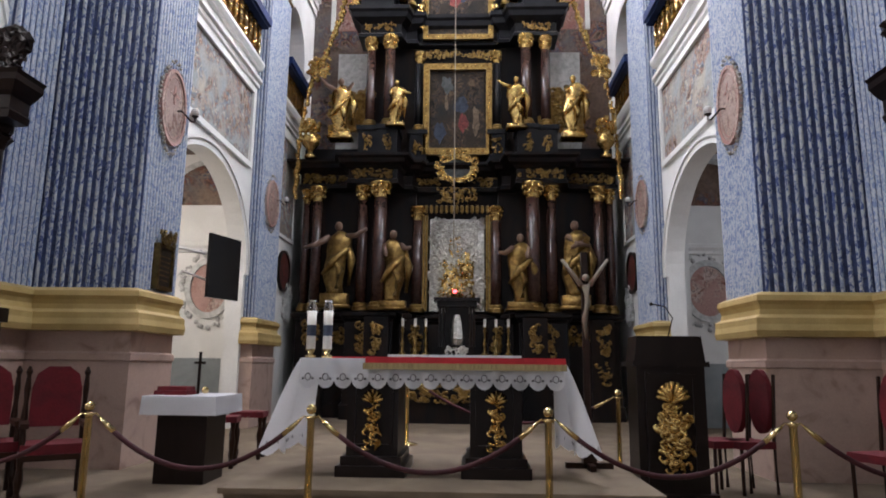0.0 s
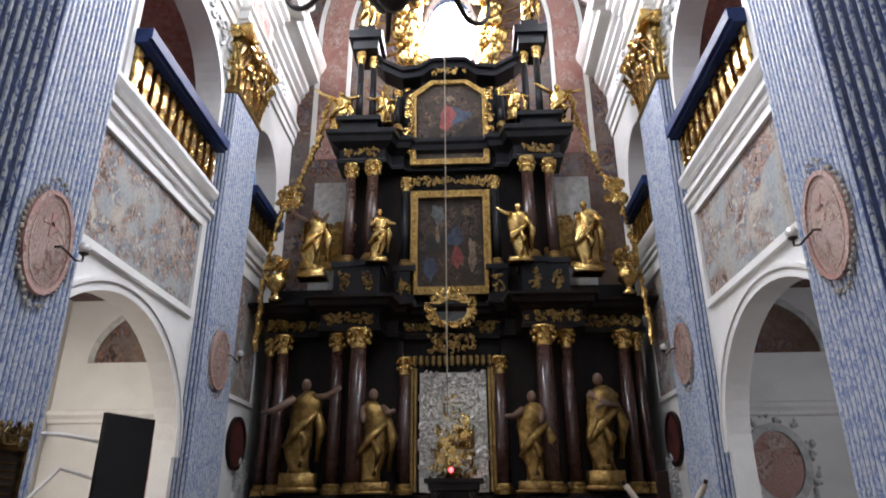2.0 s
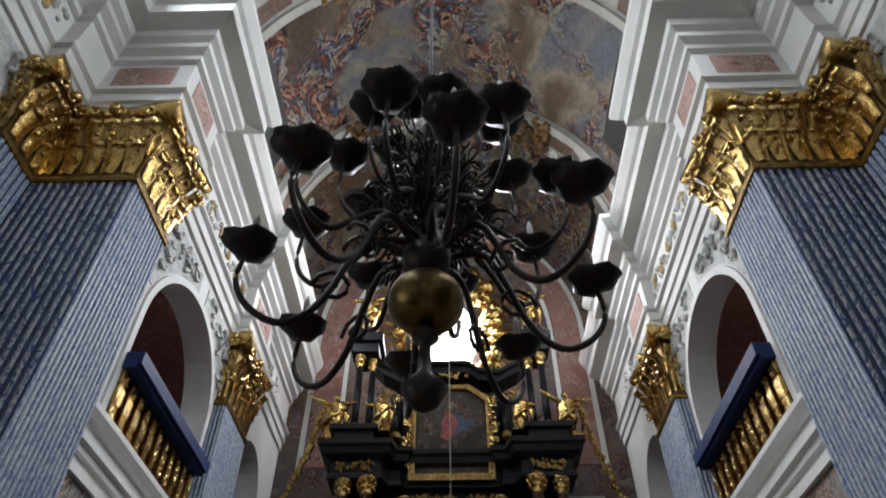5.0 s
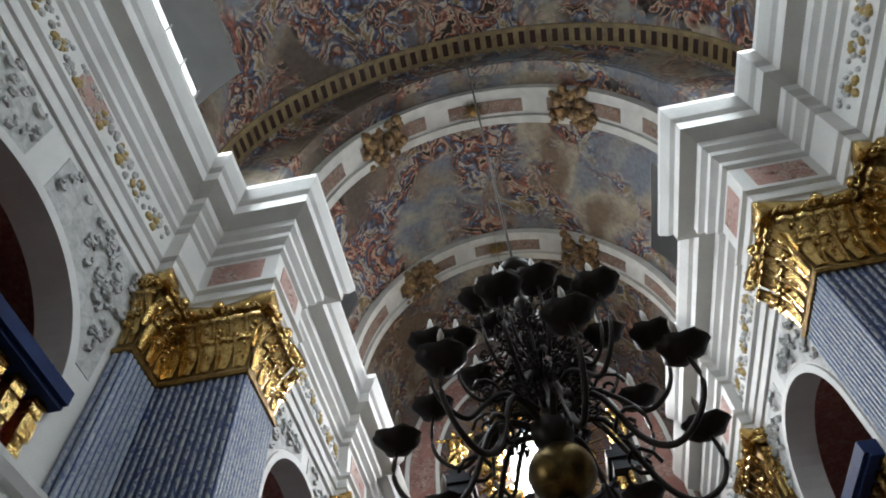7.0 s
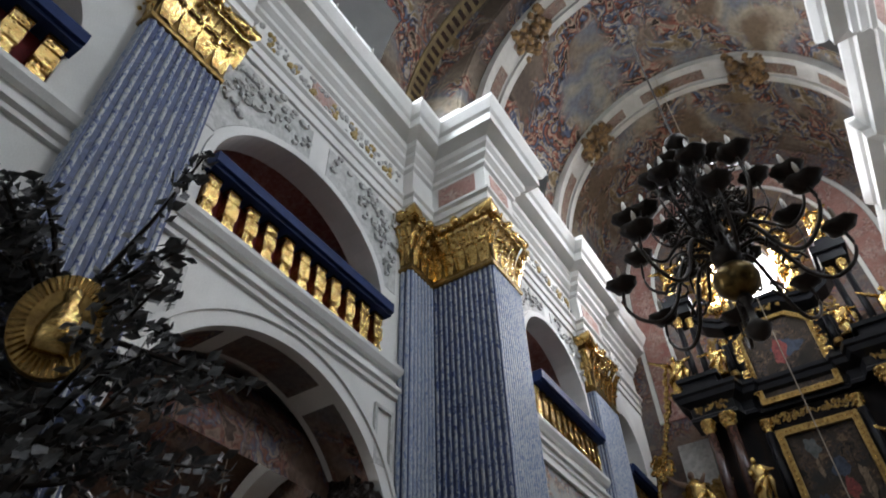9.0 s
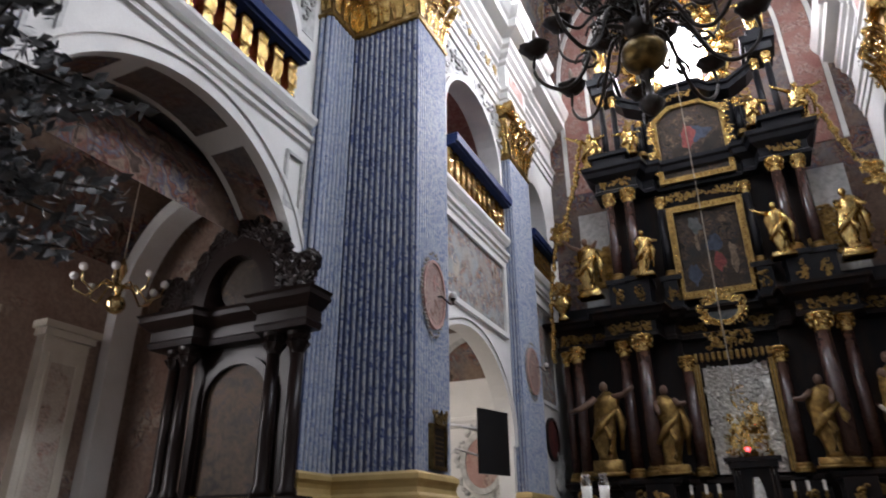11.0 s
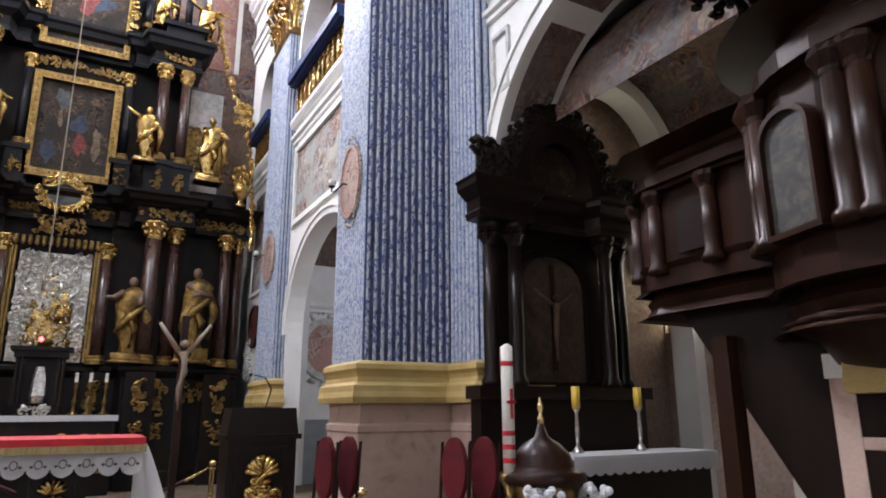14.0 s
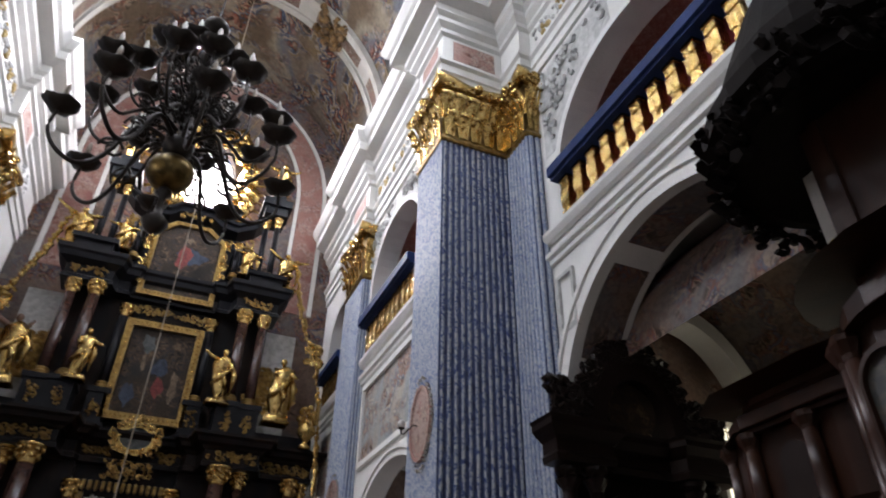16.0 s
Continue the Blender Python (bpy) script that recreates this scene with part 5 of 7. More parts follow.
for s in (-1, 1):
    statue("statue", "gilded winged figure on the upper tier", (s * 2.75, 19.9, 12.3), 1.5, ((-0.4, 0.95), (0.35, 0.75)), GOLD, GOLD, -0.03 * s, 0.1)
    statue("statue", "small gilded figure beside the upper painting", (s * 1.65, 19.95, 12.55), 1.2, ((-0.35, 0.7), (0.3, 0.6)), GOLD, GOLD, 0.02 * s, 0.05)
    statue("statue", "gilded winged figure crowning a tower", (s * 2.15, 20.1, 15.6), 1.3, ((-0.4, 0.75), (0.4, 0.8)), GOLD, GOLD, 0.04 * s, 0.05)
    g = thing("garland", "long gilded flower garland hanging beside the retable", "garland", "gilded garlands")
    bm = bmesh.new()
    P = [Vector((s * 2.95, 19.75, 13.4)), Vector((s * 3.2, 19.75, 11.8)), Vector((s * 3.5, 19.7, 10.9)), Vector((s * 3.85, 19.6, 10.2)), Vector((s * 4.1, 19.5, 8.8)), Vector((s * 4.18, 19.5, 7.4)), Vector((s * 4.2, 19.5, 6.6))]
    for a, b in zip(P, P[1:]):
        n = int((b - a).length / 0.11)
        for k in range(n):
            q = a + (b - a) * k / n
            ball(bm, q + Vector((rng.uniform(-0.03, 0.03), rng.uniform(-0.03, 0.03), 0)), rng.uniform(0.05, 0.1), 7)
    scrolls(bm, (s * 3.7, 19.6, 10.4), 0.5, 0.5, 40, rng, r=(0.05, 0.09))
    tagged(part("flower_string", bm, GOLD, g), kind="stuff")
    u = thing("gilded_urn", "gilded urn with flowers on the lower cornice", "urn", "gilded urns", at=(s * 3.8, 19.5, 7.92))
    part("vessel", made(lathe, [(0.16, 0), (0.16, 0.06), (0.06, 0.12), (0.08, 0.2), (0.24, 0.38), (0.26, 0.5), (0.16, 0.58), (0.2, 0.62)], (0, 0, 0), 14), GOLD, u, "", True)
    bm = bmesh.new()
    for k in range(50):
        ball(bm, (rng.uniform(-0.22, 0.22), rng.uniform(-0.2, 0.2), 0.62 + rng.uniform(0, 0.5)), rng.uniform(0.04, 0.09), 6)
    part("bouquet", bm, GOLD, u)

gl = thing("gloria", "gilded cloud and ray glory round the bright window", "ornament")
for k in range(46):
    a = 2 * math.pi * k / 46
    r0, r1 = 1.15, 2.3 + 0.5 * (k % 3) / 2
    bm = bmesh.new()
    v = [Vector((r * math.cos(b), 21.6, 16.55 + 1.3 * r * math.sin(b))) for r, b in ((r0, a - 0.04), (r1, a), (r0, a + 0.04))]
    vs = [bm.verts.new(p) for p in v] + [bm.verts.new((v[1] + v[0]) / 2 + Vector((0, -0.06, 0)))]
    for f in ((0, 1, 3), (1, 2, 3), (2, 0, 3), (0, 2, 1)):
        bm.faces.new([vs[i] for i in f])
    part("ray", bm, GOLDD, gl)
bm = bmesh.new()
for k in range(190):
    a = rng.uniform(0, 6.283)
    r = rng.uniform(1.0, 1.55)
    ball(bm, (r * math.cos(a), 21.5 - rng.uniform(0, 0.3), 16.55 + 1.35 * r * math.sin(a)), rng.uniform(0.1, 0.25), 8)
tagged(part("clouds", bm, GOLD, gl, "", True), kind="stuff")
# mensa, tabernacle, candlesticks
ms = thing("altar_mensa", "dark altar base under the retable with a white cloth", "altar")
part("base", boxes((-1.5, 1.5, 18.6, 19.4, ZF, 2.74)), BLACKW, ms)
part("altar_cloth", boxes((-1.55, 1.55, 18.55, 19.4, 2.74, 2.79), (-1.55, 1.55, 18.54, 18.56, 2.62, 2.79)), LINEN, ms)
bm = bmesh.new()
scrolls(bm, (0, 18.55, 1.7), 2.6, 0.9, 130, rng, r=(0.05, 0.09))
tagged(part("carved_front", bm, GOLDD, ms, "gilded openwork altar front"), kind="stuff")
tb = thing("tabernacle", "black and silver tabernacle with small columns", "tabernacle", at=(0.05, 18.9, 2.79))
part("case", boxes((-0.42, 0.42, -0.1, 0.4, 0, 0.2), (-0.3, 0.3, -0.05, 0.4, 0.2, 1.2), (-0.5, 0.5, -0.2, 0.4, 1.2, 1.34), (-0.58, 0.58, -0.25, 0.4, 1.34, 1.42)), BLACKW, tb)
for x in (-0.42, -0.34, 0.34, 0.42):
    part("small_column", made(lathe, [(0.045, 0.2), (0.04, 0.25), (0.035, 1.15), (0.05, 1.2)], (x, -0.12, 0), 10), BLACKW, tb)
bm = bmesh.new()
lathe(bm, [(0.12, 0.25), (0.16, 0.4), (0.12, 0.8), (0.07, 1.0)], (0, -0.1, 0), 12, 0.08)
scrolls(bm, (0, -0.14, 0.1), 0.5, 0.16, 20, rng, r=(0.03, 0.05))
tagged(part("silver_relief", bm, SILVER, tb), kind="stuff")
sl = thing("sanctuary_lamp", "small glowing red lamp before the icon", "lamp")
part("red_glass", made(ball, (0.0, 18.6, 4.28), 0.045, 10), REDLAMP, sl)
part("bracket", made(tube, [(0.0, 18.6, 4.24), (0.0, 18.72, 4.2), (0.0, 18.82, 4.05)], 0.012), BRASS, sl)
cs = None
for x in (-1.25, -0.98, -0.72, 0.74, 1.0, 1.27):
    if cs is None:
        cs = thing("altar_candlestick", "turned silver candlestick with a white candle", "candlestick", "altar candlesticks", at=(x, 18.85, 2.79))
        part("stick", made(lathe, [(0.1, 0), (0.1, 0.03), (0.04, 0.08), (0.03, 0.2), (0.055, 0.28), (0.025, 0.34), (0.025, 0.55), (0.05, 0.6), (0.02, 0.66), (0.06, 0.7)], (0, 0, 0), 10), DARKBRASS, cs, "", True)
        part("candle", made(lathe, [(0.035, 0.7), (0.035, 0.9)], (0, 0, 0), 10), WAX, cs)
    else:
        copy_thing(cs, pose(x, 18.85, 2.79))


def settle(z_from, z_to, x_from, x_to):
    """Bring the altarpiece and all that stands on it to its true heights and widths."""
    done = set()
    for ob in bpy.data.objects:
        if ob in BEFORE:
            continue
        o = ob.location
        if ob.parent is None and o.length > 1e-6:
            x, z = o.x, o.z
            o.x, o.z = math.copysign(float(np.interp(abs(x), x_from, x_to)), x), float(np.interp(z, z_from, z_to))
        elif ob.type == "MESH" and (ob.parent is None or ob.parent.location.length < 1e-6) and ob.data.name not in done:
            done.add(ob.data.name)
            n = len(ob.data.vertices)
            co = np.empty(n * 3)
            ob.data.vertices.foreach_get("co", co)
            co = co.reshape(n, 3)
            co[:, 2] = np.interp(co[:, 2], z_from, z_to)
            co[:, 0] = np.sign(co[:, 0]) * np.interp(np.abs(co[:, 0]), x_from, x_to)
            ob.data.vertices.foreach_set("co", co.ravel())


settle((0.5, 2.79, 3.88, 7.06, 7.93, 8.82, 10.72, 12.05, 14.25, 15.2, 20.0), (0.5, 2.14, 3.27, 6.73, 7.47, 8.45, 10.45, 12.0, 13.85, 15.0, 21.0),
       (0.0, 0.97, 1.05, 1.93, 2.42, 3.02, 3.6, 4.15, 6.0), (0.0, 0.98, 1.1, 2.03, 2.55, 3.19, 3.85, 4.35, 6.2))


# ---- pictures, medallions and sconces on the walls ----
def sconce(s, x, y, z):
    t = thing("wall_sconce", "black iron wall sconce with a round milk-glass bulb", "lamp", "iron sconces")
    bm = bmesh.new()
    tube(bm, [(s * x, y - 0.35, z - 0.12), (s * (x - 0.12), y - 0.3, z - 0.1), (s * (x - 0.2), y - 0.12, z - 0.2), (s * (x - 0.2), y, z - 0.16), (s * (x - 0.2), y, z - 0.08)], 0.014, 6)
    tube(bm, [(s * (x - 0.05), y - 0.32 + 0.14 * (1 - j / 14) * math.cos(0.7 * j), z - 0.05 + 0.14 * (1 - j / 14) * math.sin(0.7 * j)) for j in range(13)], 0.012, 5)
    tube(bm, [(s * (x - 0.05), y - 0.2 + 0.1 * (1 - j / 14) * math.cos(3 - 0.7 * j), z - 0.2 + 0.1 * (1 - j / 14) * math.sin(3 - 0.7 * j)) for j in range(13)], 0.012, 5)
    part("iron_scroll", bm, IRON, t)
    part("drip_pan", made(lathe, [(0.02, -0.1), (0.06, -0.07), (0.055, -0.06)], (s * (x - 0.2), y, z), 10), IRON, t)
    part("bulb", made(ball, (s * (x - 0.2), y, z), 0.07, 12), PORC, t)


def medallion(s, x, cy, cz, ru, rz):
    t = thing("medallion", "pale pink oval painted medallion in a gilt leaf border", "fresco", "pier medallions", "structure")
    part("field", made(slab, oval(cy, cz, ru, rz), "x", s * (x - 0.06), s * (x - 0.02)), PALEFR, t)
    part("rim", made(frame_ring, oval(cy, cz, ru * 1.16, rz * 1.1), oval(cy, cz, ru, rz), "x", s * (x - 0.08), s * (x - 0.02)), PINKFR, t)
    part("line", made(frame_ring, oval(cy, cz, ru * 0.84, rz * 0.9), oval(cy, cz, ru * 0.8, rz * 0.87), "x", s * (x - 0.066), s * (x - 0.05)), PINKFR, t)
    part("painted_mark", boxes((s * (x - 0.066), s * (x - 0.05), cy - 0.03, cy + 0.03, cz + rz * 0.1, cz + rz * 0.62), (s * (x - 0.066), s * (x - 0.05), cy - ru * 0.42, cy + ru * 0.42, cz + rz * 0.34, cz + rz * 0.42)), PINKFR, t)
    bm = bmesh.new()
    r = random.Random(int(cy * 10))
    for k in range(54):
        a = 2 * math.pi * k / 54
        w = 1.2 + 0.1 * r.random() + (0.14 if abs(math.sin(a)) > 0.93 else 0)
        ball(bm, (s * (x - 0.05), cy + ru * w * math.cos(a), cz + rz * (w - 0.06) * math.sin(a)), r.uniform(0.014, 0.034), 6)
    tagged(part("leaf_border", bm, mat("faded_gilt", (0.42, 0.38, 0.3), 0.7, second=(0.27, 0.26, 0.26), scale=9), t, "faded gilt leaf border"), kind="stuff")
for side, s in SIDES:
    medallion(s, XP, 11.75, 5.76, 0.36, 0.55)
    sconce(s, XP, 12.2, 5.86)
    medallion(s, XQ, 17.62, 5.7, 0.42, 0.52)
    sconce(s, XQ, 18.3, 5.98)
    # large fresco over the arch
    f = thing("wall_painting", "faded figure fresco in a sunk white frame over the arch", "fresco", "chancel frescoes", "structure")
    part("field", made(slab, [(12.6, 6.4), (16.5, 6.4), (16.5, 8.06), (12.6, 8.06)], "x", s * (WP - 0.012), s * (WP + 0.02)), WALLFR, f)
    part("frame", made(frame_ring, rect(12.48, 16.62, 6.28, 8.18), rect(12.6, 16.5, 6.4, 8.06), "x", s * (WP - 0.07), s * (WP + 0.02)), WHITE, f)
    f = thing("wall_painting", "tall faded fresco beside the high altar", "fresco", "chancel frescoes", "structure")
    part("field", made(slab, rect(18.75, 20.4, 5.3, 7.95), "x", s * (WP - 0.012), s * (WP + 0.02)), WALLFR, f)
    part("frame", made(frame_ring, rect(18.65, 20.5, 5.2, 8.05), rect(18.75, 20.4, 5.3, 7.95), "x", s * (WP - 0.05), s * (WP + 0.02)), WHITE, f)
    o = thing("oval_painting", "dark red oval portrait-less painting in a black frame", "painting", "oval paintings")
    tagged(o, label="dark red oval painting in a thin black frame")
    part("canvas", made(slab, oval(19.72, 4.35, 0.46, 0.48), "x", s * (WP - 0.05), s * WP), mat("deep_red_canvas", (0.16, 0.035, 0.03), 0.5, second=(0.05, 0.02, 0.015), scale=3), o)
    part("frame", made(frame_ring, oval(19.72, 4.35, 0.54, 0.56), oval(19.72, 4.35, 0.46, 0.48), "x", s * (WP - 0.08), s * WP), NEARBLACK, o)
    r = thing("wall_relief", "dim grey stucco relief on the chancel wall", "ornament", "wall reliefs")
    bm = bmesh.new()
    scrolls(bm, (s * WP, 20.2, 3.5), 0.5, 0.9, 60, random.Random(8), "x", -s, (0.05, 0.1))
    part("carving", bm, GREYW, r)
pl = thing("memorial_plaque", "dark metal memorial plaque with a carved top on the blue pier", "plaque", at=(0, 0.32, -0.06))
part("plate", boxes((-XP - 0.02, -XP + 0.07, 11.35, 11.75, 3.05, 3.62)), IRON, pl)
part("frame", made(frame_ring, rect(11.3, 11.8, 3.0, 3.68), rect(11.35, 11.75, 3.06, 3.62), "x", -XP, -XP + 0.1), DARKBRASS, pl)
bm = bmesh.new()
scrolls(bm, (-XP + 0.06, 11.55, 3.78), 0.4, 0.2, 22, random.Random(4), "x", 1, (0.03, 0.05))
part("crest", bm, DARKBRASS, pl)
part("inscription_bars", boxes(*[(-XP + 0.068, -XP + 0.075, 11.4, 11.7, 3.14 + 0.07 * k, 3.16 + 0.07 * k) for k in range(6)]), DARKBRASS, pl)

# hanging screen on its arm
tv = thing("wall_screen", "black flat screen on a white swing arm", "television")
part("panel", boxes((-0.42, 0.42, -0.03, 0.03, -0.57, 0.57)), SCREEN, tv)
part("back_case", boxes((-0.3, 0.3, 0.03, 0.08, -0.4, 0.4)), IRON, tv)
bm = bmesh.new()
tube(bm, [(0, 0.08, 0.2), (-0.5, 0.5, 0.3), (-0.9, 0.62, 0.3)], 0.03)
tube(bm, [(0, 0.08, -0.3), (-0.5, 0.5, -0.1), (-0.9, 0.62, -0.6)], 0.025)
part("swing_arm", bm, WHITE, tv)
tv.matrix_world = pose(-4.12, 14.02, 3.6, 0, 0, 72)
for side, s, yy, zz in (("left", -1, 13.6, 4.9), ("right", 1, 15.2, 4.9)):
    t = thing("candle_bracket", "small brass two-candle bracket on the chapel wall", "lamp", "candle brackets")
    bm = bmesh.new()
    for k in (-1, 0, 1):
        tube(bm, [(s * 8.18, yy, zz - 0.1), (s * 8.0, yy + 0.12 * k, zz - 0.12), (s * 8.0, yy + 0.15 * k, zz)], 0.014)
    part("arms", bm, BRASS, t)
    for k in (-1, 0, 1):
        part("candle", made(lathe, [(0.025, 0), (0.025, 0.2)], (s * 8.0, yy + 0.15 * k, zz), 8), WAX, t)

# ---- free-standing altar ----
ALTAR, ALTAR_K = (0.166, 0.967, 0.057), (1.098, 1.08, 1.078)
al = thing("altar_table", "black altar table on two carved pedestals", "altar", at=ALTAR)
al.scale = ALTAR_K
for cx in (-0.72, 0.43):
    part("pedestal", boxes((cx - 0.24, cx + 0.24, 7.66, 8.36, 0.84, 1.62)), NEARBLACK, al)
    part("pedestal_foot", boxes((cx - 0.32, cx + 0.32, 7.56, 8.46, 0.68, 0.78), (cx - 0.28, cx + 0.28, 7.6, 8.42, 0.78, 0.86)), NEARBLACK, al)
    part("pedestal_panel", made(frame_ring, rect(cx - 0.19, cx + 0.19, 0.94, 1.52), rect(cx - 0.16, cx + 0.16, 0.97, 1.49), "y", 7.635, 7.67), NEARBLACK, al)
    bm = bmesh.new()
    r = random.Random(2)
    for k in range(7):
        a = math.pi * (k + 0.5) / 7
        tube(bm, [(cx, 7.64, 1.35), (cx + 0.05 * math.cos(a), 7.62, 1.36 + 0.05 * math.sin(a)), (cx + 0.1 * math.cos(a), 7.63, 1.37 + 0.1 * math.sin(a))], [0.01, 0.016, 0.02], 6)
    for k in range(5):
        a = 2 * math.pi * k / 5
        ball(bm, (cx + 0.035 * math.cos(a), 7.635, 1.22 + 0.035 * math.sin(a)), 0.026, 7)
        ball(bm, (cx + 0.03 * math.cos(a), 7.635, 1.12 + 0.03 * math.sin(a)), 0.022, 7)
    scrolls(bm, (cx, 7.65, 1.13), 0.11, 0.4, 26, r, r=(0.018, 0.03))
    tagged(part("gilded_carving", bm, GOLD, al, "gilded shell and flower carving", True), kind="stuff")
part("tabletop", boxes((-1.36, 1.02, 7.56, 8.5, 1.62, 1.74)), NEARBLACK, al)
cl = thing("altar_cloth", "white linen altar cloth with scalloped cutwork lace edge", "tablecloth", at=ALTAR)
cl.scale = ALTAR_K
bm = bmesh.new()
box(bm, -1.39, 1.05, 7.53, 8.53, 1.745, 1.765)
part("cloth_top", bm, LINEN, cl)
bm = bmesh.new()
n = 240


def hem(u):
    k = (u * 15) % 1
    return 0.07 * max(0.0, math.sin(math.pi * k)) ** 0.6


top = [bm.verts.new((-1.39 + 2.44 * i / n, 7.53 - 0.004 * math.sin(i * 0.4), 1.765)) for i in range(n + 1)]
mid = [bm.verts.new((-1.39 + 2.44 * i / n, 7.515 - 0.008 * math.sin(i * 0.33), 1.62)) for i in range(n + 1)]
low = [bm.verts.new((-1.39 + 2.44 * i / n, 7.51 - 0.012 * math.sin(i * 0.27), 1.555 - hem(i / n))) for i in range(n + 1)]
for a, b in ((top, mid), (mid, low)):
    for i in range(n):
        bm.faces.new((a[i], a[i + 1], b[i + 1], b[i]))
part("front_drop", bm, LINEN, cl, "scalloped lace front")
for s, x0, x1 in ((-1, -1.39, -1.66), (1, 1.05, 1.3)):
    bm = bmesh.new()
    rows = []
    for j in range(13):
        f = j / 12
        row = []
        for i in range(25):
            g = i / 24
            fold = 0.07 * f * math.sin(g * 11 + s)
            drop = (0.06 * abs(math.sin(g * 19)) if j == 12 else 0)
            row.append(bm.verts.new((x0 + (x1 - x0) * (f ** 0.8) * (1 - 0.7 * g) + fold, 7.53 - 0.1 * f * (1 - g) + g * 0.98, 1.765 - 0.84 * f - drop)))
        rows.append(row)
    for a, b in zip(rows, rows[1:]):
        for i in range(24):
            bm.faces.new((a[i], a[i + 1], b[i + 1], b[i]))
    part("side_drop", bm, LINEN, cl, "hanging side of the cloth with lace edge", True)
bm = bmesh.new()
for k in range(15):
    u = -1.39 + 2.44 * (k + 0.5) / 15
    for d in (-0.045, 0.045):
        v = [bm.verts.new((u + d + p, 7.498, 1.575 + q)) for p, q in ((-0.016, 0), (0, -0.014), (0.016, 0), (0, 0.014))]
        bm.faces.new(v)
    frame_ring(bm, oval(u, 1.59, 0.03, 0.036, 12), oval(u, 1.59, 0.022, 0.028, 12), "y", 7.494, 7.5)
for s, x0, x1 in ((-1, -1.39, -1.66), (1, 1.05, 1.3)):
    for k in range(11):
        g, f = (k + 0.5) / 11, 0.93
        c = Vector((x0 + (x1 - x0) * (f ** 0.8) * (1 - 0.7 * g) + 0.07 * f * math.sin(g * 11 + s), 7.53 - 0.1 * f * (1 - g) + g * 0.98, 1.765 - 0.84 * f))
        for e in (-0.012, 0.012):
            bm.faces.new([bm.verts.new(c + Vector((e, p, q))) for p, q in ((-0.025, 0), (0, -0.022), (0.025, 0), (0, 0.022))])
tagged(part("cutwork", bm, mat("lace_holes", (0.12, 0.11, 0.12), 0.9, scale=3), cl, "dark cutwork eyelets"), kind="stuff")
rn = thing("altar_runner", "red cloth runner with a gold fringe laid over the altar", "runner", at=ALTAR)
rn.scale = ALTAR_K
part("cloth", boxes((-0.78, 1.06, 7.5, 8.5, 1.766, 1.782), (-0.78, 1.06, 7.488, 7.506, 1.725, 1.782)), RED, rn)
part("fringe", boxes((-0.8, 1.07, 7.486, 7.504, 1.665, 1.725)), FRINGE, rn, "gold thread fringe")
part("far_fold", boxes((-1.25, -0.78, 8.1, 8.5, 1.766, 1.786)), RED, rn)
for x in (-1.36, -1.18):
    c = thing("altar_candle", "thick white candle in a glass tube on a brass foot", "candle", "altar candles", at=(x, 9.5, 1.962))
    c.scale = (1.1, 1.1, 1.18)
    part("foot", made(lathe, [(0.055, 0), (0.055, 0.02), (0.02, 0.04), (0.05, 0.08)], (0, 0, 0), 12), BRASS, c, "", True)
    part("wax", made(lathe, [(0.046, 0.08), (0.046, 0.43)], (0, 0, 0), 14), WAX, c, "", True)
    part("picture_band", made(lathe, [(0.0475, 0.2), (0.0475, 0.3)], (0, 0, 0), 14), OILBLUE, c, "blue printed band")
    g = part("glass_cap", made(lathe, [(0.05, 0.4), (0.052, 0.46), (0.035, 0.5), (0.04, 0.53)], (0, 0, 0), 14), CLEAR, c, "clear glass cap", True)
    g.visible_shadow = False

# ---- rope barrier ----
def stanchion(x, y, z, h):
    t = thing("rope_stanchion", "polished brass rope stanchion with a ball finial", "stanchion", "rope stanchions", at=(x, y, z))
    part("post", made(lathe, [(0.03, 0.03), (0.03, h - 0.1), (0.036, h - 0.1), (0.036, h - 0.07)], (0, 0, 0), 14), BRASS, t, "", True)
    part("foot", made(lathe, [(0.16, 0), (0.16, 0.015), (0.05, 0.045), (0.03, 0.05)], (0, 0, 0), 20), BRASS, t, "", True)
    part("finial", made(ball, (0, 0, h - 0.02), 0.042, 14), BRASS, t, "", True)
    bm = bmesh.new()
    for s in (-1, 1):
        tube(bm, [(s * 0.03, 0, h - 0.09), (s * 0.06, 0, h - 0.075), (s * 0.085, 0, h - 0.1)], 0.008)
    part("hook", bm, BRASS, t)
    return t


def rope(p, q, sag):
    t = thing("barrier_rope", "dark maroon velvet barrier rope with brass ends", "rope", "barrier ropes")
    p, q = Vector(p), Vector(q)
    pts = [p + (q - p) * (i / 24) - Vector((0, 0, sag * 4 * (i / 24) * (1 - i / 24))) for i in range(25)]
    part("velvet_cord", made(tube, pts[2:-2], 0.021, 10), ROPE, t, "", True)
    part("brass_end", made(tube, pts[:3], [0.012, 0.022, 0.022], 10), BRASS, t, "", True)
    part("brass_end", made(tube, pts[-3:], [0.022, 0.022, 0.012], 10), BRASS, t, "", True)


XS = [-4.63, -2.77, -0.92, 1.0, 2.92, 4.85]
for x in XS:
    stanchion(x, 7.8, ZF, 1.055)
for a, b in zip(XS, XS[1:]):
    rope((a + 0.085, 7.8, 1.455), (b - 0.085, 7.8, 1.455), 0.4)
stanchion(2.37, 11.5, ZF, 1.08)
stanchion(-0.52, 11.9, ZPL, 1.0)
rope((-0.43, 11.9, 1.69), (2.28, 11.5, 1.48), 0.45)

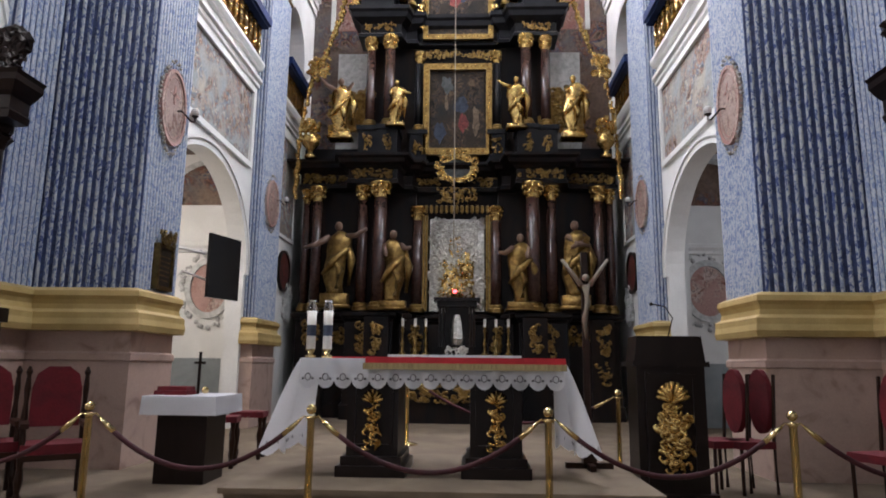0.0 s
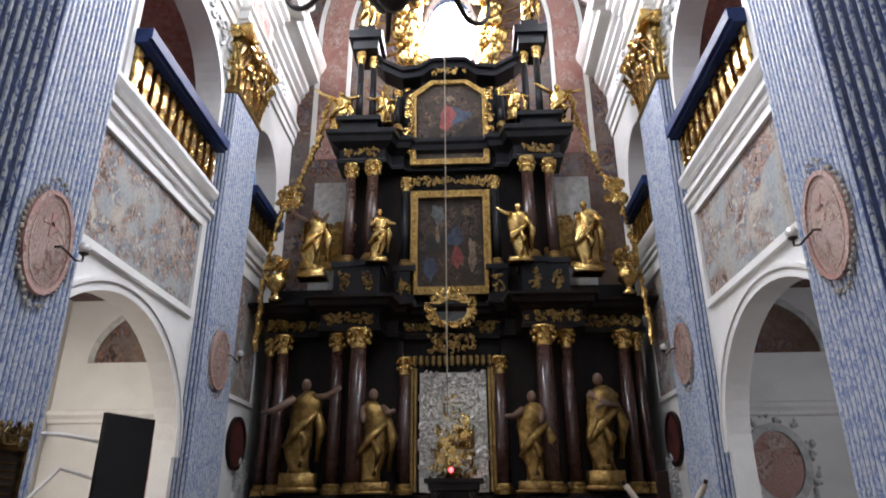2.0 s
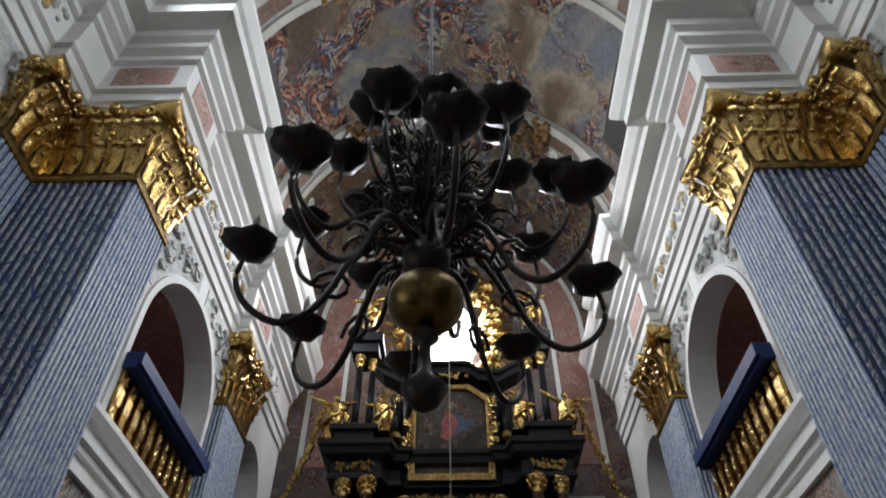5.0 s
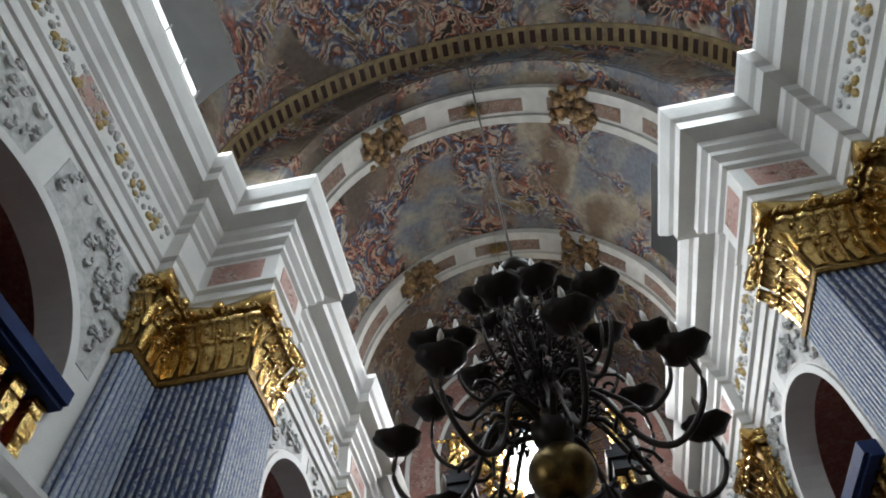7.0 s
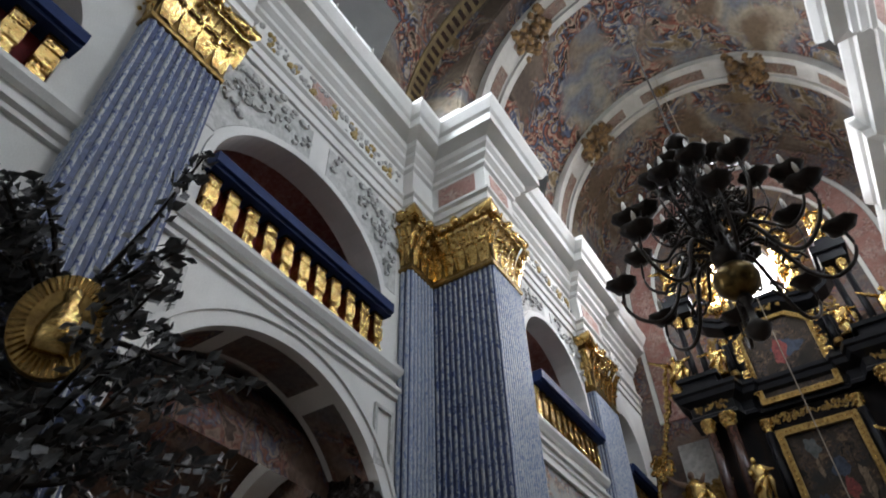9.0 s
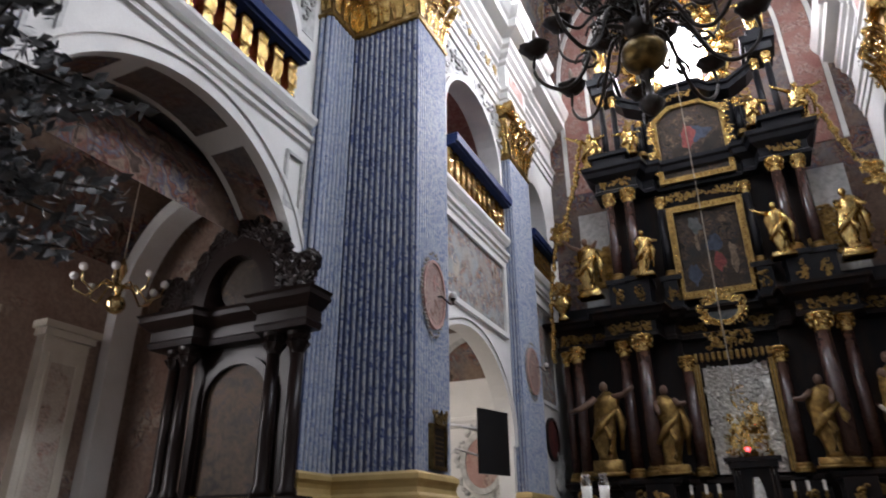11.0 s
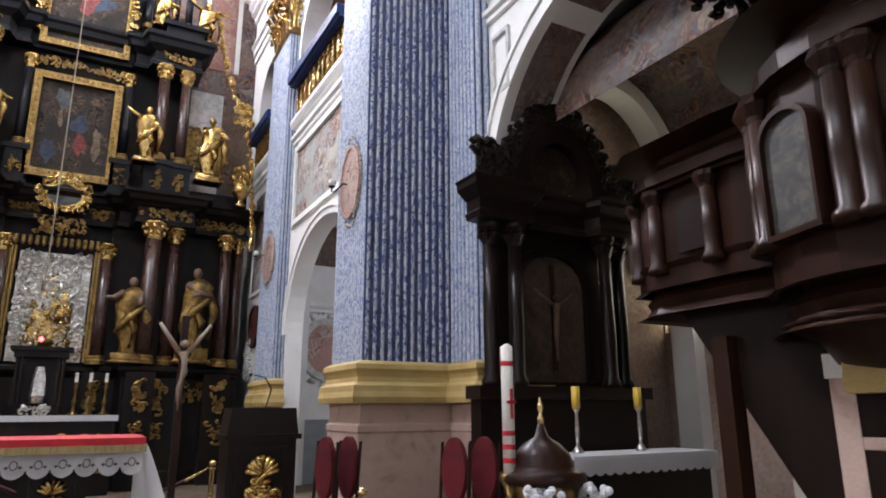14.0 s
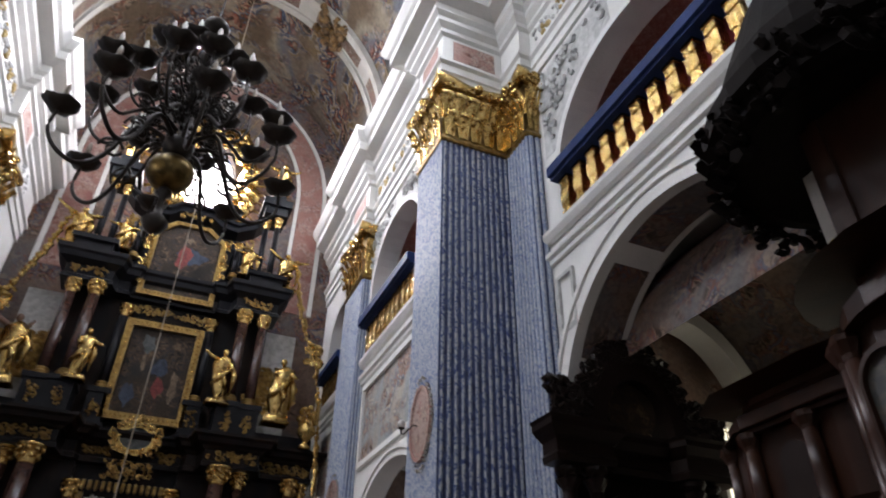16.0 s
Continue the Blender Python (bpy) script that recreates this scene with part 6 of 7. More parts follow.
# ---- lectern and processional cross ----
le = thing("lectern", "black wooden lectern with gilded shell and flower carving", "lectern", at=(2.52, 9.6, ZF))
le.scale = (0.86, 0.86, 0.905)
part("body", boxes((-0.42, 0.42, 0.0, 0.5, 0.12, 1.58)), NEARBLACK, le)
part("foot", boxes((-0.5, 0.5, -0.06, 0.56, 0, 0.12)), NEARBLACK, le)
part("cornice", boxes((-0.47, 0.47, -0.05, 0.55, 1.56, 1.62)), NEARBLACK, le)
part("book_rest", made(slab, [(-0.44, 1.62), (0.44, 1.62), (0.4, 1.92), (-0.4, 1.92)], "y", 0.0, 0.45), NEARBLACK, le)
part("front_panel", made(frame_ring, rect(-0.32, 0.32, 0.25, 1.48), rect(-0.26, 0.26, 0.31, 1.42), "y", -0.03, 0.01), NEARBLACK, le)
bm = bmesh.new()
r = random.Random(6)
for k in range(9):
    a = math.pi * (k + 0.5) / 9
    tube(bm, [(0, -0.02, 1.15), (0.09 * math.cos(a), -0.06, 1.17 + 0.1 * math.sin(a)), (0.2 * math.cos(a), -0.03, 1.18 + 0.2 * math.sin(a))], [0.015, 0.03, 0.035], 6)
scrolls(bm, (0, -0.01, 0.75), 0.3, 0.75, 70, r, r=(0.035, 0.06))
for k in range(12):
    a = 2 * math.pi * k / 12
    ball(bm, (0.08 * math.cos(a), -0.05, 0.85 + 0.08 * math.sin(a)), 0.035, 8)
ball(bm, (0, -0.05, 0.85), 0.06, 10)
tagged(part("gilded_carving", bm, GOLD, le, "gilded shell and sunflower carving", True), kind="stuff")
bm = bmesh.new()
tube(bm, [(0.1, 0.4, 1.9), (0.12, 0.2, 2.15), (0.0, 0.1, 2.28), (-0.18, 0.0, 2.3)], 0.008)
ball(bm, (-0.2, 0.0, 2.3), 0.025, 8)
part("microphone", bm, IRON, le, "thin black gooseneck microphone")

cx = thing("processional_cross", "wooden cross on a stand with a pale carved corpus", "crucifix", at=(1.7, 10.0, ZPL))
cx.scale = (1.05, 1.05, 1.03)
bm = bmesh.new()
box(bm, -0.035, 0.035, -0.02, 0.03, 0.1, 2.36)
tube(bm, [(0, 0.01, 1.85), (-0.26, 0.01, 2.3)], 0.014)
tube(bm, [(0, 0.01, 1.85), (0.28, 0.01, 2.3)], 0.014)
part("cross", bm, WALNUT, cx)
part("stand", boxes((-0.25, 0.25, -0.03, 0.03, 0, 0.06), (-0.03, 0.03, -0.25, 0.25, 0, 0.06), (-0.07, 0.07, -0.07, 0.07, 0.05, 0.3)), WALNUT, cx)
bm = bmesh.new()
tube(bm, [(0.0, -0.05, 1.38), (-0.02, -0.08, 1.6), (0.02, -0.06, 1.78), (0, -0.06, 1.98)], [0.02, 0.032, 0.034, 0.048], 8)
tube(bm, [(-0.05, -0.06, 1.98), (-0.25, -0.05, 2.27)], [0.03, 0.018], 6)
tube(bm, [(0.05, -0.06, 1.98), (0.25, -0.05, 2.27)], [0.03, 0.018], 6)
ball(bm, (0.0, -0.08, 2.06), 0.042, 10)
part("corpus", bm, IVORY, cx, "plain pale carved corpus", True)

# ---- chairs, stools, credence table ----
def armchair(m, arms=True):
    t = thing("armchair", "dark carved wooden armchair with red velvet seat and back", "chair", "red chairs")
    part("seat", boxes((-0.3, 0.3, -0.27, 0.27, 0.46, 0.56)), VELVET, t)
    part("seat_frame", boxes((-0.31, 0.31, -0.28, 0.28, 0.4, 0.46)), WALNUT, t)
    pts = [(-0.24, 0.7), (0.24, 0.7), (0.24, 1.1), (0.2, 1.26), (0.1, 1.34), (-0.1, 1.34), (-0.2, 1.26), (-0.24, 1.1)]
    part("backrest", made(slab, pts, "y", 0.22, 0.3), VELVET, t)
    for x in (-0.28, 0.28):
        part("back_post", made(lathe, [(0.025, 0.0), (0.028, 0.4), (0.025, 0.7), (0.035, 0.8), (0.022, 0.95), (0.032, 1.1), (0.02, 1.24), (0.035, 1.28), (0.01, 1.34)], (x, 0.26, 0), 8), WALNUT, t)
        part("front_leg", made(lathe, [(0.03, 0), (0.04, 0.06), (0.025, 0.1), (0.045, 0.22), (0.028, 0.34), (0.035, 0.42)], (x, -0.24, 0), 8), WALNUT, t)
        if arms:
            part("armrest", boxes((x - 0.04, x + 0.04, -0.28, 0.26, 0.72, 0.77)), WALNUT, t)
            part("arm_post", made(lathe, [(0.02, 0.5), (0.03, 0.6), (0.02, 0.72)], (x, -0.22, 0), 8), WALNUT, t)
    t.matrix_world = m
    return t


armchair(pose(-4.02, 9.35, ZF, 0, 0, 35))
armchair(pose(-4.75, 9.3, ZF, 0, 0, 40))


def side_chair(m):
    t = thing("side_chair", "dark wooden chair with narrow oval red upholstered back", "chair", "red chairs")
    part("seat", boxes((-0.22, 0.22, -0.22, 0.22, 0.43, 0.5)), VELVET, t)
    part("backrest", made(slab, oval(0, 0.88, 0.17, 0.32, 20), "y", 0.2, 0.27), VELVET, t)
    bm = bmesh.new()
    for x in (-0.2, 0.2):
        tube(bm, [(x, 0.22, 0), (x, 0.21, 0.5), (x, 0.26, 1.15)], 0.02)
    part("back_frame", bm, WALNUT, t)
    for x in (-0.19, 0.19):
        part("front_leg", made(tube, [(x, -0.19, 0), (x, -0.19, 0.44)], 0.02), WALNUT, t)
    t.matrix_world = m
    return t


for px, py, turn in ((3.3, 10.45, -75), (3.58, 10.4, -75), (4.5, 9.3, -70), (4.9, 9.25, -65)):
    side_chair(pose(px, py, ZF, 0, 0, turn) @ Matrix.Diagonal((1.05, 1.05, 1.16, 1)))


def stool(m):
    t = thing("stool", "dark turned wooden stool with a red velvet top", "stool", "red stools")
    part("cushion", boxes((-0.25, 0.25, -0.18, 0.18, 0.6, 0.68)), VELVET, t)
    for x in (-0.2, 0.2):
        for y in (-0.14, 0.14):
            part("leg", made(lathe, [(0.03, 0), (0.045, 0.08), (0.025, 0.14), (0.045, 0.35), (0.025, 0.48), (0.04, 0.6)], (x, y, 0), 8), WALNUT, t)
    t.matrix_world = m
    return t


stool(pose(-3.05, 11.5, ZF, 0, 0, 10))
stool(pose(-2.95, 12.4, ZF, 0, 0, 5))
cd = thing("credence_table", "small dark side table", "table", at=(-3.02, 10.45, ZF))
part("frame", boxes((-0.3, 0.3, -0.25, 0.35, 0.0, 0.95)), NEARBLACK, cd)
part("tabletop", boxes((-0.4, 0.4, -0.35, 0.45, 0.95, 0.99)), NEARBLACK, cd)
cc = thing("table_cloth", "white cloth over the side table", "tablecloth", at=(-3.02, 10.45, ZF))
part("top", boxes((-0.44, 0.44, -0.39, 0.49, 0.995, 1.01)), LINEN, cc)
bm = bmesh.new()
n = 80
P = [(-0.44, -0.39), (0.44, -0.39), (0.44, 0.49), (-0.44, 0.49)]
for (x0, y0), (x1, y1) in zip(P, P[1:] + P[:1]):
    a = [bm.verts.new((x0 + (x1 - x0) * i / n, y0 + (y1 - y0) * i / n, 1.01)) for i in range(n + 1)]
    b = [bm.verts.new(((x0 + (x1 - x0) * i / n) * 1.03, (y0 + (y1 - y0) * i / n) * 1.03, 0.8 - 0.012 * abs(math.sin(i * 0.9)))) for i in range(n + 1)]
    for i in range(n):
        bm.faces.new((a[i], a[i + 1], b[i + 1], b[i]))
part("hanging_edge", bm, LINEN, cc)
bk = thing("red_book", "two red bound books lying on the white cloth", "book", at=(-3.22, 10.4, ZF + 1.01))
part("lower_book", boxes((-0.2, 0.2, -0.14, 0.14, 0.0, 0.05)), VELVET, bk)
part("upper_book", boxes((-0.17, 0.19, -0.12, 0.13, 0.052, 0.1)), VELVET, bk)
sc = thing("small_crucifix", "dark standing table crucifix", "crucifix", at=(-3.0, 10.55, ZF + 1.01))
part("cross", boxes((-0.015, 0.015, -0.01, 0.01, 0.0, 0.52), (-0.07, 0.07, -0.01, 0.01, 0.37, 0.4)), NEARBLACK, sc)
bb = thing("brass_bell", "small round brass altar bell", "bell", at=(-2.85, 10.4, ZF + 1.01))
part("dome", made(ball, (0, 0, 0.06), 0.045, 12), BRASS, bb, "", True)


# ---- side altars in the aisles ----
def side_altar(s):
    t = thing("side_altar", "tall black carved side altar with columns and a curved crest", "altar", "side altars")
    X = lambda a: s * a
    bx = lambda a, b, y0, y1, z0, z1: (X(a), X(b), y0, y1, z0, z1)
    part("base", boxes(bx(5.05, 8.1, 9.15, 9.4, 0.75, 2.35), bx(5.7, 8.1, 9.4, 9.95, 0.75, 2.35)), NEARBLACK, t)
    part("base_cornice", boxes(bx(4.98, 8.17, 9.05, 9.42, 2.35, 2.52)), NEARBLACK, t)
    part("base_plinth", boxes(bx(4.98, 8.17, 9.05, 9.42, ZF, 0.75)), NEARBLACK, t)
    part("back_panel", boxes(bx(5.6, 7.6, 9.48, 9.95, 2.52, 4.95)), NEARBLACK, t)
    for a in (5.35, 5.72, 7.48, 7.85):
        y = 9.3 if a in (5.35, 7.85) else 9.2
        part("column_shaft", made(lathe, [(0.15, 2.52), (0.15, 2.6), (0.11, 2.66), (0.112, 3.3), (0.095, 4.55)], (X(a), y, 0), 16), NEARBLACK, t, "glossy black column", True)
        bm = made(lathe, [(0.1, 4.5), (0.11, 4.54), (0.15, 4.62), (0.17, 4.66), (0.13, 4.7), (0.18, 4.76), (0.18, 4.82)], (X(a), y, 0), 24)
        for v in bm.verts:
            if 4.58 < v.co.z < 4.72:
                d = v.co - Vector((X(a), y, v.co.z))
                v.co += d * 0.14 * math.cos(8 * math.atan2(d.y, d.x))
        part("column_capital", bm, NEARBLACK, t)
    path = [(5.0, 9.36), (5.0, 9.0), (5.95, 9.0), (6.05, 9.25), (7.15, 9.25), (7.25, 9.0), (8.2, 9.0), (8.2, 9.36)]
    pth = [(X(a), y) for a, y in path]
    if s < 0:
        pth = pth[::-1]
    part("entablature", made(sweep, pth, [(-0.4, 4.8), (0.0, 4.82), (0.03, 4.9), (0.0, 4.94), (0.0, 5.1), (0.06, 5.14), (0.12, 5.2), (0.16, 5.24), (0.16, 5.32), (0.2, 5.36), (-0.45, 5.4)]), NEARBLACK, t)
    bm = bmesh.new()
    arch_band(bm, "y", 9.38, 9.52, X(6.6), 0.62, 4.0, 0.5, 0.14, 2.6)
    part("niche_arch", bm, NEARBLACK, t)
    part("niche_painting", made(slab, [(X(6.6) + 0.62 * math.cos(math.pi * i / 14), 4.0 + 0.5 * math.sin(math.pi * i / 14)) for i in range(15)] + [(X(6.6) - 0.62, 2.6), (X(6.6) + 0.62, 2.6)], "y", 9.47, 9.49), OILDARK, t, "very dark painted panel")
    r = random.Random(9)
    bm = bmesh.new()
    bow = [(rr * math.cos(k * math.pi / 20), rr * math.sin(k * math.pi / 20)) for rr, ks in ((0.86, range(21)), (0.62, range(20, -1, -1))) for k in ks]
    slab(bm, [(X(6.6) + u, 5.45 + 1.25 * w) for u, w in bow], "y", 9.1, 9.6)
    part("crest_arch", bm, NEARBLACK, t)
    part("crest_painting", made(slab, oval(X(6.6), 5.85, 0.48, 0.5, 20), "y", 9.3, 9.34), OILMID, t, "dim round crest painting")
    bm = bmesh.new()
    for k in range(150):
        a = r.uniform(0.05, 3.09)
        rr = r.uniform(0.8, 1.12)
        scrolls(bm, (X(6.6) + rr * math.cos(a), 9.2, 5.4 + 1.3 * rr * math.sin(a)), 0.1, 0.1, 2, r, r=(0.06, 0.11))
    for e in (-1, 1):
        for k in range(34):
            scrolls(bm, (X(6.6) + e * (1.3 + r.uniform(-0.3, 0.3)), 9.15, 5.45 + r.uniform(0, 0.5)), 0.08, 0.08, 2, r, r=(0.05, 0.11))
    tagged(part("crest_carving", bm, NEARBLACK, t, "black carved leaf crest"), kind="stuff")
    part("altar_step", boxes(bx(5.2, 8.0, 8.0, 9.1, ZF, 0.66)), STONE, t)
    t.location = (s * (0.5 if s > 0 else 0.4), 0.7, 0)
    t.scale = (0.97, 1.0, 1.0)
    m = thing("side_altar_table", "side altar table with a white cloth", "altar", "side altar tables")
    part("block", boxes(bx(5.6, 7.9, 8.35, 9.03, 0.66, 1.62)), NEARBLACK, m)
    part("cloth", boxes(bx(5.5, 8.0, 8.3, 9.04, 1.622, 1.66)), LINEN, m, "white linen cloth")
    edge = [(5.5 + 2.5 * i / 160, 1.46 - 0.035 * abs(math.sin(math.pi * i / 10))) for i in range(161)]
    part("cloth_drop", made(slab, [(X(u), w) for u, w in edge + [(8.0, 1.66), (5.5, 1.66)]], "y", 8.288, 8.298), LINEN, m, "scalloped cloth edge")
    m.location = (s * 0.5, 0.45, 0)
    return t


for side, s in SIDES:
    side_altar(s)
    for a in (6.25, 7.35):
        y = thing("yellow_candle", "thick yellow candle on a slim pale candlestick", "candle", "yellow candles", at=(s * (a + 0.2), 9.2, 1.66))
        part("stick", made(lathe, [(0.08, 0), (0.07, 0.03), (0.02, 0.1), (0.03, 0.3), (0.018, 0.5), (0.05, 0.56)], (0, 0, 0), 10), SILVER, y, "", True)
        part("wax", made(lathe, [(0.055, 0.56), (0.055, 0.84)], (0, 0, 0), 12), YWAX, y, "", True)
cr = thing("wall_crucifix", "dim brown crucifix inside the side altar niche", "crucifix", at=(0.3, 0.7, 0))
part("cross", boxes((6.57, 6.63, 9.42, 9.46, 2.75, 4.35)), WALNUT, cr)
bm = bmesh.new()
tube(bm, [(6.6, 9.38, 2.9), (6.58, 9.36, 3.3), (6.6, 9.36, 3.75)], [0.022, 0.042, 0.06], 8)
tube(bm, [(6.56, 9.37, 3.72), (6.25, 9.4, 3.95)], [0.025, 0.015], 6)
tube(bm, [(6.64, 9.37, 3.72), (6.95, 9.4, 3.95)], [0.025, 0.015], 6)
ball(bm, (6.6, 9.35, 3.84), 0.055, 10)
part("corpus", bm, FLESH, cr, "plain brown carved corpus", True)

# ---- font, paschal candle ----
ft = thing("baptismal_font", "brown and gold baptismal font with a domed lid", "font", at=(3.6, 6.2, ZF))
ft.scale = (0.57, 0.57, 1.18)
part("bowl", made(lathe, [(0.1, 0.5), (0.16, 0.6), (0.4, 0.86), (0.43, 0.98), (0.43, 1.03)], (0, 0, 0), 24), DARKBRASS, ft, "", True)
part("lid", made(lathe, [(0.5, 1.03), (0.53, 1.05), (0.52, 1.085), (0.42, 1.1), (0.38, 1.13), (0.34, 1.19), (0.22, 1.25), (0.09, 1.285), (0.04, 1.36)], (0, 0, 0), 24), WALNUT, ft, "brown domed lid", True)
part("finial", made(lathe, [(0.03, 1.35), (0.05, 1.39), (0.02, 1.42), (0.045, 1.46), (0.01, 1.52)], (0, 0, 0), 12), BRASS, ft, "brass finial", True)
part("stem", made(lathe, [(0.26, 0), (0.26, 0.06), (0.12, 0.12), (0.09, 0.3), (0.13, 0.42), (0.1, 0.52)], (0, 0, 0), 16), DARKBRASS, ft, "", True)
for k in range(4):
    a = k * math.pi / 2 + 0.5
    part("gilded_bracket", made(tube, [(0.1 * math.cos(a), 0.1 * math.sin(a), 0.3), (0.3 * math.cos(a), 0.3 * math.sin(a), 0.45), (0.24 * math.cos(a), 0.24 * math.sin(a), 0.66), (0.36 * math.cos(a), 0.36 * math.sin(a), 0.8)], [0.03, 0.05, 0.04, 0.03], 7), GOLD, ft)
bm = bmesh.new()
tube(bm, [(-0.14 + 0.06 * math.cos(0.8 * j) * (1 - j / 14), -0.16, 1.18 + 0.06 * (1 - j / 14) * math.sin(0.8 * j)) for j in range(13)], 0.02, 6)
part("lid_scroll", bm, GOLD, ft)
pc = thing("paschal_candle", "tall white candle with red painted cross and marks", "candle", at=(3.36, 6.25, ZF))
pc.scale = (1.0, 1.0, 1.125)
part("stand", made(lathe, [(0.16, 0), (0.16, 0.04), (0.04, 0.1), (0.03, 0.6), (0.07, 0.9), (0.03, 1.0), (0.07, 1.14)], (0, 0, 0), 12), DARKBRASS, pc, "", True)
part("wax", made(lathe, [(0.043, 1.14), (0.043, 1.9), (0.01, 1.92)], (0, 0, 0), 14), WAX, pc, "", True)
part("red_cross", boxes((-0.01, 0.01, -0.05, -0.038, 1.46, 1.64), (-0.035, 0.035, -0.05, -0.036, 1.55, 1.57)), RED, pc, "red cross mark")
for zz in (1.2, 1.28, 1.36, 1.78):
    part("red_band", made(lathe, [(0.0445, zz), (0.0445, zz + 0.03)], (0, 0, 0), 14), RED, pc)
fl = thing("white_flowers", "white flower heads beside the font", "flowers")
bm = bmesh.new()
r = random.Random(1)
for cxx, cyy in ((3.4, 5.95), (3.82, 5.95)):
    for k in range(40):
        ball(bm, (cxx + r.uniform(-0.09, 0.09), cyy + r.uniform(-0.09, 0.09), 1.62 + r.uniform(-0.09, 0.09)), 0.03, 6)
    tube(bm, [(cxx, cyy, ZF), (cxx, cyy, 1.55)], 0.015)
part("blossom", bm, LINEN, fl)

# ---- pulpit on the nave pier ----
pu = thing("pulpit", "large dark walnut pulpit with columns and arched painted panels", "pulpit")
PC = Vector((5.75, 4.1))


def prow(r, n=9, a0=95, a1=235):
    return [(PC.x + r * math.cos(radians(a0 + (a1 - a0) * i / n)), PC.y + r * math.sin(radians(a0 + (a1 - a0) * i / n))) for i in range(n + 1)]


stair = [(6.3, 6.65), (5.3, 6.65), (5.08, 6.3), (5.05, 5.3), (5.12, 4.75)]
path = prow(1.15)[::-1]
stairs = stair[::-1]
part("parapet", made(sweep, path, [(-0.06, 2.75), (0.0, 2.75), (0.0, 4.7), (-0.06, 4.7)]), WALNUT, pu)
part("lower_moulding", made(sweep, path, [(-0.05, 2.35), (0.02, 2.38), (0.1, 2.5), (0.06, 2.6), (0.14, 2.7), (0.18, 2.76), (0.18, 2.84), (0.08, 2.92), (0.04, 3.1), (-0.05, 3.12)]), WALNUT, pu)
part("upper_cornice", made(sweep, path, [(-0.1, 4.62), (0.06, 4.64), (0.06, 4.74), (0.02, 4.78), (0.02, 4.98), (0.1, 5.04), (0.16, 5.08), (0.16, 5.14), (0.24, 5.2), (0.24, 5.28), (-0.25, 5.3)]), WALNUT, pu)
bm = bmesh.new()
lathe(bm, [(0.06, 1.45), (0.2, 1.5), (0.22, 1.62), (0.4, 1.68), (0.42, 1.8), (0.56, 1.86), (0.6, 2.0), (0.8, 2.08), (0.9, 2.3), (1.14, 2.45)], (PC.x, PC.y, 0), 28)
part("stair_parapet", made(sweep, stairs, [(-0.06, 3.05), (0.0, 3.05), (0.0, 4.3), (-0.06, 4.3)]), WALNUT, pu)
part("stair_lower_moulding", made(sweep, stairs, [(-0.05, 2.75), (0.02, 2.78), (0.08, 2.88), (0.05, 2.96), (0.12, 3.06), (0.14, 3.14), (0.05, 3.22), (-0.05, 3.34)]), WALNUT, pu)
part("stair_cornice", made(sweep, stairs, [(-0.1, 4.2), (0.05, 4.22), (0.05, 4.32), (0.02, 4.36), (0.02, 4.5), (0.09, 4.55), (0.14, 4.6), (0.18, 4.66), (0.18, 4.74), (-0.2, 4.76)]), WALNUT, pu)
part("hanging_bowl", bm, WALNUT, pu, "stepped tapering bowl", True)
part("stair_underside", made(slab, [(4.3, 2.9), (6.2, 2.9), (4.95, 0.5), (4.3, 0.5)], "x", 5.3, 6.1), NEARBLACK, pu, "dark sloping stair soffit")
allp = prow(1.18, 36)
for i in (3, 10, 12, 22, 24, 33):
    x, y = allp[i]
    part("column_shaft", made(lathe, [(0.13, 3.12), (0.13, 3.2), (0.09, 3.26), (0.092, 3.7), (0.078, 4.42)], (x, y, 0), 14), WALNUT, pu, "polished walnut column", True)
    part("column_capital", made(lathe, [(0.08, 4.4), (0.09, 4.46), (0.14, 4.58), (0.14, 4.64)], (x, y, 0), 12, 0.08), WALNUT, pu)
for x, y in ((5.0, 5.5), (5.22, 6.55), (5.04, 6.15)):
    part("column_shaft", made(lathe, [(0.1, 3.22), (0.1, 3.28), (0.07, 3.34), (0.072, 3.6), (0.06, 4.06)], (x, y, 0), 14), WALNUT, pu, "", True)
    part("column_capital", made(lathe, [(0.06, 4.04), (0.07, 4.08), (0.11, 4.16), (0.11, 4.22)], (x, y, 0), 12, 0.08), WALNUT, pu)
for i0, i1 in ((4.2, 9.0), (13.4, 20.6), (25.4, 31.6)):
    am = radians(95 + 140 * ((i0 + i1) / 2) / 36)
    w = 1.17 * radians(140 * (i1 - i0) / 36) / 2 * 0.82
    o = Vector((PC.x + 1.15 * math.cos(am), PC.y + 1.15 * math.sin(am), 0))
    m = Matrix.Translation(o) @ Matrix.Rotation(am + math.pi / 2, 4, "Z")
    pts = [(w * math.cos(math.pi * k / 14), 4.05 + min(w, 0.32) * math.sin(math.pi * k / 14)) for k in range(15)] + [(-w, 3.2), (w, 3.2)]
    big = [(p[0] * 1.14, 3.75 + (p[1] - 3.75) * 1.1) for p in pts]
    a = part("painted_panel", made(slab, pts, "y", -0.06, -0.02), painted("pulpit_panel_oil", [(0.003, 0.004, 0.004), (0.008, 0.009, 0.008), (0.02, 0.022, 0.019), (0.06, 0.046, 0.03), (0.02, 0.007, 0.006)], 2.0), pu, "dim arched figure painting")
    b = part("panel_frame", made(frame_ring, big, pts, "y", -0.1, 0.0), WALNUT, pu)
    a.matrix_basis, b.matrix_basis = m, m
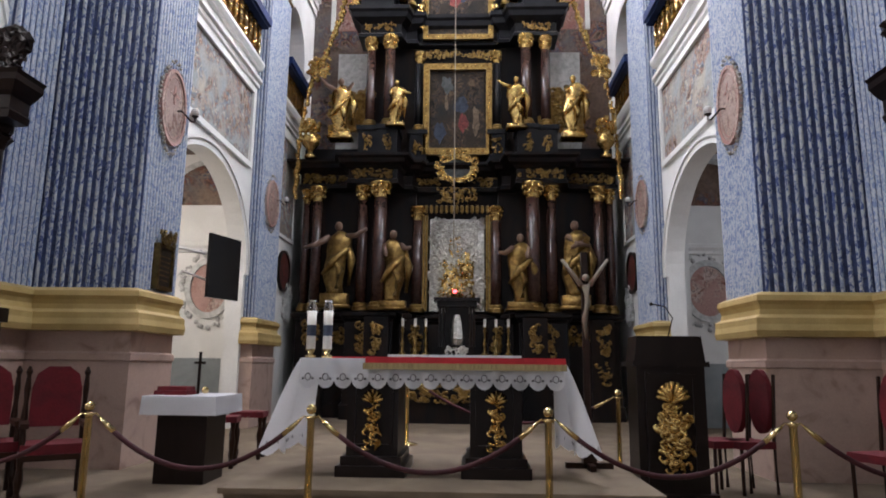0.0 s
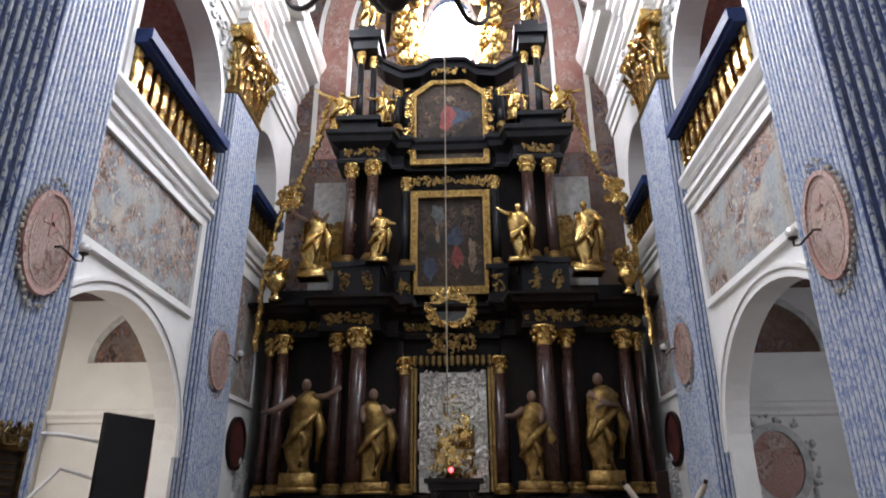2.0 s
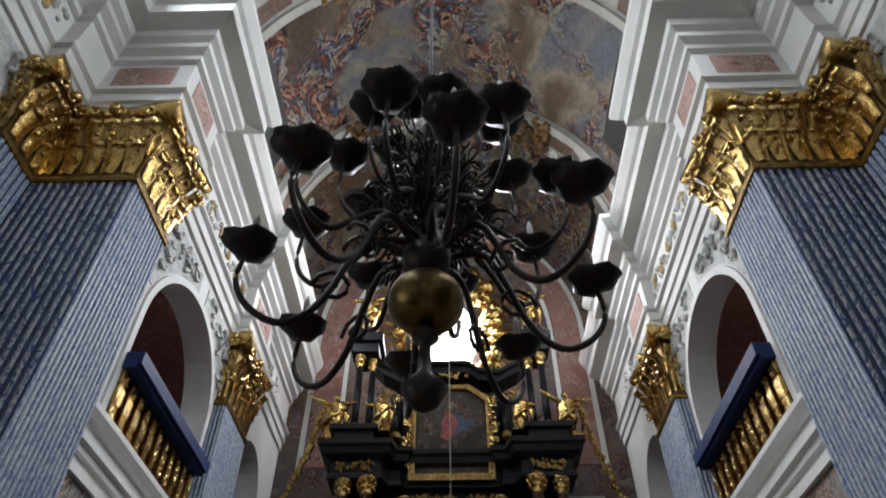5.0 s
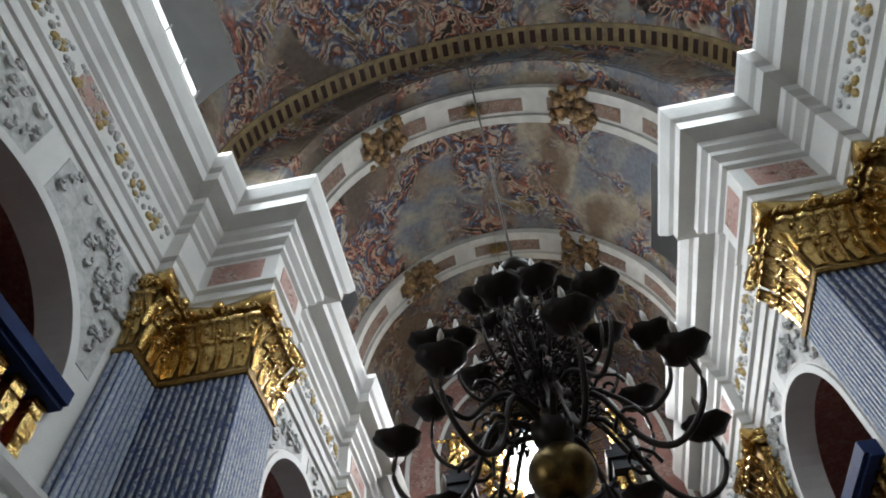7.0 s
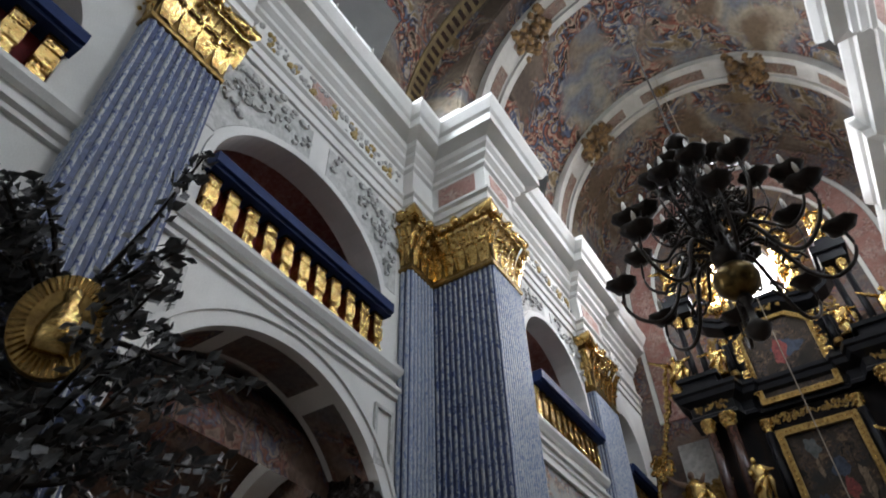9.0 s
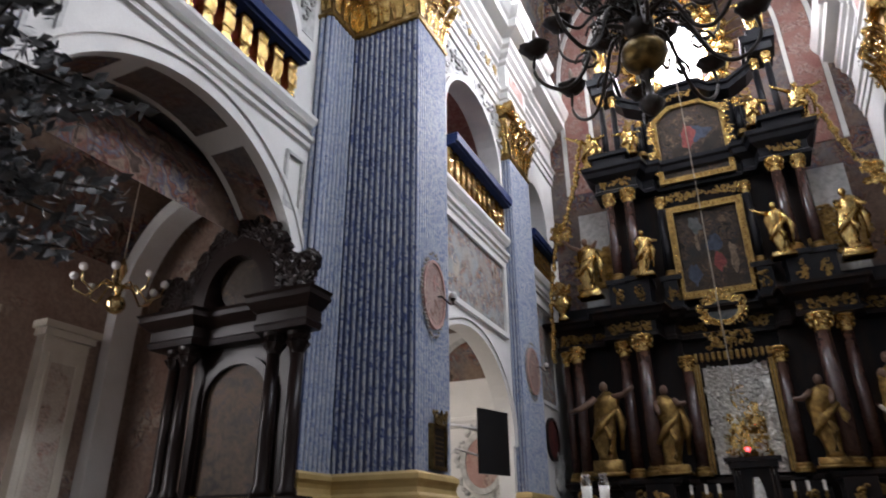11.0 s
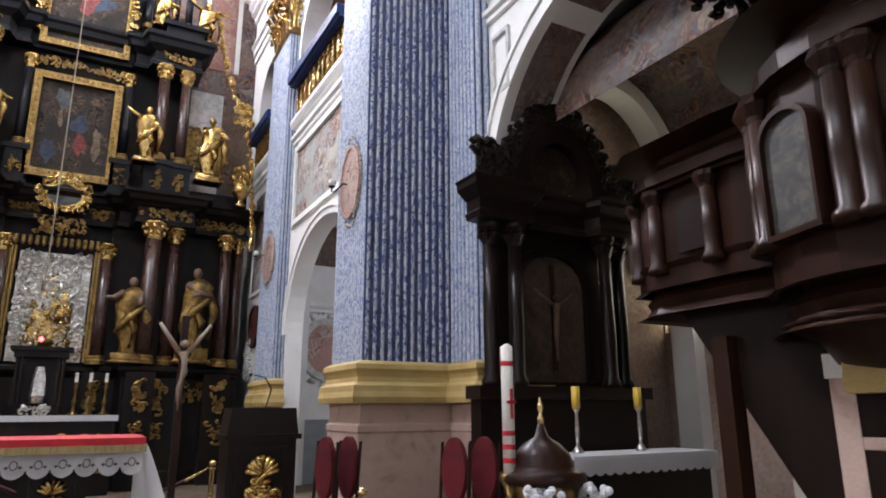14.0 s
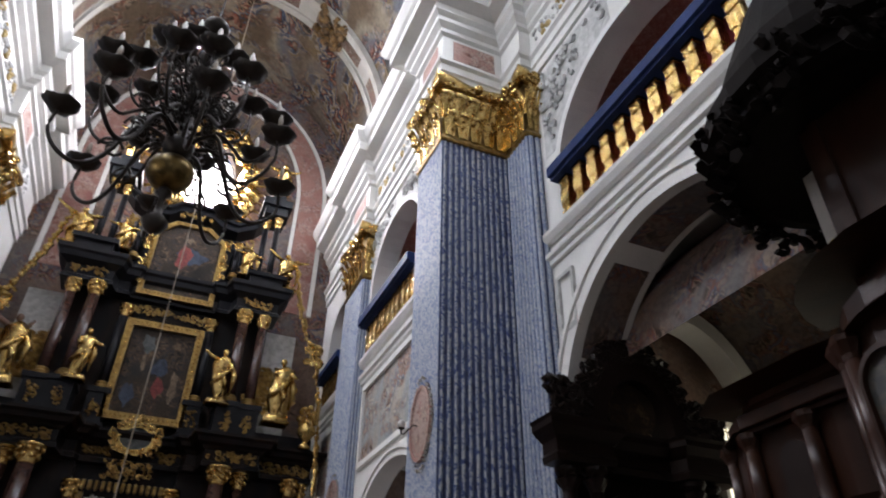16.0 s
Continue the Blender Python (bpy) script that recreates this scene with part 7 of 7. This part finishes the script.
part("arched_recess", made(slab, [(5.7 + 0.16 * math.cos(math.pi * k / 10), 3.8 + 0.2 * math.sin(math.pi * k / 10)) for k in range(11)] + [(5.54, 3.4), (5.86, 3.4)], "x", 4.99, 5.06), NEARBLACK, pu)
part("canopy_soffit", made(lathe, [(0.3, 7.25), (1.35, 7.1), (1.5, 7.14), (1.52, 7.3), (1.62, 7.36), (1.64, 7.56), (1.44, 7.66), (1.36, 8.2), (1.15, 8.8), (0.9, 9.5), (0.35, 10.0)], (PC.x + 0.05, PC.y + 0.25, 0.1), 28), MATTEBLACK, pu, "dark sounding board")
bm = bmesh.new()
r = random.Random(12)
for k in range(130):
    a = radians(r.uniform(60, 270))
    scrolls(bm, (PC.x + 0.05 + 1.58 * math.cos(a), PC.y + 0.25 + 1.58 * math.sin(a), 7.4 + r.uniform(-0.5, 0.35)), 0.1, 0.1, 1, r, r=(0.06, 0.12))
tagged(part("canopy_carving", bm, MATTEBLACK, pu, "black carved fringe of the sounding board"), kind="stuff")
part("back_panel", boxes((5.02, 5.16, 2.7, 4.72, 4.9, 7.3), (4.98, 5.02, 2.9, 3.0, 4.9, 7.3), (4.98, 5.02, 4.5, 4.6, 4.9, 7.3)), WALNUT, pu)
part("stair_post", boxes((5.17, 5.33, 5.6, 5.76, -0.44, 2.45)), WALNUT, pu, "square dark wooden post")
pu.location, pu.scale = (0.35, 0.5, 0.85), (1.0, 1.0, 0.8)
wb = thing("white_pilaster_block", "white stucco impost block above the pulpit stair", "ornament", kind="structure")
part("block", boxes((5.92, 6.85, YNB, 5.66, 5.54, 6.75), (5.84, 6.9, YNB, 5.72, 5.42, 5.54)), WHITE, wb)


# ---- chandelier ----
def smooth_line(pts, k):
    """Catmull-Rom curve through flat points, k steps a span."""
    out = []
    for i in range(len(pts) - 1):
        p0, p1, p2, p3 = pts[max(i - 1, 0)], pts[i], pts[i + 1], pts[min(i + 2, len(pts) - 1)]
        for j in range(k):
            f = j / k
            out.append(tuple(0.5 * (2 * b + (c - a) * f + (2 * a - 5 * b + 4 * c - d) * f * f + (3 * b - a - 3 * c + d) * f ** 3) for a, b, c, d in zip(p0, p1, p2, p3)))
    return out + [pts[-1]]


ch = thing("chandelier", "large dark brass chandelier with many curling candle arms", "chandelier", at=(-0.08, 9.0, 7.2))
ch.scale = (0.76, 0.76, 0.82)
part("globe", made(ball, (0, 0, 0), 0.35, 24, 0.79), DARKBRASS, ch, "tarnished brass globe", True)
part("pendant", made(lathe, [(0.01, -1.05), (0.12, -0.98), (0.2, -0.85), (0.06, -0.7), (0.05, -0.45), (0.12, -0.38), (0.1, -0.3)], (0, 0, 0), 14), IRON, ch, "", True)
part("stem", made(lathe, [(0.1, 0.3), (0.22, 0.4), (0.24, 0.55), (0.08, 0.65), (0.07, 1.2), (0.14, 1.3), (0.08, 1.45), (0.06, 2.3), (0.16, 2.4), (0.1, 2.55), (0.05, 3.1)], (0, 0, 0), 14), IRON, ch, "", True)
part("top_cup", made(lathe, [(0.05, 3.0), (0.2, 3.1), (0.24, 3.2), (0.2, 3.28), (0.05, 3.3)], (0, 0, 0), 18), IRON, ch, "", True)
part("suspension_rod", made(tube, [(0, 0, 3.25), (0, 0, 20.1)], 0.02), IRON, ch)
rng = random.Random(21)
for tier, (count, reach, zroot, zdip, ztip, rr) in enumerate(((8, 1.7, 0.5, -0.35, 0.5, 0.04), (8, 1.4, 0.75, 0.4, 1.35, 0.035), (8, 0.95, 1.2, 0.95, 1.9, 0.03), (4, 0.5, 1.5, 1.5, 2.45, 0.026))):
    for k in range(count):
        a = 2 * math.pi * (k + 0.5 * (tier % 2) + 0.22) / count
        c, sn = math.cos(a), math.sin(a)
        prof = [(0.1, zroot), (0.35 * reach, zroot + 0.12), (0.55 * reach, zdip + 0.25), (0.72 * reach, zdip), (0.9 * reach, zdip + 0.12), (reach, zdip + 0.4), (0.98 * reach, ztip - 0.12)]
        prof = smooth_line(prof, 4)
        bm = bmesh.new()
        tube(bm, [(p * c, p * sn, z) for p, z in prof], [rr * (1 - 0.4 * j / len(prof)) for j in range(len(prof))], 7)
        tube(bm, [((0.5 * reach + 0.2 * (1 - j / 15) * math.cos(0.7 * j)) * c, (0.5 * reach + 0.2 * (1 - j / 15) * math.cos(0.7 * j)) * sn, zdip + 0.42 + 0.2 * (1 - j / 15) * math.sin(0.7 * j)) for j in range(14)], rr * 0.6, 5)
        tube(bm, [((0.28 * reach + 0.14 * (1 - j / 15) * math.cos(2 - 0.7 * j)) * c, (0.28 * reach + 0.14 * (1 - j / 15) * math.cos(2 - 0.7 * j)) * sn, zroot + 0.3 + 0.16 * (1 - j / 15) * math.sin(2 - 0.7 * j)) for j in range(14)], rr * 0.55, 5)
        arm = part("arm", bm, IRON, ch, "", True)
        bm = bmesh.new()
        lathe(bm, [(0.03, ztip - 0.16), (0.17, ztip - 0.1), (0.25, ztip - 0.03), (0.24, ztip - 0.01), (0.06, ztip - 0.06), (0.05, ztip + 0.04)], (0.98 * reach * c, 0.98 * reach * sn, 0), 22, 0.11)
        part("drip_pan", bm, IRON, arm, "", True)
        part("candle", made(lathe, [(0.035, ztip), (0.035, ztip + 0.28), (0.012, ztip + 0.36)], (0.98 * reach * c, 0.98 * reach * sn, 0), 8), WAX if tier else IVORY, arm, "", True)
bm = bmesh.new()
for k in range(130):
    a = rng.uniform(0, 6.283)
    p0 = rng.uniform(0.08, 0.75)
    z = rng.uniform(0.6, 2.2)
    q = rng.uniform(0.08, 0.2)
    tube(bm, [((p0 + q * (1 - j / 12) * math.cos(0.8 * j + z)) * math.cos(a), (p0 + q * (1 - j / 12) * math.cos(0.8 * j + z)) * math.sin(a), z + q * (1 - j / 12) * math.sin(0.8 * j + z)) for j in range(11)], 0.016, 4)
tagged(part("scrollwork", bm, IRON, ch, "dense dark scrolled ironwork"), kind="stuff")
hc = thing("hanging_cord", "thin pale cord hanging before the high altar", "cord")
part("cord", made(tube, [(0.0, 17.0, 4.5), (0.0, 17.0, 22.75)], 0.012), IVORY, hc)

# ---- brass chandelier in the left aisle, linden branches on the left pier ----
sm = thing("small_chandelier", "polished brass chandelier hanging in the side aisle", "chandelier", at=(-8.7, 9.2, 5.7))
part("globe", made(ball, (0, 0, -0.2), 0.16, 16), BRASS, sm, "", True)
part("stem", made(lathe, [(0.03, -0.05), (0.08, 0.05), (0.03, 0.2), (0.09, 0.4), (0.02, 0.6)], (0, 0, 0), 12), BRASS, sm, "", True)
part("rod", made(tube, [(0, 0, 0.5), (0, 0, 2.6)], 0.012), IVORY, sm)
for k in range(8):
    a = k * math.pi / 4
    c, sn = math.cos(a), math.sin(a)
    arm = part("arm", made(tube, [(p * c, p * sn, z) for p, z in ((0.05, 0.1), (0.25, 0.15), (0.45, -0.1), (0.65, 0.0), (0.68, 0.15))], 0.02, 6), BRASS, sm, "", True)
    part("bulb", made(ball, (0.68 * c, 0.68 * sn, 0.22), 0.07, 10), PORC, arm)
tr = thing("linden_tree_sculpture", "dark metal linden tree sculpture on the pier with gilded oval", "sculpture")
bm = bmesh.new()
tube(bm, [(-5.45, 4.5, 0.3), (-5.4, 4.45, 2.5), (-5.35, 4.45, 4.2), (-5.3, 4.4, 6.2)], [0.3, 0.24, 0.18, 0.1], 10)
tips = []
r = random.Random(33)
for k in range(64):
    a = r.uniform(0, 6.283)
    z0 = r.uniform(4.2, 6.2)
    L = r.uniform(0.8, 1.9)
    d = Vector((0.75 * math.cos(a) + 0.25, math.sin(a) * 0.9, r.uniform(-0.3, 0.8)))
    p0 = Vector((-5.35, 4.45, z0))
    pts = [p0 + d * (L * f) + Vector((0, 0, -0.18 * f * f)) + Vector((r.uniform(-1, 1), r.uniform(-1, 1), r.uniform(-1, 1))) * 0.05 for f in (0, 0.33, 0.66, 1)]
    tube(bm, pts, [0.04, 0.03, 0.02, 0.01], 5)
    tips += [pts[1].lerp(pts[2], r.random()) for _ in range(6)] + [pts[2].lerp(pts[3], r.random()) for _ in range(12)] + [pts[3]]
part("trunk", bm, IRON, tr, "black branching trunk")
bm = bmesh.new()
for p in tips:
    for k in range(3):
        c = p + Vector((r.uniform(-1, 1), r.uniform(-1, 1), r.uniform(-1, 1))) * 0.11
        n = Vector((r.uniform(-1, 1), r.uniform(-1, 1), r.uniform(-1, 1))).normalized()
        u = n.orthogonal().normalized() * r.uniform(0.045, 0.085)
        v = n.cross(u) * 0.8
        vs = [bm.verts.new(q) for q in (c - u, c - v * 0.8 + u * 0.1 + n * 0.01, c + u * 1.2, c + v * 0.8 + u * 0.1 + n * 0.01)]
        bm.faces.new((vs[0], vs[1], vs[2]))
        bm.faces.new((vs[0], vs[2], vs[3]))
tagged(part("leaves", bm, LEAF, tr, "small dark metal leaves"), kind="stuff")
md = thing("gilded_oval", "gilded rayed oval with a plain gilded relief among leaves", "ornament")
O = oval(0, 0, 0.36, 0.5, 30)
a = part("disc", made(slab, O, "y", -0.03, 0.03), GOLDD, md)
bm = bmesh.new()
for k in range(44):
    t = 2 * math.pi * k / 44
    tube(bm, [(0.24 * math.cos(t), -0.035, 0.34 * math.sin(t)), (0.35 * math.cos(t), -0.035, 0.49 * math.sin(t))], 0.012, 4)
b = part("rays", bm, GOLD, md)
bm = bmesh.new()
lathe(bm, [(0.14, -0.3), (0.16, -0.1), (0.11, 0.1), (0.06, 0.18), (0.075, 0.25), (0.06, 0.33), (0.01, 0.36)], (0, -0.06, 0), 14, 0.07, 0.5)
part("plain_relief", bm, GOLD, md, "", True)
md.matrix_world = pose(-4.7, 4.15, 5.5, 0, 0, 62)
